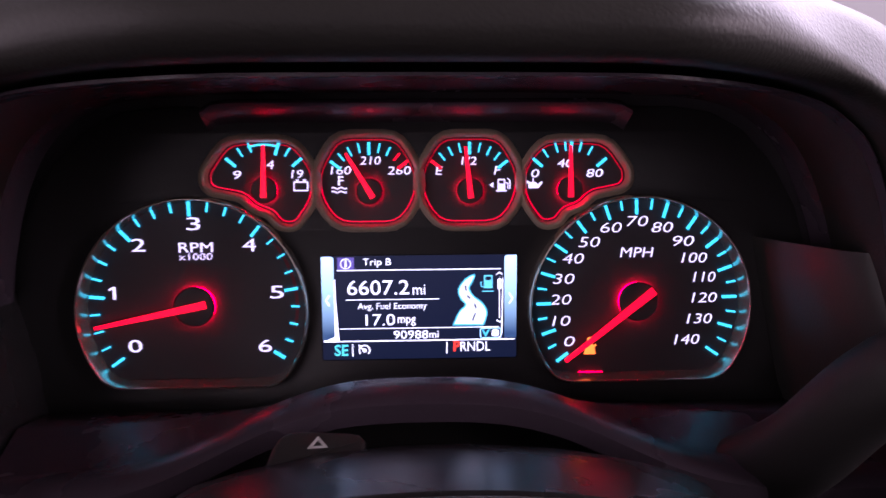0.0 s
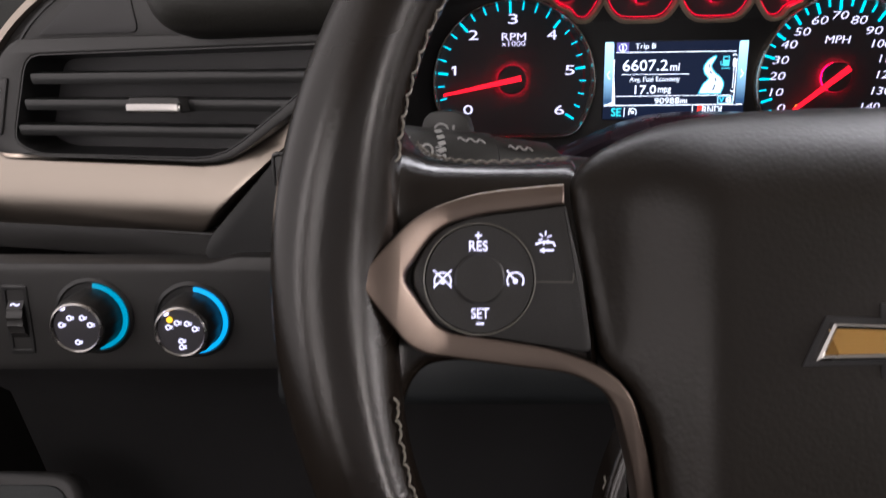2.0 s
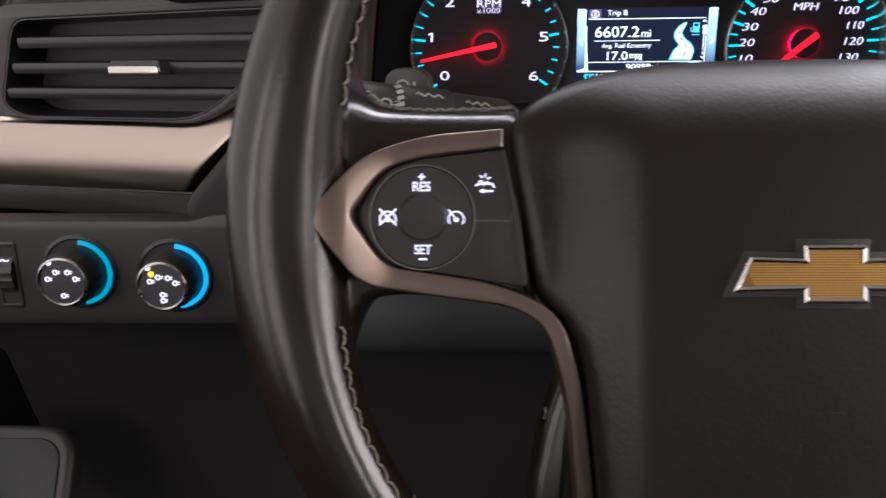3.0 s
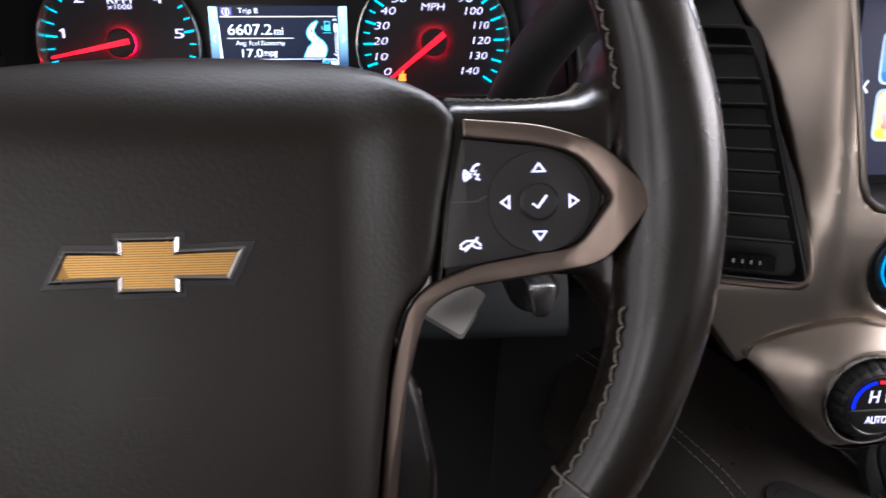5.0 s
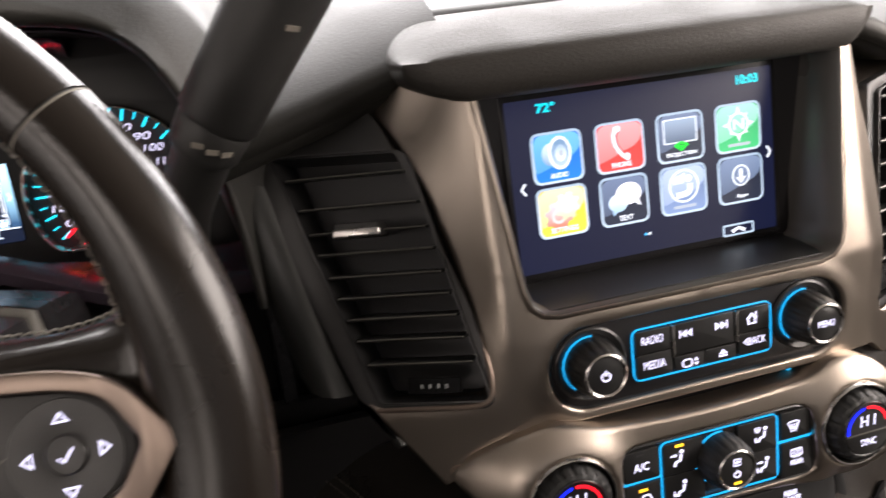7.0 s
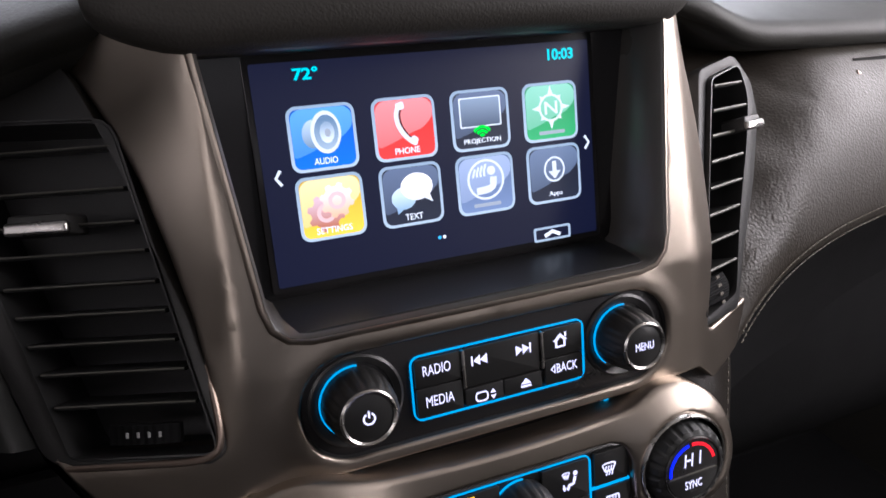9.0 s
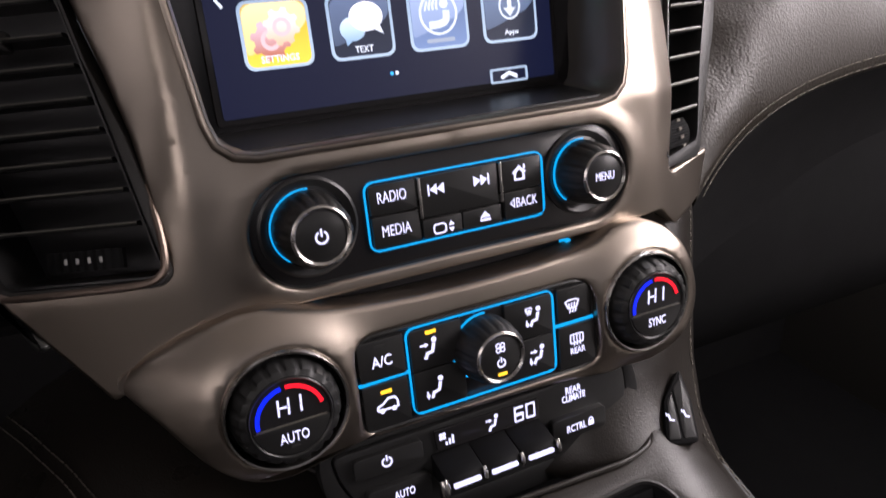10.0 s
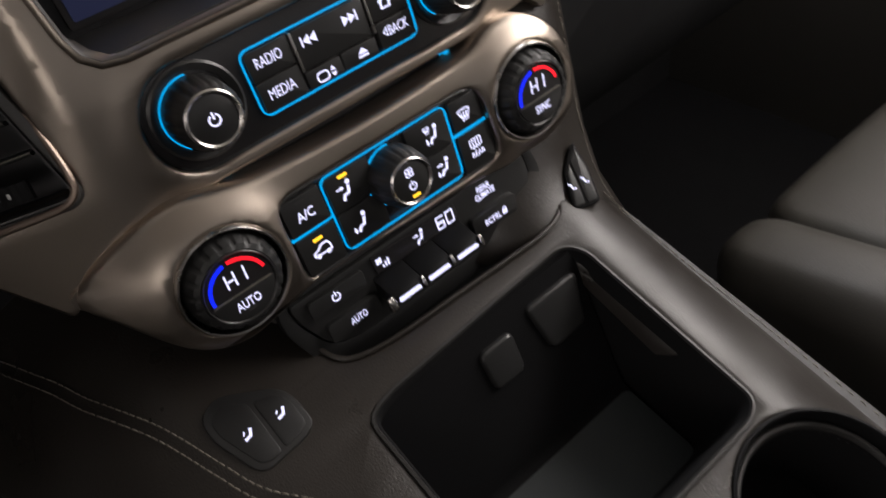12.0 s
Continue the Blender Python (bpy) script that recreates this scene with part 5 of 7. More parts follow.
line(skid, [(4.4, -4.2), (5.4, -5.6), (4.4, -7.0)], 0.8, 1.6, 2.0), line(skid, [(10.6, -4.2), (11.6, -5.6), (10.6, -7.0)], 0.8, 1.6, 2.0)
part("car_symbol", skid, WHITE, trac)
part("lamp", prism(B(), rrect(10.4, 5.2, 3.4, 1.6, 0.5), 1.6, 2.0), AMBER, trac, "amber indicator lamp")
part("vent_end", prism(B(), rounded([(-210, 6), (-208, 20), (-193, 24), (-203, -3)], 2), 4, 16, 1.5), surface("pale_trim_plastic", (0.30, 0.30, 0.28), 0.45, grain="noise", scale=1800, bump=0.1), dashboard, "pale end of the vent trim", m=here(0, -92, 0, 90))
dim = thing("dimmer_wheel", face(-397, -115, -126), "black thumbwheel for the panel lights", "switch")
part("slot", plate(B(), rrect(0, 0, 15, 42, 2), [rrect(0, 0, 10, 36, 1.5)], -2, 0.8, 0.4), SATIN_BLACK, dim)
dimw = loft(B(), [[(dx, (15 + 0.8 * (k % 2)) * math.cos(2 * math.pi * k / 40), -11 + (15 + 0.8 * (k % 2)) * math.sin(2 * math.pi * k / 40)) for k in range(40)] for dx in (-4.6, 4.6)])
part("thumbwheel", dimw, PLASTIC, dim)
part("symbol", plate(bar(B(), 0, 8.4, 2.6, 9.6, 0.8, 1.0, 1.4), circ(-1.2, 8.4, 1.9, 14), [circ(-1.2, 8.4, 1.1, 14)], 1.0, 1.4), WHITE, dim)


# ---- air vents ----
def vent(name, m, opening, slats, tab, label, depth=26, wheel_at=None, tab_w=27, lean=-4, deep=1.0, bright=True, edge=0.42):
    v = thing(name, m, label, "air vent", "air vents")
    part("duct", hoop(B(), opening, [(-0.2, 2), (-0.2, -depth), (2.2, -depth), (0.6, 2)]), SATIN_BLACK, v)
    part("duct_back", prism(B(), shrink(ccw(opening), 0.3), -depth - 2, -depth), DARK, v)
    for x0, y0, x1, y1, w in slats:
        c, s = math.cos(radians(lean)), math.sin(radians(lean))
        rows = []
        for x, y in ((x0, y0), (x1, y1)):
            rows.append([(x, y + b * c + a * s, b * -s + a * c) for a, b in ((0.2, deep), (1.0, 0.7 * deep), (1.4, 0), (0.8, -0.8 * deep), (-8, -0.8 * deep), (-16, -0.4), (-16, 0.4), (-8, 0.8 * deep))])
        slat = part("slat", loft(B(), rows), SLAT, v)
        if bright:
            # pale tube paints the light caught along the slat's front edge
            part("slat_edge", tube(B(), [(x0, y0 + 1.3 * s + 0.5 * c, 1.3 * c), (x1, y1 + 1.3 * s + 0.5 * c, 1.3 * c)], edge, 6), LIP, slat, "pale painted highlight on the slat's edge")
    x, y = tab
    t = part("tab", prism(B(), rounded([(x - tab_w / 2, y - 3.5), (x + tab_w / 2, y - 3.5), (x + tab_w / 2 - 1, y + 5), (x - tab_w / 2 + 1, y + 5)], 1.5), -6, 9, 1.2), PLASTIC, v)
    part("tab_edge", prism(B(), rrect(x, y - 0.8, tab_w, 5.4, 1.6), 8, 11, 1.4, 3), CHROME, t, "bright chrome edge")
    if wheel_at:
        wx, wy, ww, wh, along_x = wheel_at
        wb, prof = B(), []
        for k in range(37):
            f = (k - 18) / 18.0
            prof.append((f, 2.4 * math.cos(f * 1.3) - 1.6 - (0.3 if (k // 2) % 2 else 0)))
        prof = prof + [(1, -4), (-1, -4)]
        if along_x:
            loft(wb, [[(wx + f * ww / 2, wy + s * wh / 2, z) for f, z in prof] for s in (-1, 1)])
        else:
            loft(wb, [[(wx + s * ww / 2, wy + f * wh / 2, z) for f, z in prof] for s in (-1, 1)])
        part("thumbwheel", wb, SHADE, v)
        marks = B()
        for k in range(4):
            if along_x:
                box(marks, wx - 7 + 4.6 * k, wx - 6.0 + 4.6 * k, wy - 1.0, wy + 1.2, 0.9, 1.3)
            else:
                box(marks, wx - 1.6, wx + 1.6, wy - 8 + 4.6 * k, wy - 6.6 + 4.6 * k, 1.4, 1.9)
        part("mark", marks, PAINT if along_x else DULL_THREAD, v)
    return v


left_open = rounded([(-99, 27), (-117, -24), (-100, -31), (26, -31), (76, 4), (104, 30)], [10, 8, 8, 18, 12, 6])
lv = vent("air_vent", face(-300, -95, -5, 0, -15), left_open,
          [(-98, 13, 88, 13, 0), (-105, -2, 70, -2, 0), (-112, -17, 48, -17, 0)], (-9, -2), "wide black dashboard air vent with three slats", tab_w=35, lean=-12, deep=3.4, bright=False)
frame_l = plate(B(), rounded([(-108, 36), (-140, 4), (-132, -31), (30, -34), (84, 2), (114, 36)], [10, 10, 8, 16, 10, 6]), [shrink(ccw(left_open), -0.4)], -8, 2.5, 1)
part("frame", frame_l, PLASTIC, lv)
part("thumbwheel", prism(B(), rounded([(-122, 14), (-132, -20), (-124, -20), (-113, 14)], 2), 0, 4, 1), PLASTIC, lv)
wm = B()
for k in range(5):
    box(wm, -123.4 - k * 1.7, -119.2 - k * 1.7, 6 - 5 * k, 7.4 - 5 * k, 3.5, 4.6)
part("mark", wm, PAINT, lv)
trim_l = B()
o = [(-141, 4), (-136, -30), (-128, -34), (28, -35), (70, -5), (80, 2), (112, 36), (124, 36), (84, -4), (10, -74), (-150, -77), (-150, 4)]
plate(trim_l, rounded(o, [3, 5, 5, 14, 5, 5, 3, 3, 5, 5, 3, 3]), [], -10, 7, 1.2)
cut(trim_l, ys=range(-72, 40, 6))
bend(trim_l, lambda x, y: -0.03 * max(0, -y - 60) ** 2 - 0.010 * max(0, y + 60) ** 2 * (1 if y < -20 else 0) - (16 if y >= -20 else 0) * 1.0)
solo("vent_trim", trim_l, SILVER, face(-300, -95, -5, 0, -15), "satin silver trim under the side vent", "trim", "vent trims")
VENT_M = dash(0, 0, 0).inverted() @ face(-300, -95, -5, 0, -15)
arch = curve([(-144, 2), (-132, 26), (-110, 47), (-78, 66), (-48, 75), (-14, 79), (40, 80)], 6)
part("vent_arch", line(B(), arch, 4.0, -14, -3), SILVER, dashboard, "thin silver arch round the side vent", m=VENT_M)
part("corner_panel", prism(B(), arch + [(60, 80), (60, 34), (-106, 34), (-142, 4)], -22, -7.5, 1.5), PLASTIC, dashboard, m=VENT_M)
part("corner_groove", line(B(), curve([(-112, 34), (-100, 46), (-78, 60), (-56, 68)], 5), 1.6, -8, -6.8), SATIN_BLACK, dashboard, m=VENT_M)
part("corner_grille", prism(B(), rounded([(-98, 38), (-66, 58), (-30, 64), (-26, 38)], 5), -8, -6.6, 0.6), DARK, dashboard, m=VENT_M)
part("under_trim", prism(B(), rounded([(-150, -92), (16, -92), (22, -74), (-150, -74)], 2), -12, 0, 2), PLASTIC, dashboard, m=dash(0, 0, 0).inverted() @ face(-300, -95, -5, 0, -15))

mid_open = rounded([(-77, 69), (2, 66), (41, -72), (-22, -72)], [5, 8, 6, 4])
mid_slats = []
for k in range(9):
    y = (55.5, 38, 24, 12, -1.0, -13, -25, -37, -50.5)[k]
    xl = -77 + (69 - y) * 0.39
    xr = 2 + (66 - y) * 0.283
    mid_slats.append((xl + 3, y, xr - 3, y, 0))
cv = vent("air_vent", face(268, -143, -55, 15, -26), mid_open, mid_slats, (-26, 24), "tall black dashboard air vent with nine slats", wheel_at=(9, -63, 30, 8, True))
part("frame", plate(B(), rounded([(-94, 66), (-82, 74), (-52, 96), (-27, 101), (-14, 86), (-2.5, 65), (8, 43), (19, 12), (31, -17), (39, -44), (42.5, -72), (38, -76), (-24, -76), (-34, -70)], 4), [shrink(ccw(mid_open), -0.4)], -10, 1.5, 1.0), PLASTIC, cv)
part("vent_flank", prism(B(), rounded([(-109, 79), (-94, 77), (-80, 71), (-33, -71), (-9, -96), (-15, -98), (-60, -30), (-105, 66)], 4), -14, -1.5, 2.5, 3), FLANK, cv, "smooth dark panel beside the slats")
part("vent_lip", tube(B(), curve([(-24, -75.5, 0.5), (10, -75.0, 1.0), (29, -74.4, 1.2), (37.5, -72.4, 1.2), (41, -67, 1.0), (40, -54, 0.4), (36, -36, -0.6)], 5), 1.7, 10), SILVER_DARK, cv, "thin silver lip")
mir = rounded([(20, 57), (56, 63), (59, 44), (47, 21), (14, -25), (-9, -64), (-45, -68), (-12, -4)], [4, 6, 8, 16, 16, 5, 4, 20])
rv_slats = [(20 + (y - 52) * 0.55 + 1.5, y, min(56.5, 56.5 - (40 - y) * 0.64) - 1.5, y, 0) for y in (52, 38, 24, 10, -4, -18, -32, -46)]
rv = vent("air_vent", face(582, -143, -55, 15, 20), mir, rv_slats, (42, 26), "tall black dashboard air vent beside the passenger panel", wheel_at=(-24, -57, 22, 14, False), tab_w=20, edge=0.8)
part("frame", plate(B(), rounded([(13, 63), (58, 70), (73, 52), (71, 30), (46, -8), (12, -48), (-5, -73), (-52, -73), (-18, -4)], 6), [shrink(ccw(mir), -0.4)], -14, -1.0, 0.8), LEVER, rv)
# ---- centre stack ----
def sx_(pts, cx=424, cz=-60):
    return [(x - cx, z - cz) for x, z in pts]


stack = thing("center_stack", face(424, -178, -60), "satin silver center stack fascia", "dashboard fascia")
recess = rounded(sx_([(310, 34), (323, -85), (519, -85), (533, 34)]), [2, 16, 16, 2])
radio_hole = rrect(0.5, -58.5, 189, 48, 22.5, 12)


def radio_collar(x, y):
    """A soft raised edge round the two ends of the radio panel."""
    r = math.hypot(max(0.0, abs(x + 0.5) - 70), y + 58.5)
    return 1.5 * math.exp(-((r - 28.5) / 6.5) ** 2)


def fascia_z(x, y):
    """The fascia leans back towards the top and turns away at its sides."""
    a = max(0.0, abs(x) - 112)
    side = a * a / (a + 14)
    if x > 0:
        return radio_collar(x, y) - 0.50 * side - 0.157 * max(0.0, y + 25) - 0.0062 * side * max(0.0, y + 60)
    k = min(1.0, max(0.0, (y + 74) / 78.0))
    k = k * k * (3 - 2 * k)
    lean = max(0.0, y + 40)
    return radio_collar(x, y) - 0.157 * lean * lean / (lean + 18) - 0.40 * side * (1 - k) - 1.22 * k * a * a / (a + 9)


outline = sx_([(246, 52), (256.7, 40.1), (263.5, 32), (269.1, 23.2), (277.7, 5), (284.7, -16.4), (290.7, -45.3), (295.3, -71.4), (297.3, -97.5), (298.4, -121.6), (296.5, -126), (244, -126), (232, -122), (268, -176), (276, -170), (306, -147), (335, -148.5), (513, -148.5), (542, -146), (556, -158), (584, -150), (596, -124), (552, -128), (549, -124), (562, -63), (573.5, -8), (582, 21), (590, 44)])
fascia = plate(B(), rounded(outline, 2.5, 3), [recess, radio_hole], -14, 0, 1.5)
cut(fascia, xs=list(range(-190, -130, 3)) + list(range(-130, 191, 4)), ys=list(range(-114, -20, 3)) + list(range(-20, 112, 5)))
bend(fascia, fascia_z)
part("fascia", fascia, SILVER, stack, "satin silver fascia", angle=50)
# recess round the screen
rim = hoop(B(), recess, [(-1.0, -3), (-0.4, 0.8), (0.8, 1.4), (2.0, 0.2), (4.0, -40), (-1.0, -40)])
bend(rim, lambda x, y: fascia_z(x, y))
part("screen_recess", rim, surface("recess_grey", (0.060, 0.055, 0.050), 0.30, grain="noise", scale=2200, bump=0.08), stack, "dark satin wall of the recess", angle=50)
edge = hoop(B(), recess, [(-2.2, 0.4), (-1.2, 1.6), (0.4, 1.7), (0.9, 0.4)])
bend(edge, lambda x, y: fascia_z(x, y))
part("recess_edge", edge, SILVER, stack, "bright edge of the recess", angle=60)
part("recess_back", prism(B(), shrink(ccw(recess), 1), -62, -46), GLOSS, stack)
part("recess_shelf", loft(B(), [[(-97, -22.0, -3), (97, -22.0, -3), (97, -18.5, -44), (-97, -18.5, -44)], [(-99, -29, -2), (99, -29, -2), (99, -29, -44), (-99, -29, -44)]]), SATIN_BLACK, stack)

screen = thing("touchscreen", face(421, -134, -24, 2), "lit touchscreen with eight app icons on dark blue", "screen")
part("glass", prism(B(), rrect(0, 2, 178, 108, 2), -4, 0, 0.5), GLOSS, screen)
part("screen_surface", prism(B(), rrect(0, 1, 172, 100, 1), 0, 0.3), glow("screen_navy", (0.0045, 0.006, 0.020), 1.0), screen)
EDGE = glow("icon_edge", (0.33, 0.41, 0.48), 1.0)
ICONS = (("AUDIO", 0, 0, (0.01, 0.12, 0.55), (0.10, 0.30, 0.62)), ("PHONE", 1, 0, (0.70, 0.035, 0.03), (0.78, 0.22, 0.22)), ("PROJECTION", 2, 0, (0.015, 0.018, 0.03), (0.10, 0.13, 0.20)), ("", 3, 0, (0.03, 0.30, 0.10), (0.22, 0.50, 0.36)),
         ("SETTINGS", 0, 1, (0.74, 0.46, 0.04), (0.74, 0.60, 0.30)), ("TEXT", 1, 1, (0.015, 0.018, 0.03), (0.10, 0.13, 0.20)), ("", 2, 1, (0.13, 0.18, 0.30), (0.28, 0.34, 0.48)), ("Apps", 3, 1, (0.015, 0.018, 0.03), (0.12, 0.16, 0.24)))
PALE = glow("icon_pale", (0.62, 0.66, 0.70), 1.0)
GREYI = glow("icon_grey", (0.30, 0.33, 0.37), 1.0)
LETTER = glow("icon_letter", (0.75, 0.78, 0.82), 1.0)
for s, i, j, low_c, high_c in ICONS:
    cx, cy = -57.0 + 39.6 * i, 16.8 - 31.8 * j
    tile = part("icon", prism(B(), rrect(cx, cy, 31.5, 29.6, 4.5), 0.3, 0.6), screen_ramp("icon_edge", cy - 15, (0.42, 0.50, 0.58), cy + 15, (0.26, 0.34, 0.42)), screen, "app icon")
    part("icon_field", prism(B(), rrect(cx, cy, 28.6, 26.8, 3.4), 0.6, 0.8), screen_ramp("icon_field", cy - 13, [c * 1.25 for c in low_c], cy + 10, [c * 0.75 for c in low_c]), tile)
    sheen = [(cx - 14.2, cy + 10.4), (cx - 11.2, cy + 13.3), (cx + 11.2, cy + 13.3), (cx + 14.2, cy + 10.4), (cx + 14.0, cy + 4), (cx + 9, cy - 0.5), (cx + 2, cy - 2.6), (cx - 6, cy - 6.0), (cx - 14.2, cy - 8.5)]
    part("icon_sheen", prism(B(), rounded(sheen, 2), 0.8, 0.9), screen_ramp("icon_sheen", cy - 7, [0.55 * h + 0.45 * q for h, q in zip(high_c, low_c)], cy + 13, [min(1.0, h * 1.1) for h in high_c]), tile)
    pic = B()
    if (i, j) == (0, 0):
        part("icon_magnet", prism(B(), circ(cx - 4.6, cy + 2.0, 5.0, 24, ry=6.4), 0.9, 1.0), screen_ramp("speaker_back", cy - 5, (0.10, 0.17, 0.26), cy + 8, (0.45, 0.55, 0.66)), tile)
        plate(pic, circ(cx + 1.4, cy + 2.3, 7.0, 36, ry=9.6), [circ(cx + 1.6, cy + 2.3, 5.6, 36, ry=7.8)], 1.0, 1.25)
        part("icon_shade", plate(B(), circ(cx + 1.6, cy + 2.3, 5.6, 36, ry=7.8), [circ(cx + 1.9, cy + 2.2, 3.4, 28, ry=4.8)], 0.95, 1.15), screen_ramp("cone_grey", cy - 5, (0.34, 0.42, 0.50), cy + 8, (0.12, 0.20, 0.30)), tile)
        part("icon_cone", prism(B(), circ(cx + 1.9, cy + 2.2, 3.4, 28, ry=4.8), 0.95, 1.12), screen_ramp("cone_pale", cy - 3, (0.75, 0.80, 0.85), cy + 6, (0.25, 0.33, 0.42)), tile)
        part("icon_core", prism(B(), circ(cx + 2.2, cy + 2.0, 1.4, 20, ry=1.9), 1.12, 1.2), GREYI, tile)
    elif (i, j) == (1, 0):
        hose = curve([(cx - 2.2, cy + 11.0), (cx - 4.0, cy + 7.0), (cx - 3.4, cy + 1.6), (cx - 0.4, cy - 3.6), (cx + 3.6, cy - 7.2)], 6)
        part("icon_shade", line(B(), [(x + 0.9, y - 0.2) for x, y in hose], 2.6, 0.9, 1.05), glow("handset_shade", (0.10, 0.03, 0.03), 1.0), tile)
        line(pic, hose, 2.2, 1.1, 1.2)
        prism(pic, rounded([(cx - 4.4, cy + 11.6), (cx - 0.2, cy + 12.6), (cx + 0.4, cy + 9.2), (cx - 3.6, cy + 8.2)], 1.2), 1.1, 1.3), prism(pic, rounded([(cx + 0.8, cy - 6.4), (cx + 3.6, cy - 3.4), (cx + 6.2, cy - 5.4), (cx + 4.6, cy - 9.0)], 1.2), 1.1, 1.3)
    elif (i, j) == (2, 0):
        plate(pic, rrect(cx - 0.2, cy + 3.8, 22.5, 14.6, 0.8), [rrect(cx - 0.2, cy + 3.8, 21.0, 13.2, 0.6)], 0.95, 1.1)
        part("icon_panel", prism(B(), rrect(cx - 0.2, cy + 3.8, 21.2, 13.4, 0.5), 0.9, 0.98), screen_ramp("panel_sheen", cy - 3, (0.05, 0.07, 0.11), cy + 11, (0.22, 0.28, 0.36)), tile)
        for k in range(3):
            part("icon_mark", arc(B(), cx, cy - 8.6, 0.4 + 2.0 * k, 1.9 + 2.0 * k, 35, 145, 1.1, 1.3, 12), glow("icon_green", (0.0, 0.62, 0.02), 1.0), tile)
    elif (i, j) == (3, 0):
        plate(pic, circ(cx, cy + 2, 7.0, 28), [circ(cx, cy + 2, 5.9, 28)], 0.95, 1.1)
        for a in range(8):
            c, s2 = math.cos(radians(45 * a)), math.sin(radians(45 * a))
            k = 11.0 if a % 2 == 0 else 8.6
            part("icon_point", prism(B(), [(cx + k * c, cy + 2 + k * s2), (cx + 5.8 * c - 1.8 * s2, cy + 2 + 5.8 * s2 + 1.8 * c), (cx + 5.8 * c + 1.8 * s2, cy + 2 + 5.8 * s2 - 1.8 * c)], 0.95, 1.08), PALE, tile)
        letters(pic, "N", cx, cy + 2, 7.4, 6.4, 1.1, 1.3, 0.01)
    elif (i, j) == (0, 1):
        for gx, gy, gr, z, c0, c1 in ((cx - 3.0, cy - 2.4, 7.2, 0.92, (0.40, 0.10, 0.03), (0.62, 0.42, 0.44)), (cx + 2.6, cy + 2.8, 6.6, 1.1, (0.85, 0.40, 0.22), (0.88, 0.70, 0.66))):
            gear = circ(gx, gy, gr, 48)
            gear = [(gx + (x - gx) * (1.24 if (k // 3) % 2 else 1.0), gy + (y - gy) * (1.24 if (k // 3) % 2 else 1.0)) for k, (x, y) in enumerate(gear)]
            part("icon_gear", prism(B(), gear, z, z + 0.15), screen_ramp("gear_tone", gy - 7, c0, gy + 6, c1), tile)
            part("icon_hub", plate(B(), circ(gx, gy, gr * 0.62, 24), [circ(gx, gy, gr * 0.36, 20)], z + 0.16, z + 0.22), glow("gear_hub", (0.72, 0.46, 0.44), 1.0), tile)
    elif (i, j) == (1, 1):
        part("icon_bubble", prism(prism(B(), circ(cx - 4.4, cy - 1.2, 6.2, 28, ry=5.4), 0.9, 1.05), [(cx - 8.4, cy - 4.6), (cx - 8.0, cy - 8.6), (cx - 4.0, cy - 5.6)], 0.9, 1.05), screen_ramp("bubble_blue", cy - 7, (0.20, 0.32, 0.46), cy + 4, (0.62, 0.74, 0.84)), tile)
        part("icon_bubble", prism(prism(B(), circ(cx + 2.6, cy + 3.8, 8.2, 30, ry=6.6), 1.1, 1.3), [(cx + 5.0, cy - 1.6), (cx + 10.4, cy - 4.6), (cx + 8.6, cy + 0.6)], 1.1, 1.3), screen_ramp("bubble_white", cy - 4, (0.58, 0.62, 0.68), cy + 5, (0.90, 0.86, 0.84)), tile)
    elif (i, j) == (2, 1):
        plate(pic, circ(cx, cy + 2.2, 10.2, 36), [circ(cx, cy + 2.2, 9.0, 36)], 0.95, 1.1)
        prism(pic, circ(cx + 3.2, cy + 6.4, 2.3, 18), 0.95, 1.1), line(pic, curve([(cx + 4.2, cy + 3.2), (cx + 3.4, cy - 1.6), (cx - 1.0, cy - 3.0), (cx - 5.4, cy - 3.2)], 5), 3.6, 0.95, 1.1)
        for k in range(4):
            part("icon_line", line(B(), curve([(cx + 0.4 - 2.0 * k, cy + 10.0 - 0.7 * k), (cx - 0.8 - 2.0 * k, cy + 6.4 - 0.6 * k), (cx - 0.6 - 2.0 * k, cy + 3.8)], 3), 1.1, 0.95, 1.1), PALE, tile)
    else:
        plate(pic, circ(cx, cy + 2.4, 6.2, 28, ry=6.6), [circ(cx, cy + 2.4, 5.2, 28, ry=5.6)], 0.95, 1.1)
        bar(pic, cx, cy + 6.6, cx, cy + 0.8, 2.4, 0.95, 1.1), prism(pic, [(cx - 3.6, cy + 1.6), (cx, cy - 2.6), (cx + 3.6, cy + 1.6)], 0.95, 1.1)
    if len(pic.verts):
        part("icon_picture", pic, PALE, tile)
    if s:
        part("writing", letters(B(), s, cx, cy - 10.4, {"AUDIO": 11, "PHONE": 12.5, "PROJECTION": 20, "SETTINGS": 17, "TEXT": 9, "Apps": 8}[s], 3.0, 1.0, 1.2, 0.01), LETTER, tile)
    else:
        part("writing_bar", prism(B(), rrect(cx, cy - 10.4, 15, 1.8, 0.6), 0.95, 1.1), GREYI, tile)
TEAL = glow("screen_teal", (0.0, 0.55, 0.62), 1.0)
part("temperature", letters(B(), "72°", -61.5, 45.5, 11.5, 5.6, 0.4, 0.6, 0.03), TEAL, screen)
part("clock", letters(B(), "10:03", 69.5, 45.0, 15.0, 5.6, 0.4, 0.6, 0.03), TEAL, screen)
for side, x, y in ((-1, -79.5, 1.0), (1, 82.5, -1.0)):
    part("page_arrow", line(B(), [(x - side * 1.2, y + 3.4), (x + side * 1.2, y), (x - side * 1.2, y - 3.4)], 1.4, 0.4, 0.6), PALE, screen)
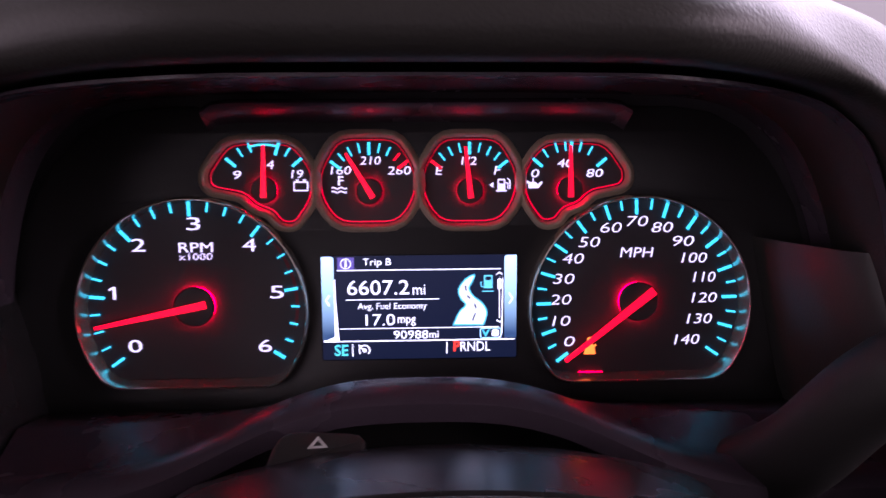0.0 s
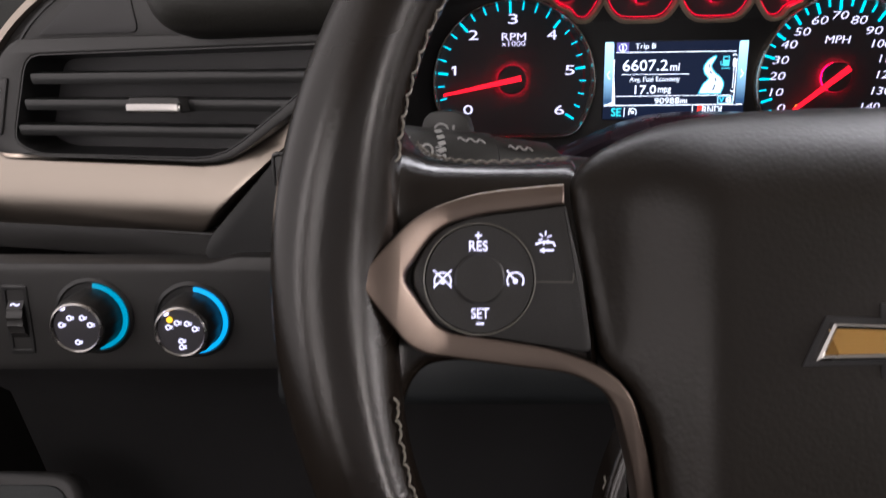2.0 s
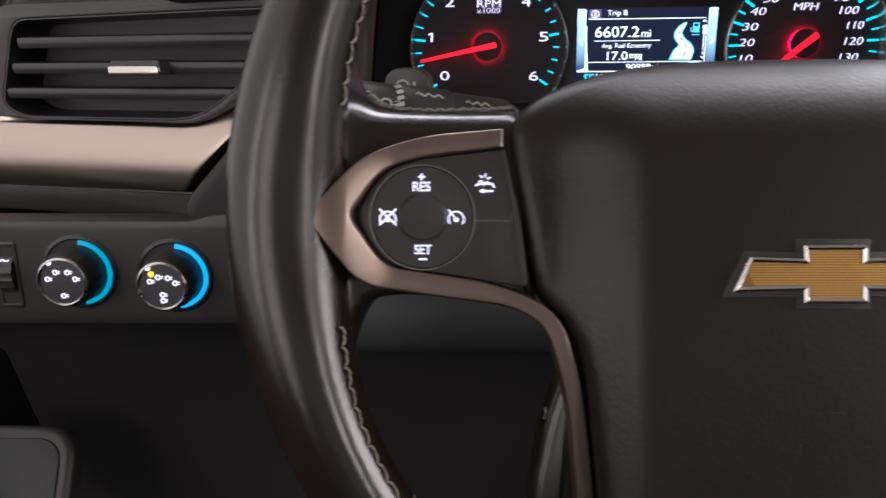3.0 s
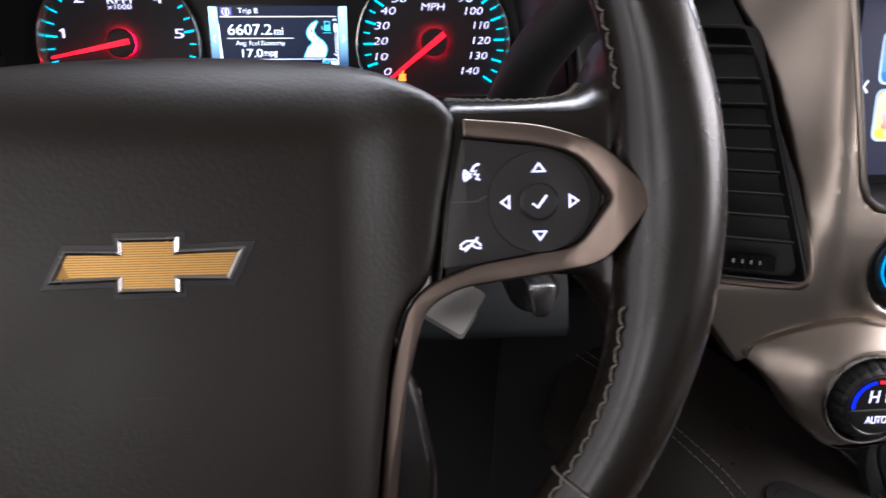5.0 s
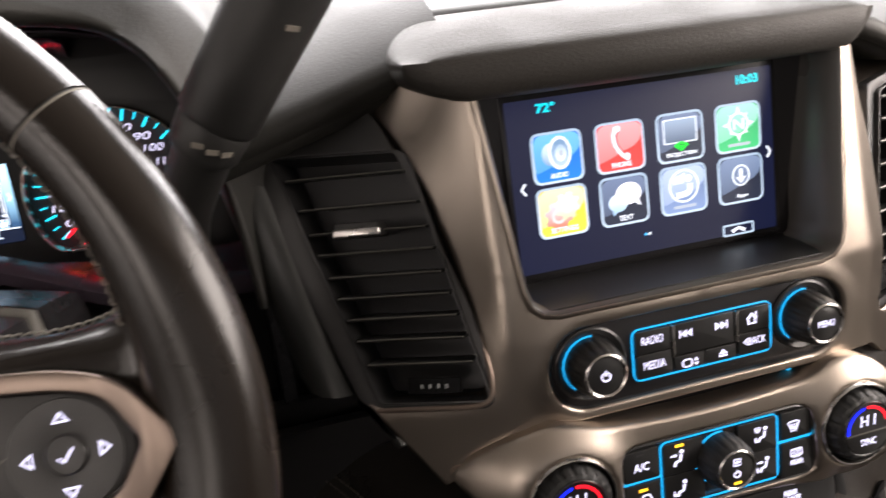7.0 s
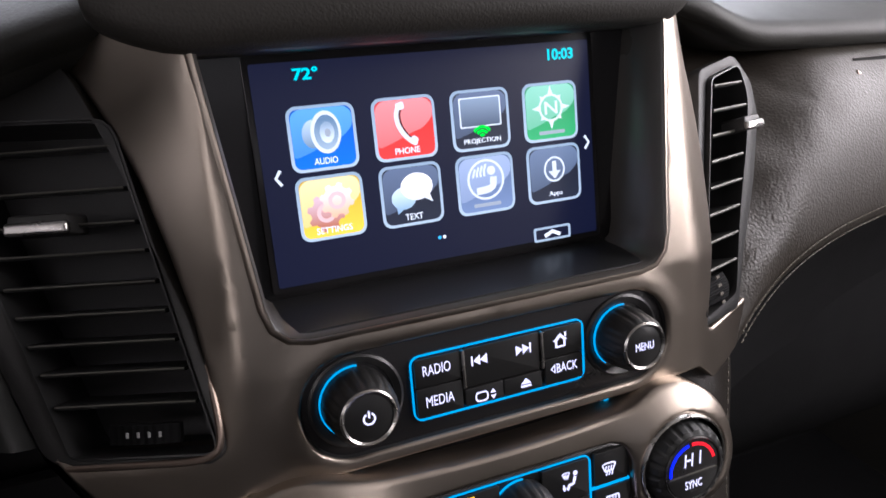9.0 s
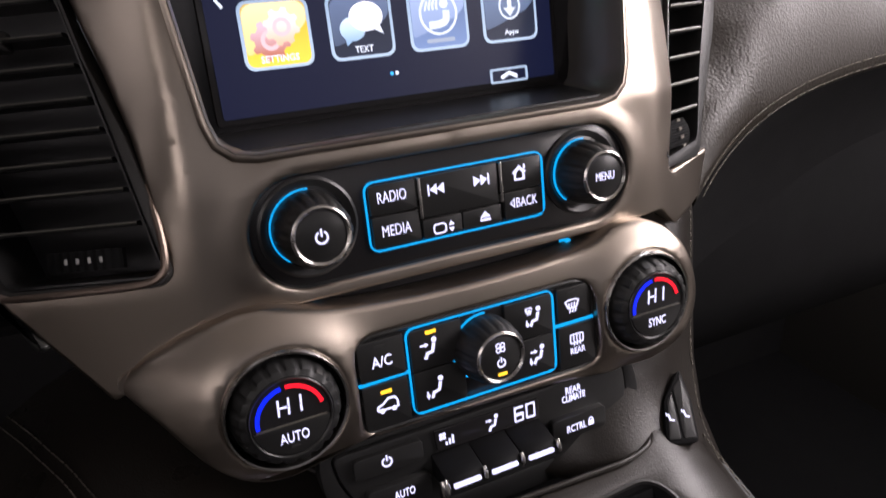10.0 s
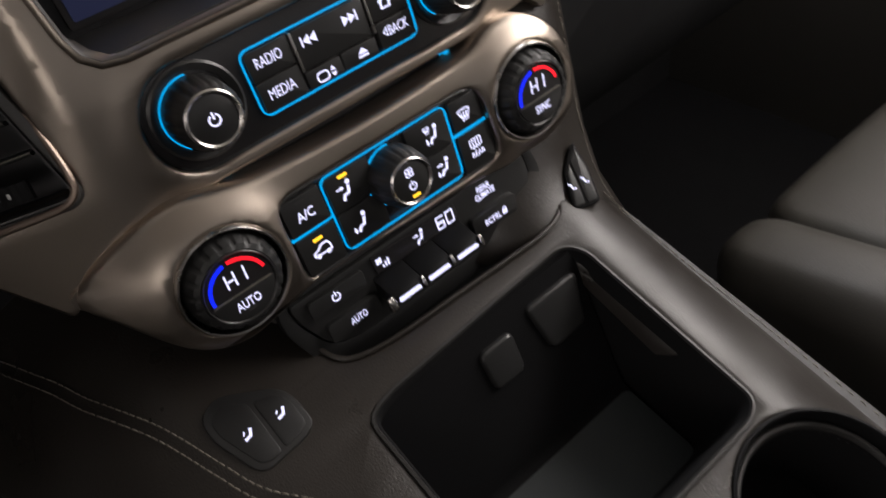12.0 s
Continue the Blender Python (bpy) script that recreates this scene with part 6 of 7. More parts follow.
part("page_dot", prism(B(), circ(-5.2, -38.0, 0.9, 12), 0.4, 0.6), glow("dot_blue", (0.05, 0.40, 0.80), 1.0), screen)
part("page_dot", prism(B(), circ(-2.6, -38.0, 0.9, 12), 0.4, 0.6), LETTER, screen)
tray = part("tray_button", plate(B(), rrect(58.5, -46.0, 22, 7.4, 1.2), [rrect(58.5, -46.0, 19.6, 5.2, 0.6)], 0.4, 0.7), EDGE, screen)
part("tray_arrow", line(B(), [(53.8, -47.2), (58.5, -45.0), (63.2, -47.2)], 2.0, 0.5, 0.7), LETTER, tray)

# radio controls
radio = thing("radio_panel", face(424, -176, -119), "gloss black radio panel with cyan lit buttons", "radio")
rp = rrect(0.5, 0.5, 189, 48, 22.5, 12)
part("panel", prism(B(), shrink(ccw(rp), 0.3), -6, 0.0, 0.6), GLOSS, radio)
part("panel_edge", hoop(B(), rp, [(-2.0, 1.6), (-0.6, 2.2), (0.4, 1.2), (0.8, -1.0), (-2.0, -1.0)]), SATIN_BLACK, radio)


def light_frame(parent, x0, x1, y0, y1, r, w, z):
    part("light_frame", hoop(B(), rrect((x0 + x1) / 2, (y0 + y1) / 2, x1 - x0, y1 - y0, r), [(0, z - 1), (0, z), (w, z), (w, z - 1)]), CYAN, parent, "glowing cyan frame")


light_frame(radio, -44, 46, -15.4, 16.0, 4.5, 0.68, 1.4)


def button(parent, x0, x1, y0, y1, z=2.2, r=0.8, mat=None, name="button"):
    return part(name, prism(B(), rrect((x0 + x1) / 2, (y0 + y1) / 2, x1 - x0 - 0.5, y1 - y0 - 0.5, r), -1, z, 0.5), mat or SATIN_BLACK, parent)


b = button(radio, -42.6, -19.6, 0.6, 14.6)
part("writing", letters(B(), "RADIO", -31.8, 8.6, 13.4, 4.8, 2.2, 2.5, -0.006), WHITE, b)
b = button(radio, -42.6, -19.6, -14.0, 0.6)
part("writing", letters(B(), "MEDIA", -31.2, -6.4, 13.6, 4.8, 2.2, 2.5, -0.006), WHITE, b)
b = button(radio, -18.2, 21.0, -4.6, 14.6)
skip = B()
for side, x in ((-1, -10.2), (1, 11.6)):
    prism(skip, [(x + side * 0.2, 7.8), (x - side * 3.4, 10.2), (x - side * 3.4, 5.4)], 2.2, 2.5)
    prism(skip, [(x + side * 3.6, 7.8), (x + side * 0.2, 10.2), (x + side * 0.2, 5.4)], 2.2, 2.5)
    bar(skip, x + side * 4.2, 5.4, x + side * 4.2, 10.2, 0.7, 2.2, 2.5)
part("skip_symbol", skip, WHITE, b)
b = button(radio, -19.0, 1.0, -14.0, -5.0)
part("display_symbol", prism(prism(plate(B(), rrect(-10.6, -10.4, 6.6, 5.0, 1.8), [rrect(-10.6, -10.4, 5.2, 3.6, 1.2)], 2.2, 2.5), [(-6.2, -9.8), (-3.4, -9.8), (-4.8, -7.8)], 2.2, 2.5), [(-6.2, -11.0), (-4.8, -13.0), (-3.4, -11.0)], 2.2, 2.5), WHITE, b)
b = button(radio, 1.0, 21.6, -14.0, -5.0)
part("eject_symbol", bar(prism(B(), [(10.0, -9.8), (15.4, -9.8), (12.7, -7.0)], 2.2, 2.5), 10.0, -11.0, 15.4, -11.0, 1.0, 2.2, 2.5), WHITE, b)
b = button(radio, 23.2, 44.6, -0.4, 14.6)
home = plate(B(), [(28.4, 7.8), (32.2, 11.2), (36.0, 7.8), (35.0, 7.4), (35.0, 4.2), (29.4, 4.2), (29.4, 7.4)], [[(30.4, 5.0), (34.0, 5.0), (34.0, 7.6), (32.2, 9.4), (30.4, 7.6)]], 2.2, 2.5)
part("home_symbol", bar(home, 35.0, 9.2, 35.0, 11.4, 0.9, 2.2, 2.5), WHITE, b)
b = button(radio, 23.2, 44.6, -14.0, -0.4)
part("writing", letters(B(), "BACK", 35.4, -6.2, 11.4, 4.6, 2.2, 2.5, -0.006), WHITE, b)
part("back_symbol", plate(B(), [(26.2, -6.2), (28.8, -8.6), (28.8, -3.8)], [shrink(ccw([(26.2, -6.2), (28.8, -8.6), (28.8, -3.8)]), 0.45)], 2.2, 2.5), WHITE, b)
for x in (-18.9, 22.0):
    part("metal_strip", prism(B(), rrect(x, 5.0, 1.6, 18.6, 0.5), 0, 3.2, 0.4), CHROME, radio, "bright metal strip")


def knob(parent_m, name, label, r, h, group="radio knobs", base=None):
    k = thing(name, parent_m, label, "knob", group)
    if base != 0:
        part("well", ring(B(), [(base or r + 7.5, -1), (base or r + 7.5, 1.2), ((base or r + 7.5) - 1.2, 1.8), (r + 3.4, 0.6), (r + 3.4, -1)], 56), SATIN_BLACK, k)
    part("glow_ring", arc(B(), 0, 0, r + 2.0, r + 2.6, 84, 232, 0.4, 1.4, 40), CYAN, k, "cyan light ring")
    part("grip", lathe(B(), [(r + 1.6, 0), (r + 1.2, 5), (r - 0.2, h - 4), (r - 1.4, h - 1)], 144, wob=lambda a, q: 0.5 * (1 if math.cos(18 * a) > -0.55 else 0) if q in (1, 2) else 0), LEVER, k, "ribbed rubber grip")
    part("bezel", ring(B(), [(r - 1.4, h - 2.4), (r - 1.6, h - 0.6), (r - 2.4, h), (r - 3.3, h - 0.6), (r - 3.5, h - 2.4)], 56), CHROME, k, "polished metal ring")
    part("cap", lathe(B(), [(r - 3.4, h - 3), (r - 3.4, h - 1.4), (r - 4.2, h - 0.9), (0.5, h - 0.9)], 48), SATIN_BLACK, k)
    return k


def power(bm, x, y, r, z0, z1):
    arc(bm, x, y, r * 0.72, r, 118, 422, z0, z1, 28)
    bar(bm, x, y + r * 0.15, x, y + r * 1.25, r * 0.28, z0, z1)
    return bm


pk = knob(face(354.7, -176, -117.0), "volume_knob", "black power and volume knob with a cyan ring", 14.0, 20.0)
part("power_symbol", power(B(), 0, -0.5, 2.8, 19.1, 19.4), WHITE, pk)
mk = knob(face(492.2, -176, -117.0), "menu_knob", "black menu knob with a cyan ring", 13.6, 20.0)
part("writing", letters(B(), "MENU", 0.2, 0, 10.4, 3.8, 19.1, 19.4, -0.006), WHITE, mk)

# disc slot between the panels
slot = thing("disc_slot", face(421, -170, -153), "dark disc slot with cyan lit ends", "slot")
part("slot_back", prism(B(), rrect(0, -0.5, 134, 12, 1), -14, -8), DARK, slot)
part("slot_shelf", loft(B(), [[(-64, -4, -8), (64, -4, -8), (62, -4, 10), (-62, -4, 10)], [(-64, -7, -8), (64, -7, -8), (62, -7, 12), (-62, -7, 12)]]), DARK, slot)
for side in (-1, 1):
    part("slot_lamp", prism(B(), rounded([(side * 63, 1.8), (side * 66, 1.6), (side * 63.2, -1.4)], 0.6), -4, 3), CYAN, slot, "cyan lamp")

# climate panel
climate = thing("climate_panel", face(424, -190, -185), "satin silver climate control panel with two knobs", "climate control")
hull = curve([(-154, 17), (-146, 25), (-134, 32), (-118, 38), (-96, 41), (-62, 33), (-20, 30), (20, 30), (60, 32.5), (84, 40), (103, 37.5), (117, 26), (124, 8), (126, -10), (119, -30), (104, -38.5), (84, -37.5),
              (40, -33), (0, -31), (-40, -29), (-66, -28.5), (-84, -32), (-98, -34.8), (-112, -31), (-126, -19), (-142, 3)], 4, True)
ctl = rounded([(-63, 18.6), (60, 18.6), (64, -27.5), (-63, -26)], [10, 10, 10, 8])
kl, kr = circ(-94.5, -0.5, 25.9, 48), circ(91.0, -0.5, 25.9, 48)
body = plate(B(), hull, [ctl, kl, kr], -20, 0, 2)
cut(body, xs=list(range(-152, 124, 6)), ys=range(-36, 40, 6))


def climate_z(x, y):
    out = 0.0
    for cx in (-94.5, 91.0):
        r = math.hypot(x - cx, y + 0.5)
        out += 6.0 * math.exp(-((r - 26) / 13.0) ** 2) if r > 25 else 6.0
        if cx < 0 and x < -95:
            out -= min(1.0, (-95 - x) / 30.0) * 0.022 * max(0.0, r - 30) ** 2
    out -= 0.006 * max(0, y - 12) ** 2 + 0.010 * max(0, -y - 14) ** 2 * min(1.0, max(0.0, (abs(x) - 68) / 14.0))
    return out


for v in body.verts:
    if v.co.z > -10:
        v.co.z += climate_z(v.co.x, v.co.y)
part("body", body, SILVER, climate, "satin silver body", angle=60)
part("control_plate", prism(B(), shrink(ccw(ctl), 0.5), -6, -0.6, 0.6), GLOSS, climate)
part("control_edge", hoop(B(), ctl, [(-1.0, 0.2), (-0.2, 1.0), (0.8, 0.4), (1.2, -2), (-1.0, -2)]), SATIN_BLACK, climate)
light_frame(climate, -38.5, 38.6, -24.4, 18.0, 4.5, 0.68, 1.2)
part("light_line", prism(B(), [(-62, -3.0), (-38, -2.6), (-38, -1.4), (-62, -1.8)], 0, 1.2), CYAN, climate, "glowing cyan line")
part("light_line", prism(B(), [(38.6, -2.6), (61, -2.4), (61, -1.2), (38.6, -1.4)], 0, 1.2), CYAN, climate, "glowing cyan line")


def person(bm, x, y, z0, z1, s=1.0, feet=False, face_=False, glass=False):
    """The symbol of a seated figure with air arrows."""
    prism(bm, circ(x + 1.6 * s, y + 3.4 * s, 1.1 * s, 14), z0, z1)
    line(bm, [(x + 1.4 * s, y + 1.8 * s), (x + 0.6 * s, y - 1.4 * s), (x - 1.6 * s, y - 1.8 * s), (x - 2.6 * s, y - 4.0 * s)], 1.3 * s, z0, z1)
    if face_:
        bar(bm, x - 4.4 * s, y + 1.8 * s, x - 2.2 * s, y + 1.8 * s, 0.7 * s, z0, z1), prism(bm, [(x - 2.4 * s, y + 0.8 * s), (x - 0.8 * s, y + 1.8 * s), (x - 2.4 * s, y + 2.8 * s)], z0, z1)
    if feet:
        bar(bm, x - 4.4 * s, y - 1.0 * s, x - 4.2 * s, y - 3.0 * s, 0.7 * s, z0, z1), prism(bm, [(x - 5.2 * s, y - 2.4 * s), (x - 4.2 * s, y - 4.2 * s), (x - 3.2 * s, y - 2.6 * s)], z0, z1)
    if glass:
        defrost(bm, x - 3.2 * s, y + 3.2 * s, z0, z1, 0.5 * s)
    return bm


def defrost(bm, x, y, z0, z1, s=1.0):
    fan_ = [(x - 4.0 * s, y + 2.0 * s), (x - 2.2 * s, y + 3.0 * s), (x + 2.2 * s, y + 3.0 * s), (x + 4.0 * s, y + 2.0 * s), (x + 2.4 * s, y - 1.6 * s), (x - 2.4 * s, y - 1.6 * s)]
    plate(bm, fan_, [shrink(ccw(fan_), 0.55 * s + 0.1)], z0, z1)
    for k in (-1, 0, 1):
        line(bm, [(x + k * 1.5 * s, y - 3.6 * s), (x + (k * 1.5 + 0.5) * s, y - 2.0 * s), (x + (k * 1.5 - 0.4) * s, y - 0.4 * s), (x + k * 1.5 * s, y + 1.2 * s)], 0.55 * s, z0, z1)
    return bm


Zb = 1.6
b = button(climate, -61.5, -39.4, -1.8, 17.2, Zb)
part("writing", letters(B(), "A/C", -50.6, 7.0, 9.4, 5.0, Zb, Zb + 0.3, 0.003), WHITE, b)
part("lamp", prism(B(), rrect(-51, 14.2, 4.6, 1.2, 0.3), Zb, Zb + 0.2), DARK, b)
b = button(climate, -61.5, -39.4, -25.0, -3.2, Zb)
car = plate(B(), rounded([(-55.6, -16.4), (-55.6, -13.8), (-52.6, -12.8), (-50.4, -10.6), (-46.6, -10.6), (-45.2, -13.0), (-45.2, -16.4)], 0.8), [rounded([(-54.6, -15.6), (-54.6, -14.4), (-52.0, -13.4), (-50.0, -11.5), (-47.2, -11.5), (-46.1, -13.2), (-46.1, -15.6)], 0.5)], Zb, Zb + 0.3)
prism(car, circ(-53.2, -16.4, 1.2, 12), Zb, Zb + 0.3), prism(car, circ(-47.6, -16.4, 1.2, 12), Zb, Zb + 0.3)
part("car_symbol", car, WHITE, b)
part("lamp", prism(B(), rrect(-50.4, -7.6, 5.2, 1.6, 0.3), Zb, Zb + 0.3), AMBER, b)
b = button(climate, -37.2, -11, -3.4, 16.6, Zb)
part("face_symbol", person(B(), -27.2, 6.4, Zb, Zb + 0.3, 1.15, face_=True), WHITE, b)
part("lamp", prism(B(), rrect(-26.6, 14.2, 5.2, 1.6, 0.3), Zb, Zb + 0.3), AMBER, b)
b = button(climate, -37.2, -11, -23.2, -3.4, Zb)
part("feet_symbol", person(B(), -26.0, -13.0, Zb, Zb + 0.3, 1.15, feet=True), WHITE, b)
b = button(climate, 11, 37.2, -3.4, 16.6, Zb)
part("screen_symbol", person(B(), 27.6, 7.0, Zb, Zb + 0.3, 1.1, feet=True, glass=True), WHITE, b)
b = button(climate, 11, 37.2, -23.2, -3.4, Zb)
part("both_symbol", person(B(), 28.4, -12.8, Zb, Zb + 0.3, 1.1, feet=True, face_=True), WHITE, b)
b = button(climate, 40, 60, -1.0, 17.0, Zb)
part("defrost_symbol", defrost(B(), 48.6, 7.4, Zb, Zb + 0.3, 1.05), WHITE, b)
part("lamp", prism(B(), rrect(48.4, 14.6, 4.6, 1.2, 0.3), Zb, Zb + 0.2), DARK, b)
b = button(climate, 40, 61.5, -25.6, -2.8, Zb)
rear = plate(B(), rrect(50.4, -10.4, 8.0, 5.0, 0.8), [rrect(50.4, -10.4, 6.8, 3.8, 0.5)], Zb, Zb + 0.3)
for k in (-1, 0, 1):
    line(rear, [(50.4 + 1.8 * k, -14.0), (50.8 + 1.8 * k, -12.2), (50.2 + 1.8 * k, -10.6), (50.6 + 1.8 * k, -8.8)], 0.5, Zb, Zb + 0.35)
part("rear_defrost_symbol", rear, WHITE, b)
part("writing", letters(B(), "REAR", 50.8, -16.8, 8.6, 3.2, Zb, Zb + 0.3, 0.003), WHITE, b)

fk = knob(face(423.6, -190, -185.4), "fan_knob", "black fan knob with a cyan ring", 13.8, 17.5, base=0, group="climate knobs")
fan_sym = power(B(), 0, -2.6, 2.2, 16.6, 16.9)
for k in range(4):
    c, s = math.cos(radians(45 + 90 * k)), math.sin(radians(45 + 90 * k))
    plate(fan_sym, circ(1.5 * c, 4.8 + 1.5 * s, 1.3, 14), [circ(1.5 * c, 4.8 + 1.5 * s, 0.8, 14)], 16.6, 16.9)
part("fan_symbol", fan_sym, WHITE, fk)
part("lamp", prism(B(), rrect(0.2, -8.0, 4.6, 1.4, 0.3), 16.6, 16.9), AMBER, fk)


def temp_knob(m, label, caption, width):
    k = thing("temperature_knob", m, label, "knob", "climate knobs")
    part("well", ring(B(), [(26.4, -6), (26.4, 6.0), (25.6, 7.2), (24.8, 7.0), (24.4, 5.0), (24.2, -6)], 64), CHROME, k, "polished metal ring")
    part("grip", lathe(B(), [(23.2, -6), (23.0, 3.4), (22.2, 7.6), (20.4, 11.4), (17.8, 12.4), (17.0, 12.0)], 160, wob=lambda a, q: -0.9 if q in (2, 3) and math.cos(20 * a) > 0.55 else 0), LEVER, k, "notched rubber grip")
    part("cap_ring", ring(B(), [(17.4, 10), (17.3, 12.6), (16.9, 13.0), (16.4, 12.6), (16.4, 10)], 64), SATIN_BLACK, k)
    part("cap", lathe(B(), [(16.6, 8), (16.5, 11.8), (16.1, 12.2), (0.5, 12.2)], 64), GLOSS, k)
    part("lower_key", prism(B(), circ(0, 0, 16.0, 30, 190, 350), 12.0, 13.0, 0.5), SATIN_BLACK, k)
    part("key_edge", prism(B(), rrect(0, -2.4, 29, 0.5, 0.2), 12.2, 13.1), LIP, k)
    part("cold_arc", arc(B(), 0, 0, 12.8, 14.4, 100, 186, 12.3, 12.7, 24), BLUE, k, "blue lit arc")
    part("hot_arc", arc(B(), 0, 0, 12.8, 14.4, 14, 92, 12.3, 12.7, 24), HOT, k, "red lit arc")
    hi = B()
    for x in (-4.6, -0.4, 4.6):
        bar(hi, x - 0.1, 1.8, x + 0.1, 5.0, 0.8, 12.3, 12.6), bar(hi, x + 0.1, 5.4, x + 0.3, 8.8, 0.8, 12.3, 12.6)
    bar(hi, -4.0, 5.2, -1.0, 5.2, 0.8, 12.3, 12.6)
    part("reading", hi, WHITE, k)
    part("writing", letters(B(), caption, 0, -8.0, width, 4.4, 13.0, 13.3, 0.0), WHITE, k)
    part("lamp", prism(B(), rrect(0, -12.0, 4.0, 1.2, 0.3), 13.0, 13.2), DARK, k)
    return k


temp_knob(face(329.5, -190, -185.5), "black driver's temperature knob with blue and red arcs", "AUTO", 12.0)
temp_knob(face(515.0, -190, -185.5), "black passenger's temperature knob with blue and red arcs", "SYNC", 10.5)

# rear climate bank under the panel
bank = thing("rear_climate_bank", face(424, -188, -237), "black bank of small switches under the climate panel", "switch bank")
bank_line = rounded([(-78, 18), (-76, 6), (-66, -16), (-50, -22), (52, -23), (72, -19), (83, 0), (80, 18)], [4, 8, 10, 8, 8, 8, 10, 4])
part("panel", prism(B(), bank_line, -10, 0, 1), SATIN_BLACK, bank)
part("surround", plate(B(), rounded([(-84, 22), (86, 22), (92, 0), (86, -36), (-70, -36), (-84, 2)], 8), [shrink(ccw(bank_line), -0.8)], -9, -1.2, 0.8), LEVER, bank, "leather surround of the switch bank", m=here(0, 0, 0))
b = button(bank, -74 + 4, -36, 4.6, 15.2, 3.0, 2.0)
part("power_symbol", power(B(), -54.2, 10.2, 2.6, 3.0, 3.3), WHITE, b)
b = button(bank, -66, -34, -14.0, -2.0, 4.0, 2.4)
part("writing", letters(B(), "AUTO", -48.0, -7.8, 10.2, 4.0, 4.0, 4.3, 0.003), WHITE, b)
win = part("readout", prism(B(), rounded([(-29.5, 17.8), (27.5, 16.6), (27.5, 5.4), (-28.5, 6.8)], 0.8), -1, 1.6, 0.3), GLOSS, bank, m=here(0, -1.8, 0))
rd = B()
for k in range(3):
    bar(rd, -23.8 + 1.7 * k, 9.0, -23.8 + 1.7 * k, 10.6 + 1.3 * k, 1.0, 1.6, 1.9)
for k in range(4):
    c, s = math.cos(radians(90 * k + 45)), math.sin(radians(90 * k + 45))
    prism(rd, circ(-25.6 + 1.2 * c, 14.0 + 1.2 * s, 0.9, 10), 1.6, 1.9)
part("fan_symbol", rd, WHITE, win)
part("face_symbol", person(B(), 1.6, 12.0, 1.6, 1.9, 0.95, face_=True), WHITE, win)
sixty = B()
plate(sixty, rrect(15.8, 12.0, 5.2, 8.0, 0.5), [rrect(15.8, 9.9, 3.6, 2.4, 0.3)], 1.6, 1.9)
plate(sixty, rrect(22.4, 12.0, 5.2, 8.0, 0.5), [rrect(22.4, 12.0, 3.6, 6.4, 0.3)], 1.6, 1.9)
part("reading", sixty, WHITE, win)
part("reading_gap", prism(B(), rrect(16.4, 13.9, 4.6, 2.2, 0.2), 1.85, 2.0), GLOSS, win)
part("writing", letters(letters(B(), "REAR", 49.0, 12.6, 9.2, 3.6, 0.1, 0.5, 0.003), "CLIMATE", 49.0, 8.2, 14.0, 3.6, 0.1, 0.5, 0.003), WHITE, bank)
b = button(bank, 33, 66, -12.0, 0.2, 4.0, 2.4)
part("writing", letters(B(), "RCTRL", 47.4, -6.6, 11.6, 3.8, 4.0, 4.3, 0.003), WHITE, b)
part("lock_symbol", plate(prism(B(), rrect(56.2, -6.9, 3.2, 2.8, 0.3), 4.0, 4.3), circ(56.2, -5.2, 1.4, 14), [circ(56.2, -5.2, 0.9, 14)], 4.0, 4.3), WHITE, b)
# black of the toggles; also paints shade into the bin and cup groove
TOGGLE = surface("toggle_and_shade_black", (0.006, 0.006, 0.0065), 0.6, grain="noise", scale=2200, bump=0.1, var=0.15, spec=0.12)
for x in (-22, -2.2, 17.8):
    tg = part("toggle", loft(B(), [[(x + dx, y, z - (1 - q) * 6) for y, z in ((4.4, -1), (2.6, 3), (0.6, 9), (-1.2, 14), (-3.0, 16.2), (-4.8, 16.9), (-6.6, 15), (-7.2, 8), (-7.4, -1))] for dx, q in ((-9.7, 0.88), (-9.0, 1.0), (9.0, 1.0), (9.7, 0.88))]), TOGGLE, bank, "black toggle key", angle=60)
    part("toggle_light", prism(B(), rrect(x, -4.7, 13.8, 2.0, 0.4), 16.2, 17.7), WHITE, tg, "white lit line")
for x, r in ((-33.2, 2.4), (-12.2, 1.0), (7.8, 1.0), (28.0, 1.3)):
    part("divider", tube(B(), [(x, -1.2, 15.4), (x, -3.4, 17.0), (x, -6, 17.2), (x, -8, 15.2)], r, 12), CHROME, bank, "chrome divider")

# ---- centre console ----
console = thing("center_console", face(424, -195, -258, 60), "black leather centre console with storage bin and cup holders", "console")
bin_line = rounded([(-76, -34), (-58, -30), (70, -24), (79, -34), (82, -152), (72, -158), (-60, -158), (-76, -150)], [8, 6, 8, 8, 8, 6, 6, 6])
cup_hole = circ(68, -214, 50.5, 56)
deck_line = rounded([(-130, 112), (-100, 70), (-76, 30), (-71, 6), (-61, -4), (-38, -8.5), (0, -10), (41, -11.5), (66, -12), (86, -7), (99, 8), (104, 40), (136, 46), (142, 30), (132, -20), (134, -90), (150, -330), (-150, -330), (-160, -120), (-200, -10), (-250, 96), (-226, 150), (-160, 146)], 5)
deck = plate(B(), deck_line, [bin_line, cup_hole], -8, 0, 2.5)
cut(deck, xs=[-240, -225, -210, -195, -180, -170, -160, -150, -140, -130, -120, 86, 91, 96, 101, 106, 112, 118, 124, 130, 136], ys=range(-320, 60, 20))


def deck_z(x, y):
    return -0.028 * max(0, x - 84) ** 1.7 - 0.0045 * max(0, -x - 128) ** 2


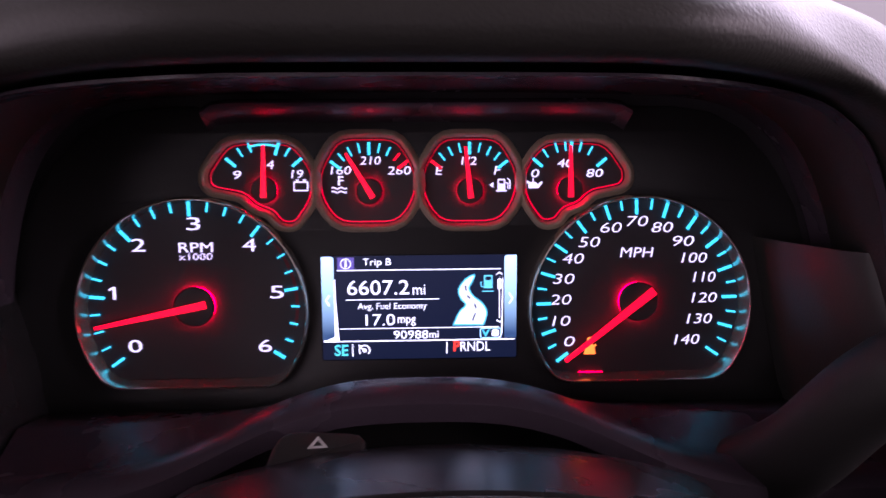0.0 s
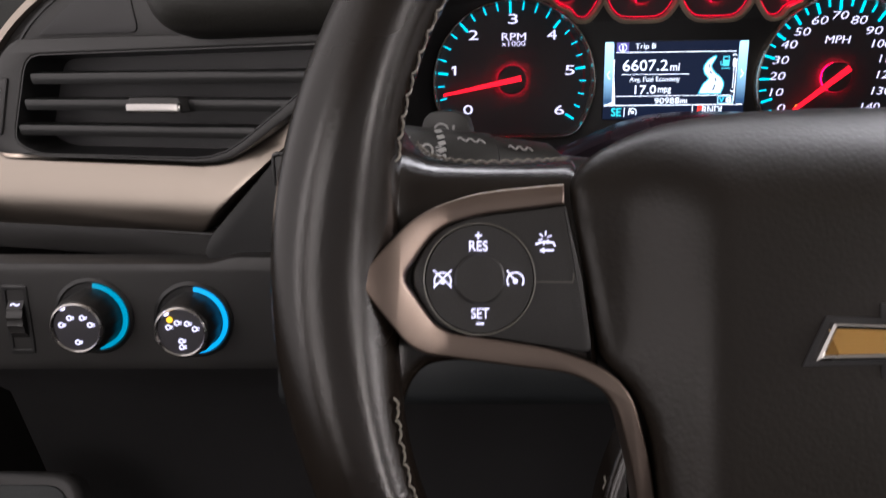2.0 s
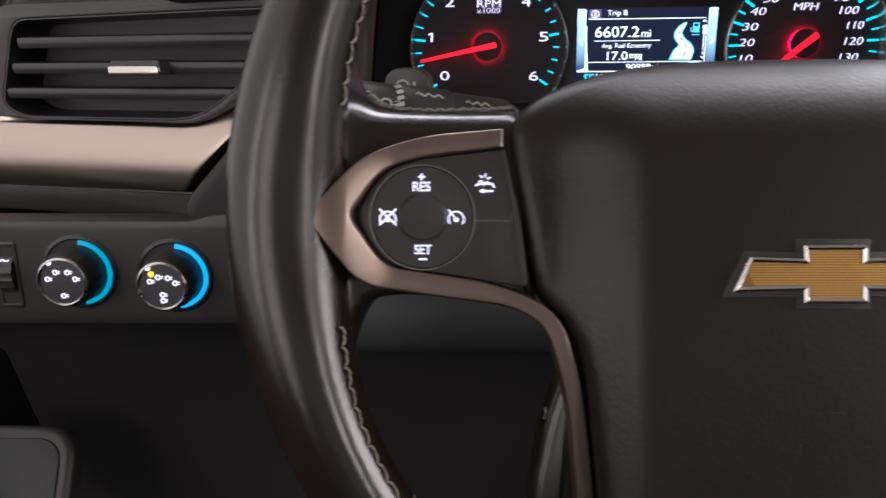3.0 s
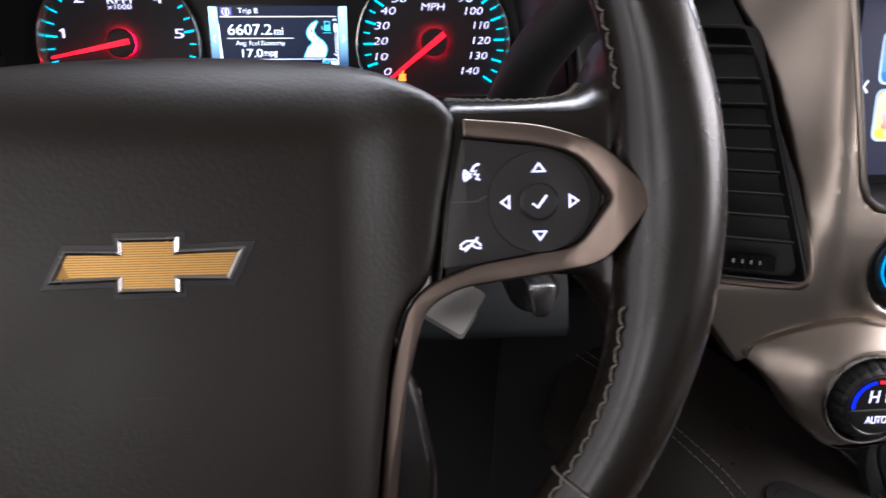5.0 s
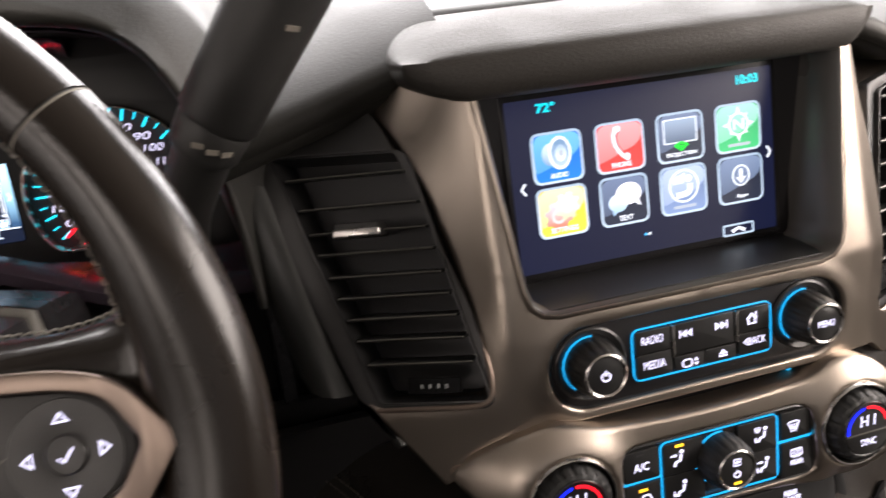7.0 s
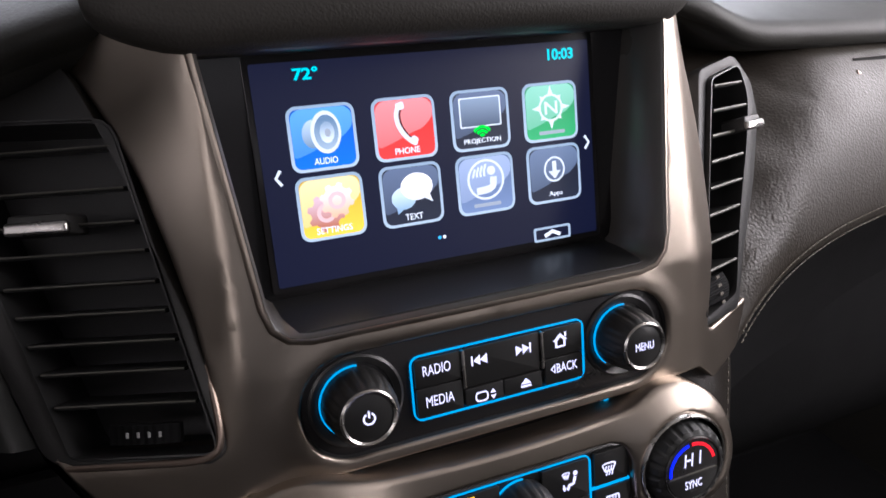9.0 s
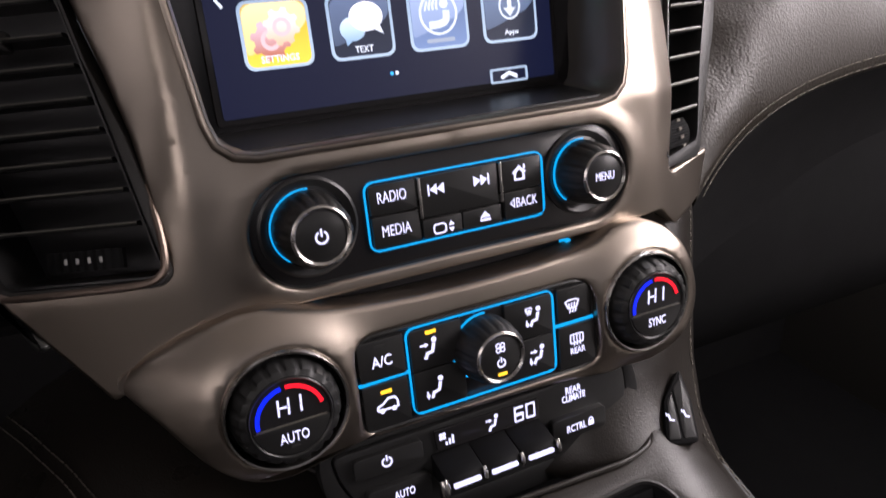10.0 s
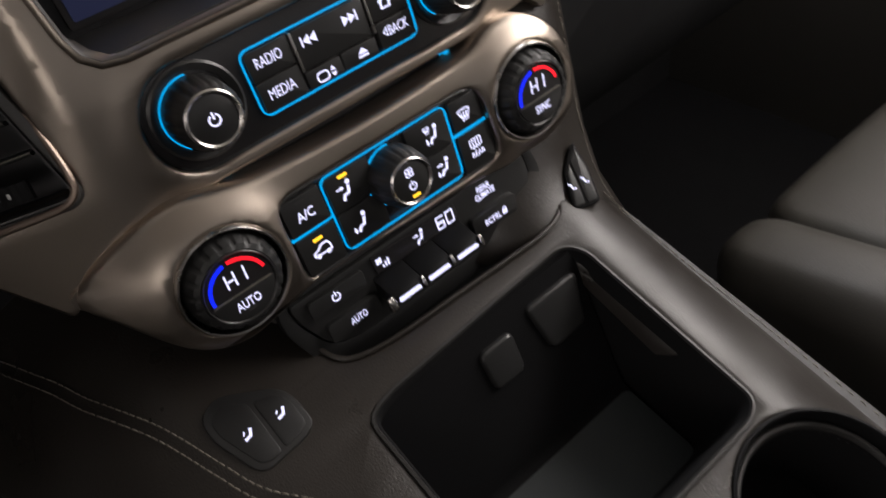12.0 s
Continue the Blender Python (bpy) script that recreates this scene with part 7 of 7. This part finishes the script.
bend(deck, deck_z)
part("deck", deck, CONSOLE, console, "grained leather console top", angle=60)
# the bin's depth of shade is put into the colour of its walls
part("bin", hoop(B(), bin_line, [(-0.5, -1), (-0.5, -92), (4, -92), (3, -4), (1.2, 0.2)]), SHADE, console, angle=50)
part("bin_edge", hoop(B(), bin_line, [(-1.6, -1.0), (-1.2, 1.2), (0.2, 1.4), (1.0, 0.2), (1.0, -3)]), PLASTIC, console, angle=60)
part("bin_slope", sheet(B(), [[(x, -29, -1), (x, -60, -36), (x, -92, -72), (x, -97, -75.5), (x, -106, -76)] for x in (-72, -36, 0, 36, 74)], 4, (0, 0.7, -0.7)), TOGGLE, console, "sloping back wall of the bin, blackened for shade")
part("bin_floor", prism(B(), rounded([(-72, -100), (73, -100), (76, -152), (68, -157), (-60, -157), (-72, -150)], 5), -80, -75), surface("rubber_mat", (0.024, 0.030, 0.032), 0.6, grain="noise", scale=900, bump=0.3), console, "grey rubber mat")
for x, y, w0, w1, h in ((4.5, -29, 24, 22, 26), (50, -27.5, 40, 27, 33)):
    cover = rounded([(-w1 / 2, -h / 2), (w1 / 2, -h / 2), (w0 / 2, h / 2), (-w0 / 2, h / 2)], 5)
    part("socket_cover", prism(B(), cover, -2, 3.2, 2.2, 3), SATIN_BLACK, console, "hinged socket cover", m=here(0, -29, -1, 48) @ here(x, y, 0))
# well and groove are coloured near black for the shade inside
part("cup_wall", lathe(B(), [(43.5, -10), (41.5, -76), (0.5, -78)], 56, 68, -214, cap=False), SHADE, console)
part("cup_groove", ring(B(), [(51.5, 0.6), (50.0, 1.2), (49.0, 0), (48.0, -10), (51.5, -10)], 64, 68, -214), TOGGLE, console, "groove round the cup holder, blackened for shade")
part("cup_ring", ring(B(), [(48.2, -11), (47.8, -8.4), (46.4, -7), (45.0, -7.4), (43.8, -9.4), (43.4, -13)], 64, 68, -214), PLASTIC, console, "rounded rim of the cup holder")
part("deck_lip", tube(B(), curve([(-84, 44, -0.5), (-76, 30, 0.6), (-71, 6, 0.8), (-61, -4, 0.8), (-38, -8.5, 0.8), (0, -10, 0.8), (41, -11.5, 0.8), (66, -12, 0.6), (82, -9, -0.8), (90, -4, -3)], 6), 1.5, 10), CONSOLE, console, "rolled leather edge round the switch bank")
for sx, x0, x1 in ((-1, -176, -150), (1, 134, 150)):
    part("console_side", sheet(B(), [[(x0 + (x1 - x0) * min(1, k / 8), 60 - 40 * k, -26), (x0 + (x1 - x0) * min(1, k / 8) + sx * 6, 40 - 40 * k, -60), (x0 + sx * 6, 0 - 40 * k, -140), (x0 + sx * 2, -60 - 40 * k, -330)] for k in range(11)], 8, (-sx, 0, 0)), DARK, console)
for off in (0, 6):
    seam(console, [(x - 0.8 * off, y - 0.5 * off, z + 0.8 - 0.3 * off * (y > 0)) for x, y, z in ((-218, 152, -36.5), (-203, 125, -25.3), (-194, 107, -19.6), (-184, 87, -14.1), (-176, 68, -10.4), (-167, 51, -6.8), (-157, 32, -3.8), (-150, 15, -2.2), (-142, -8, -0.8), (-133, -30, 0), (-112, -60, 0), (-100, -110, 0))], DULL_THREAD, (0, 0, 1))
seam(console, [(139, 40, -24), (133, 5, -20), (128, -20, -14), (128, -60, -14), (132, -140, -14), (142, -300, -14)], DULL_THREAD, (0.5, 0, 1))

wing = []
for (sx0, sy0, sz0), (ix, iy, iz) in (((592, -148, -150), (562, -166, -150)), ((590, -151, -170), (556, -172, -172)), ((583, -158, -210), (530, -183, -206)), ((575, -167, -243), (508, -187, -236)), ((567, -182, -270), (500, -201, -262)), ((562, -205, -293), (500, -218, -278)), ((566, -235, -322), (506, -241, -290)), ((574, -290, -356), (506, -290, -320))):
    mid = ((sx0 + ix) / 2 + 1, (sy0 + iy) / 2 - 2, (sz0 + iz) / 2 + 2)
    reach = 1.0 if iz > -270 else 0.15
    wing.append([(ix - 46 * reach, iy + 14, iz - 4), (ix - 22 * reach, iy + 4, iz - 2), (ix, iy, iz), mid, (sx0 - 5, sy0 - 1, sz0 + 2), (sx0, sy0 + 2, sz0 - 1), (sx0 + 2, sy0 + 40, sz0 - 30), (sx0, sy0 + 90, sz0 - 60)])
wing_m = face(424, -195, -258, 60).inverted() @ dash()
part("console_wing", sheet(B(), wing, 5, (-0.3, 0.6, -0.4)), CONSOLE, console, "leather flank beside the climate panel", m=wing_m, angle=70)
edge = seam(console, [(r[4][0] - 1, r[4][1] - 1, r[4][2]) for r in wing], DULL_THREAD, (0.2, -0.8, 0.3))
edge.matrix_local = wing_m

sw = thing("seat_heat_switch", face(424, -195, -258, 60) @ here(-116, -3, 0), "black seat heating switch on the console", "switch", "seat switches")
sl = rounded([(-23, 21), (-11, 26), (15, 11), (19, 1), (19, -15), (12, -19), (-11, -21), (-16, -17), (-24, 8)], 5)
part("surround", prism(B(), sl, -4, 1.6, 1.2), SATIN_BLACK, sw)
for x, y, keyline in ((-9, -1, [(-20, 16), (-12, 21), (-1, 13), (-1, -18), (-9, -18), (-13, -15), (-20, 7)]), (9, -2, [(1, 12.5), (13, 8), (16, 0), (16, -13), (11, -16), (1, -17.5)])):
    k = part("key", prism(B(), rounded(keyline, 3), 0, 2.2, 0.8), LEVER, sw)
    part("seat_symbol", bar(line(B(), [(x + 2.2, y + 2.6), (x + 0.5, y - 0.8), (x - 2.8, y - 1.5)], 1.5, 2.2, 2.5), x - 2.3, y + 1.0, x - 1.1, y + 2.6, 0.7, 2.2, 2.5), WHITE, k)
sr = thing("seat_heat_switch", face(538, -195, -256, 40, -10), "tall black seat heating switch beside the climate panel", "switch", "seat switches")
sl = rounded([(-16, -15.5), (3, -17.5), (7.5, 5), (7.2, 22), (4, 20.5), (-8.8, 8)], 2.5)
part("surround", prism(B(), sl, -6, 1.6, 1.2), TOGGLE, sr)
for x, keyline in ((-8.8, [(-14, -13), (-6.8, -14), (-2.6, 12), (-7.4, 7)]), (0.6, [(-5.4, -14.2), (2, -15), (5.6, 5), (5.4, 18), (-1.4, 13)])):
    k = part("key", prism(B(), rounded(keyline, 1.5), 0, 2.2, 0.8), LEVER, sr)
    part("seat_symbol", bar(line(B(), [(x - 0.8, 0.4), (x - 0.5, -3.0), (x + 1.6, -3.6)], 1.1, 2.2, 2.5), x - 2.0, -0.6, x - 1.6, 1.2, 0.5, 2.2, 2.5), WHITE, k)

# ---- passenger's seat ----
seat = thing("passenger_seat", dash(800, -330, -420), "grey leather passenger seat with stitched cushion", "seat")


def cushion(name, x0, x1, y0, y1, z, h, mat, label, r=40, crown=10):
    bm = B()
    base = rrect((x0 + x1) / 2, (y0 + y1) / 2, x1 - x0, y1 - y0, r, 8)
    cushion_bm = prism(bm, base, z - h, z, 24, 5)
    cut(cushion_bm, xs=np.arange(x0 + 20, x1, 30), ys=np.arange(y0 + 20, y1, 30))
    for v in cushion_bm.verts:
        if v.co.z > z - 30:
            u = (v.co.x - (x0 + x1) / 2) / (x1 - x0) * 2
            w = (v.co.y - (y0 + y1) / 2) / (y1 - y0) * 2
            v.co.z += crown * (1 - u * u) * (1 - 0.5 * w * w)
    return part(name, cushion_bm, mat, seat, label, angle=80)


cushion("cushion_side", -150, -66, -420, 150, 18, 110, SEAT, "side bolster", 34, 14)
cushion("cushion", -70, 190, -420, 160, 8, 110, SEAT, "seat cushion", 40, 8)
cushion("cushion_side", 186, 290, -420, 115, 14, 110, SEAT, "side bolster", 34, 14)
part("back", prism(B(), rrect(50, 330, 470, 700, 90, 8), 0, 130, 40, 4), SEAT, seat, "seat back", m=here(0, -420, -10, 100))
part("base", box(B(), -170, 270, -400, 60, -440, -95), DARK, seat)
seam(seat, [(-118, 132, 2), (-122, 100, 20), (-124, 40, 24), (-124, -200, 26), (-124, -400, 20)], DULL_THREAD, (0, 0, 1))

# ---- small things under the dashboard ----
card = thing("hanging_tag", face(98, -200, -118, 10, 0, -32), "pale card hanging from the key ring", "tag")
part("card", plate(B(), rrect(0, 0, 34, 24, 2), [circ(-8, 8, 2.2, 14)], 0, 0.8), PAPER, card)
part("sleeve", plate(B(), rrect(0, -6, 37, 16, 2), [rrect(0, -5, 31, 10, 1)], -0.6, -0.1), surface("clear_sleeve", (0.3, 0.3, 0.3), 0.15), card)
keys = thing("key_ring", face(141, -205, -112), "metal key in the column lock", "key")
part("lock", lathe(B(), [(13, -30), (13, 0), (11, 3), (0.5, 3)], 32), SATIN_BLACK, keys)
part("key_bow", prism(B(), rounded([(-4, -8), (4, -8), (7, 8), (-7, 8)], 3), 3, 22, 1.5), CHROME, keys)
brake = thing("parking_brake_pedal", face(-445, -75, -300, 30), "dark rubber parking brake pedal under the dashboard", "pedal")
part("pad", prism(B(), rrect(0, 0, 84, 90, 22), -8, 8, 6, 4), PLASTIC, brake)
part("arm", prism(B(), rrect(0, -20, 22, 120, 4), -40, -8), DARK, brake)
part("rubber", prism(B(), rrect(0, 0, 66, 72, 16), 7, 10, 1.5), surface("pedal_rubber", (0.026, 0.030, 0.031), 0.55, grain="noise", scale=700, bump=0.3), brake)
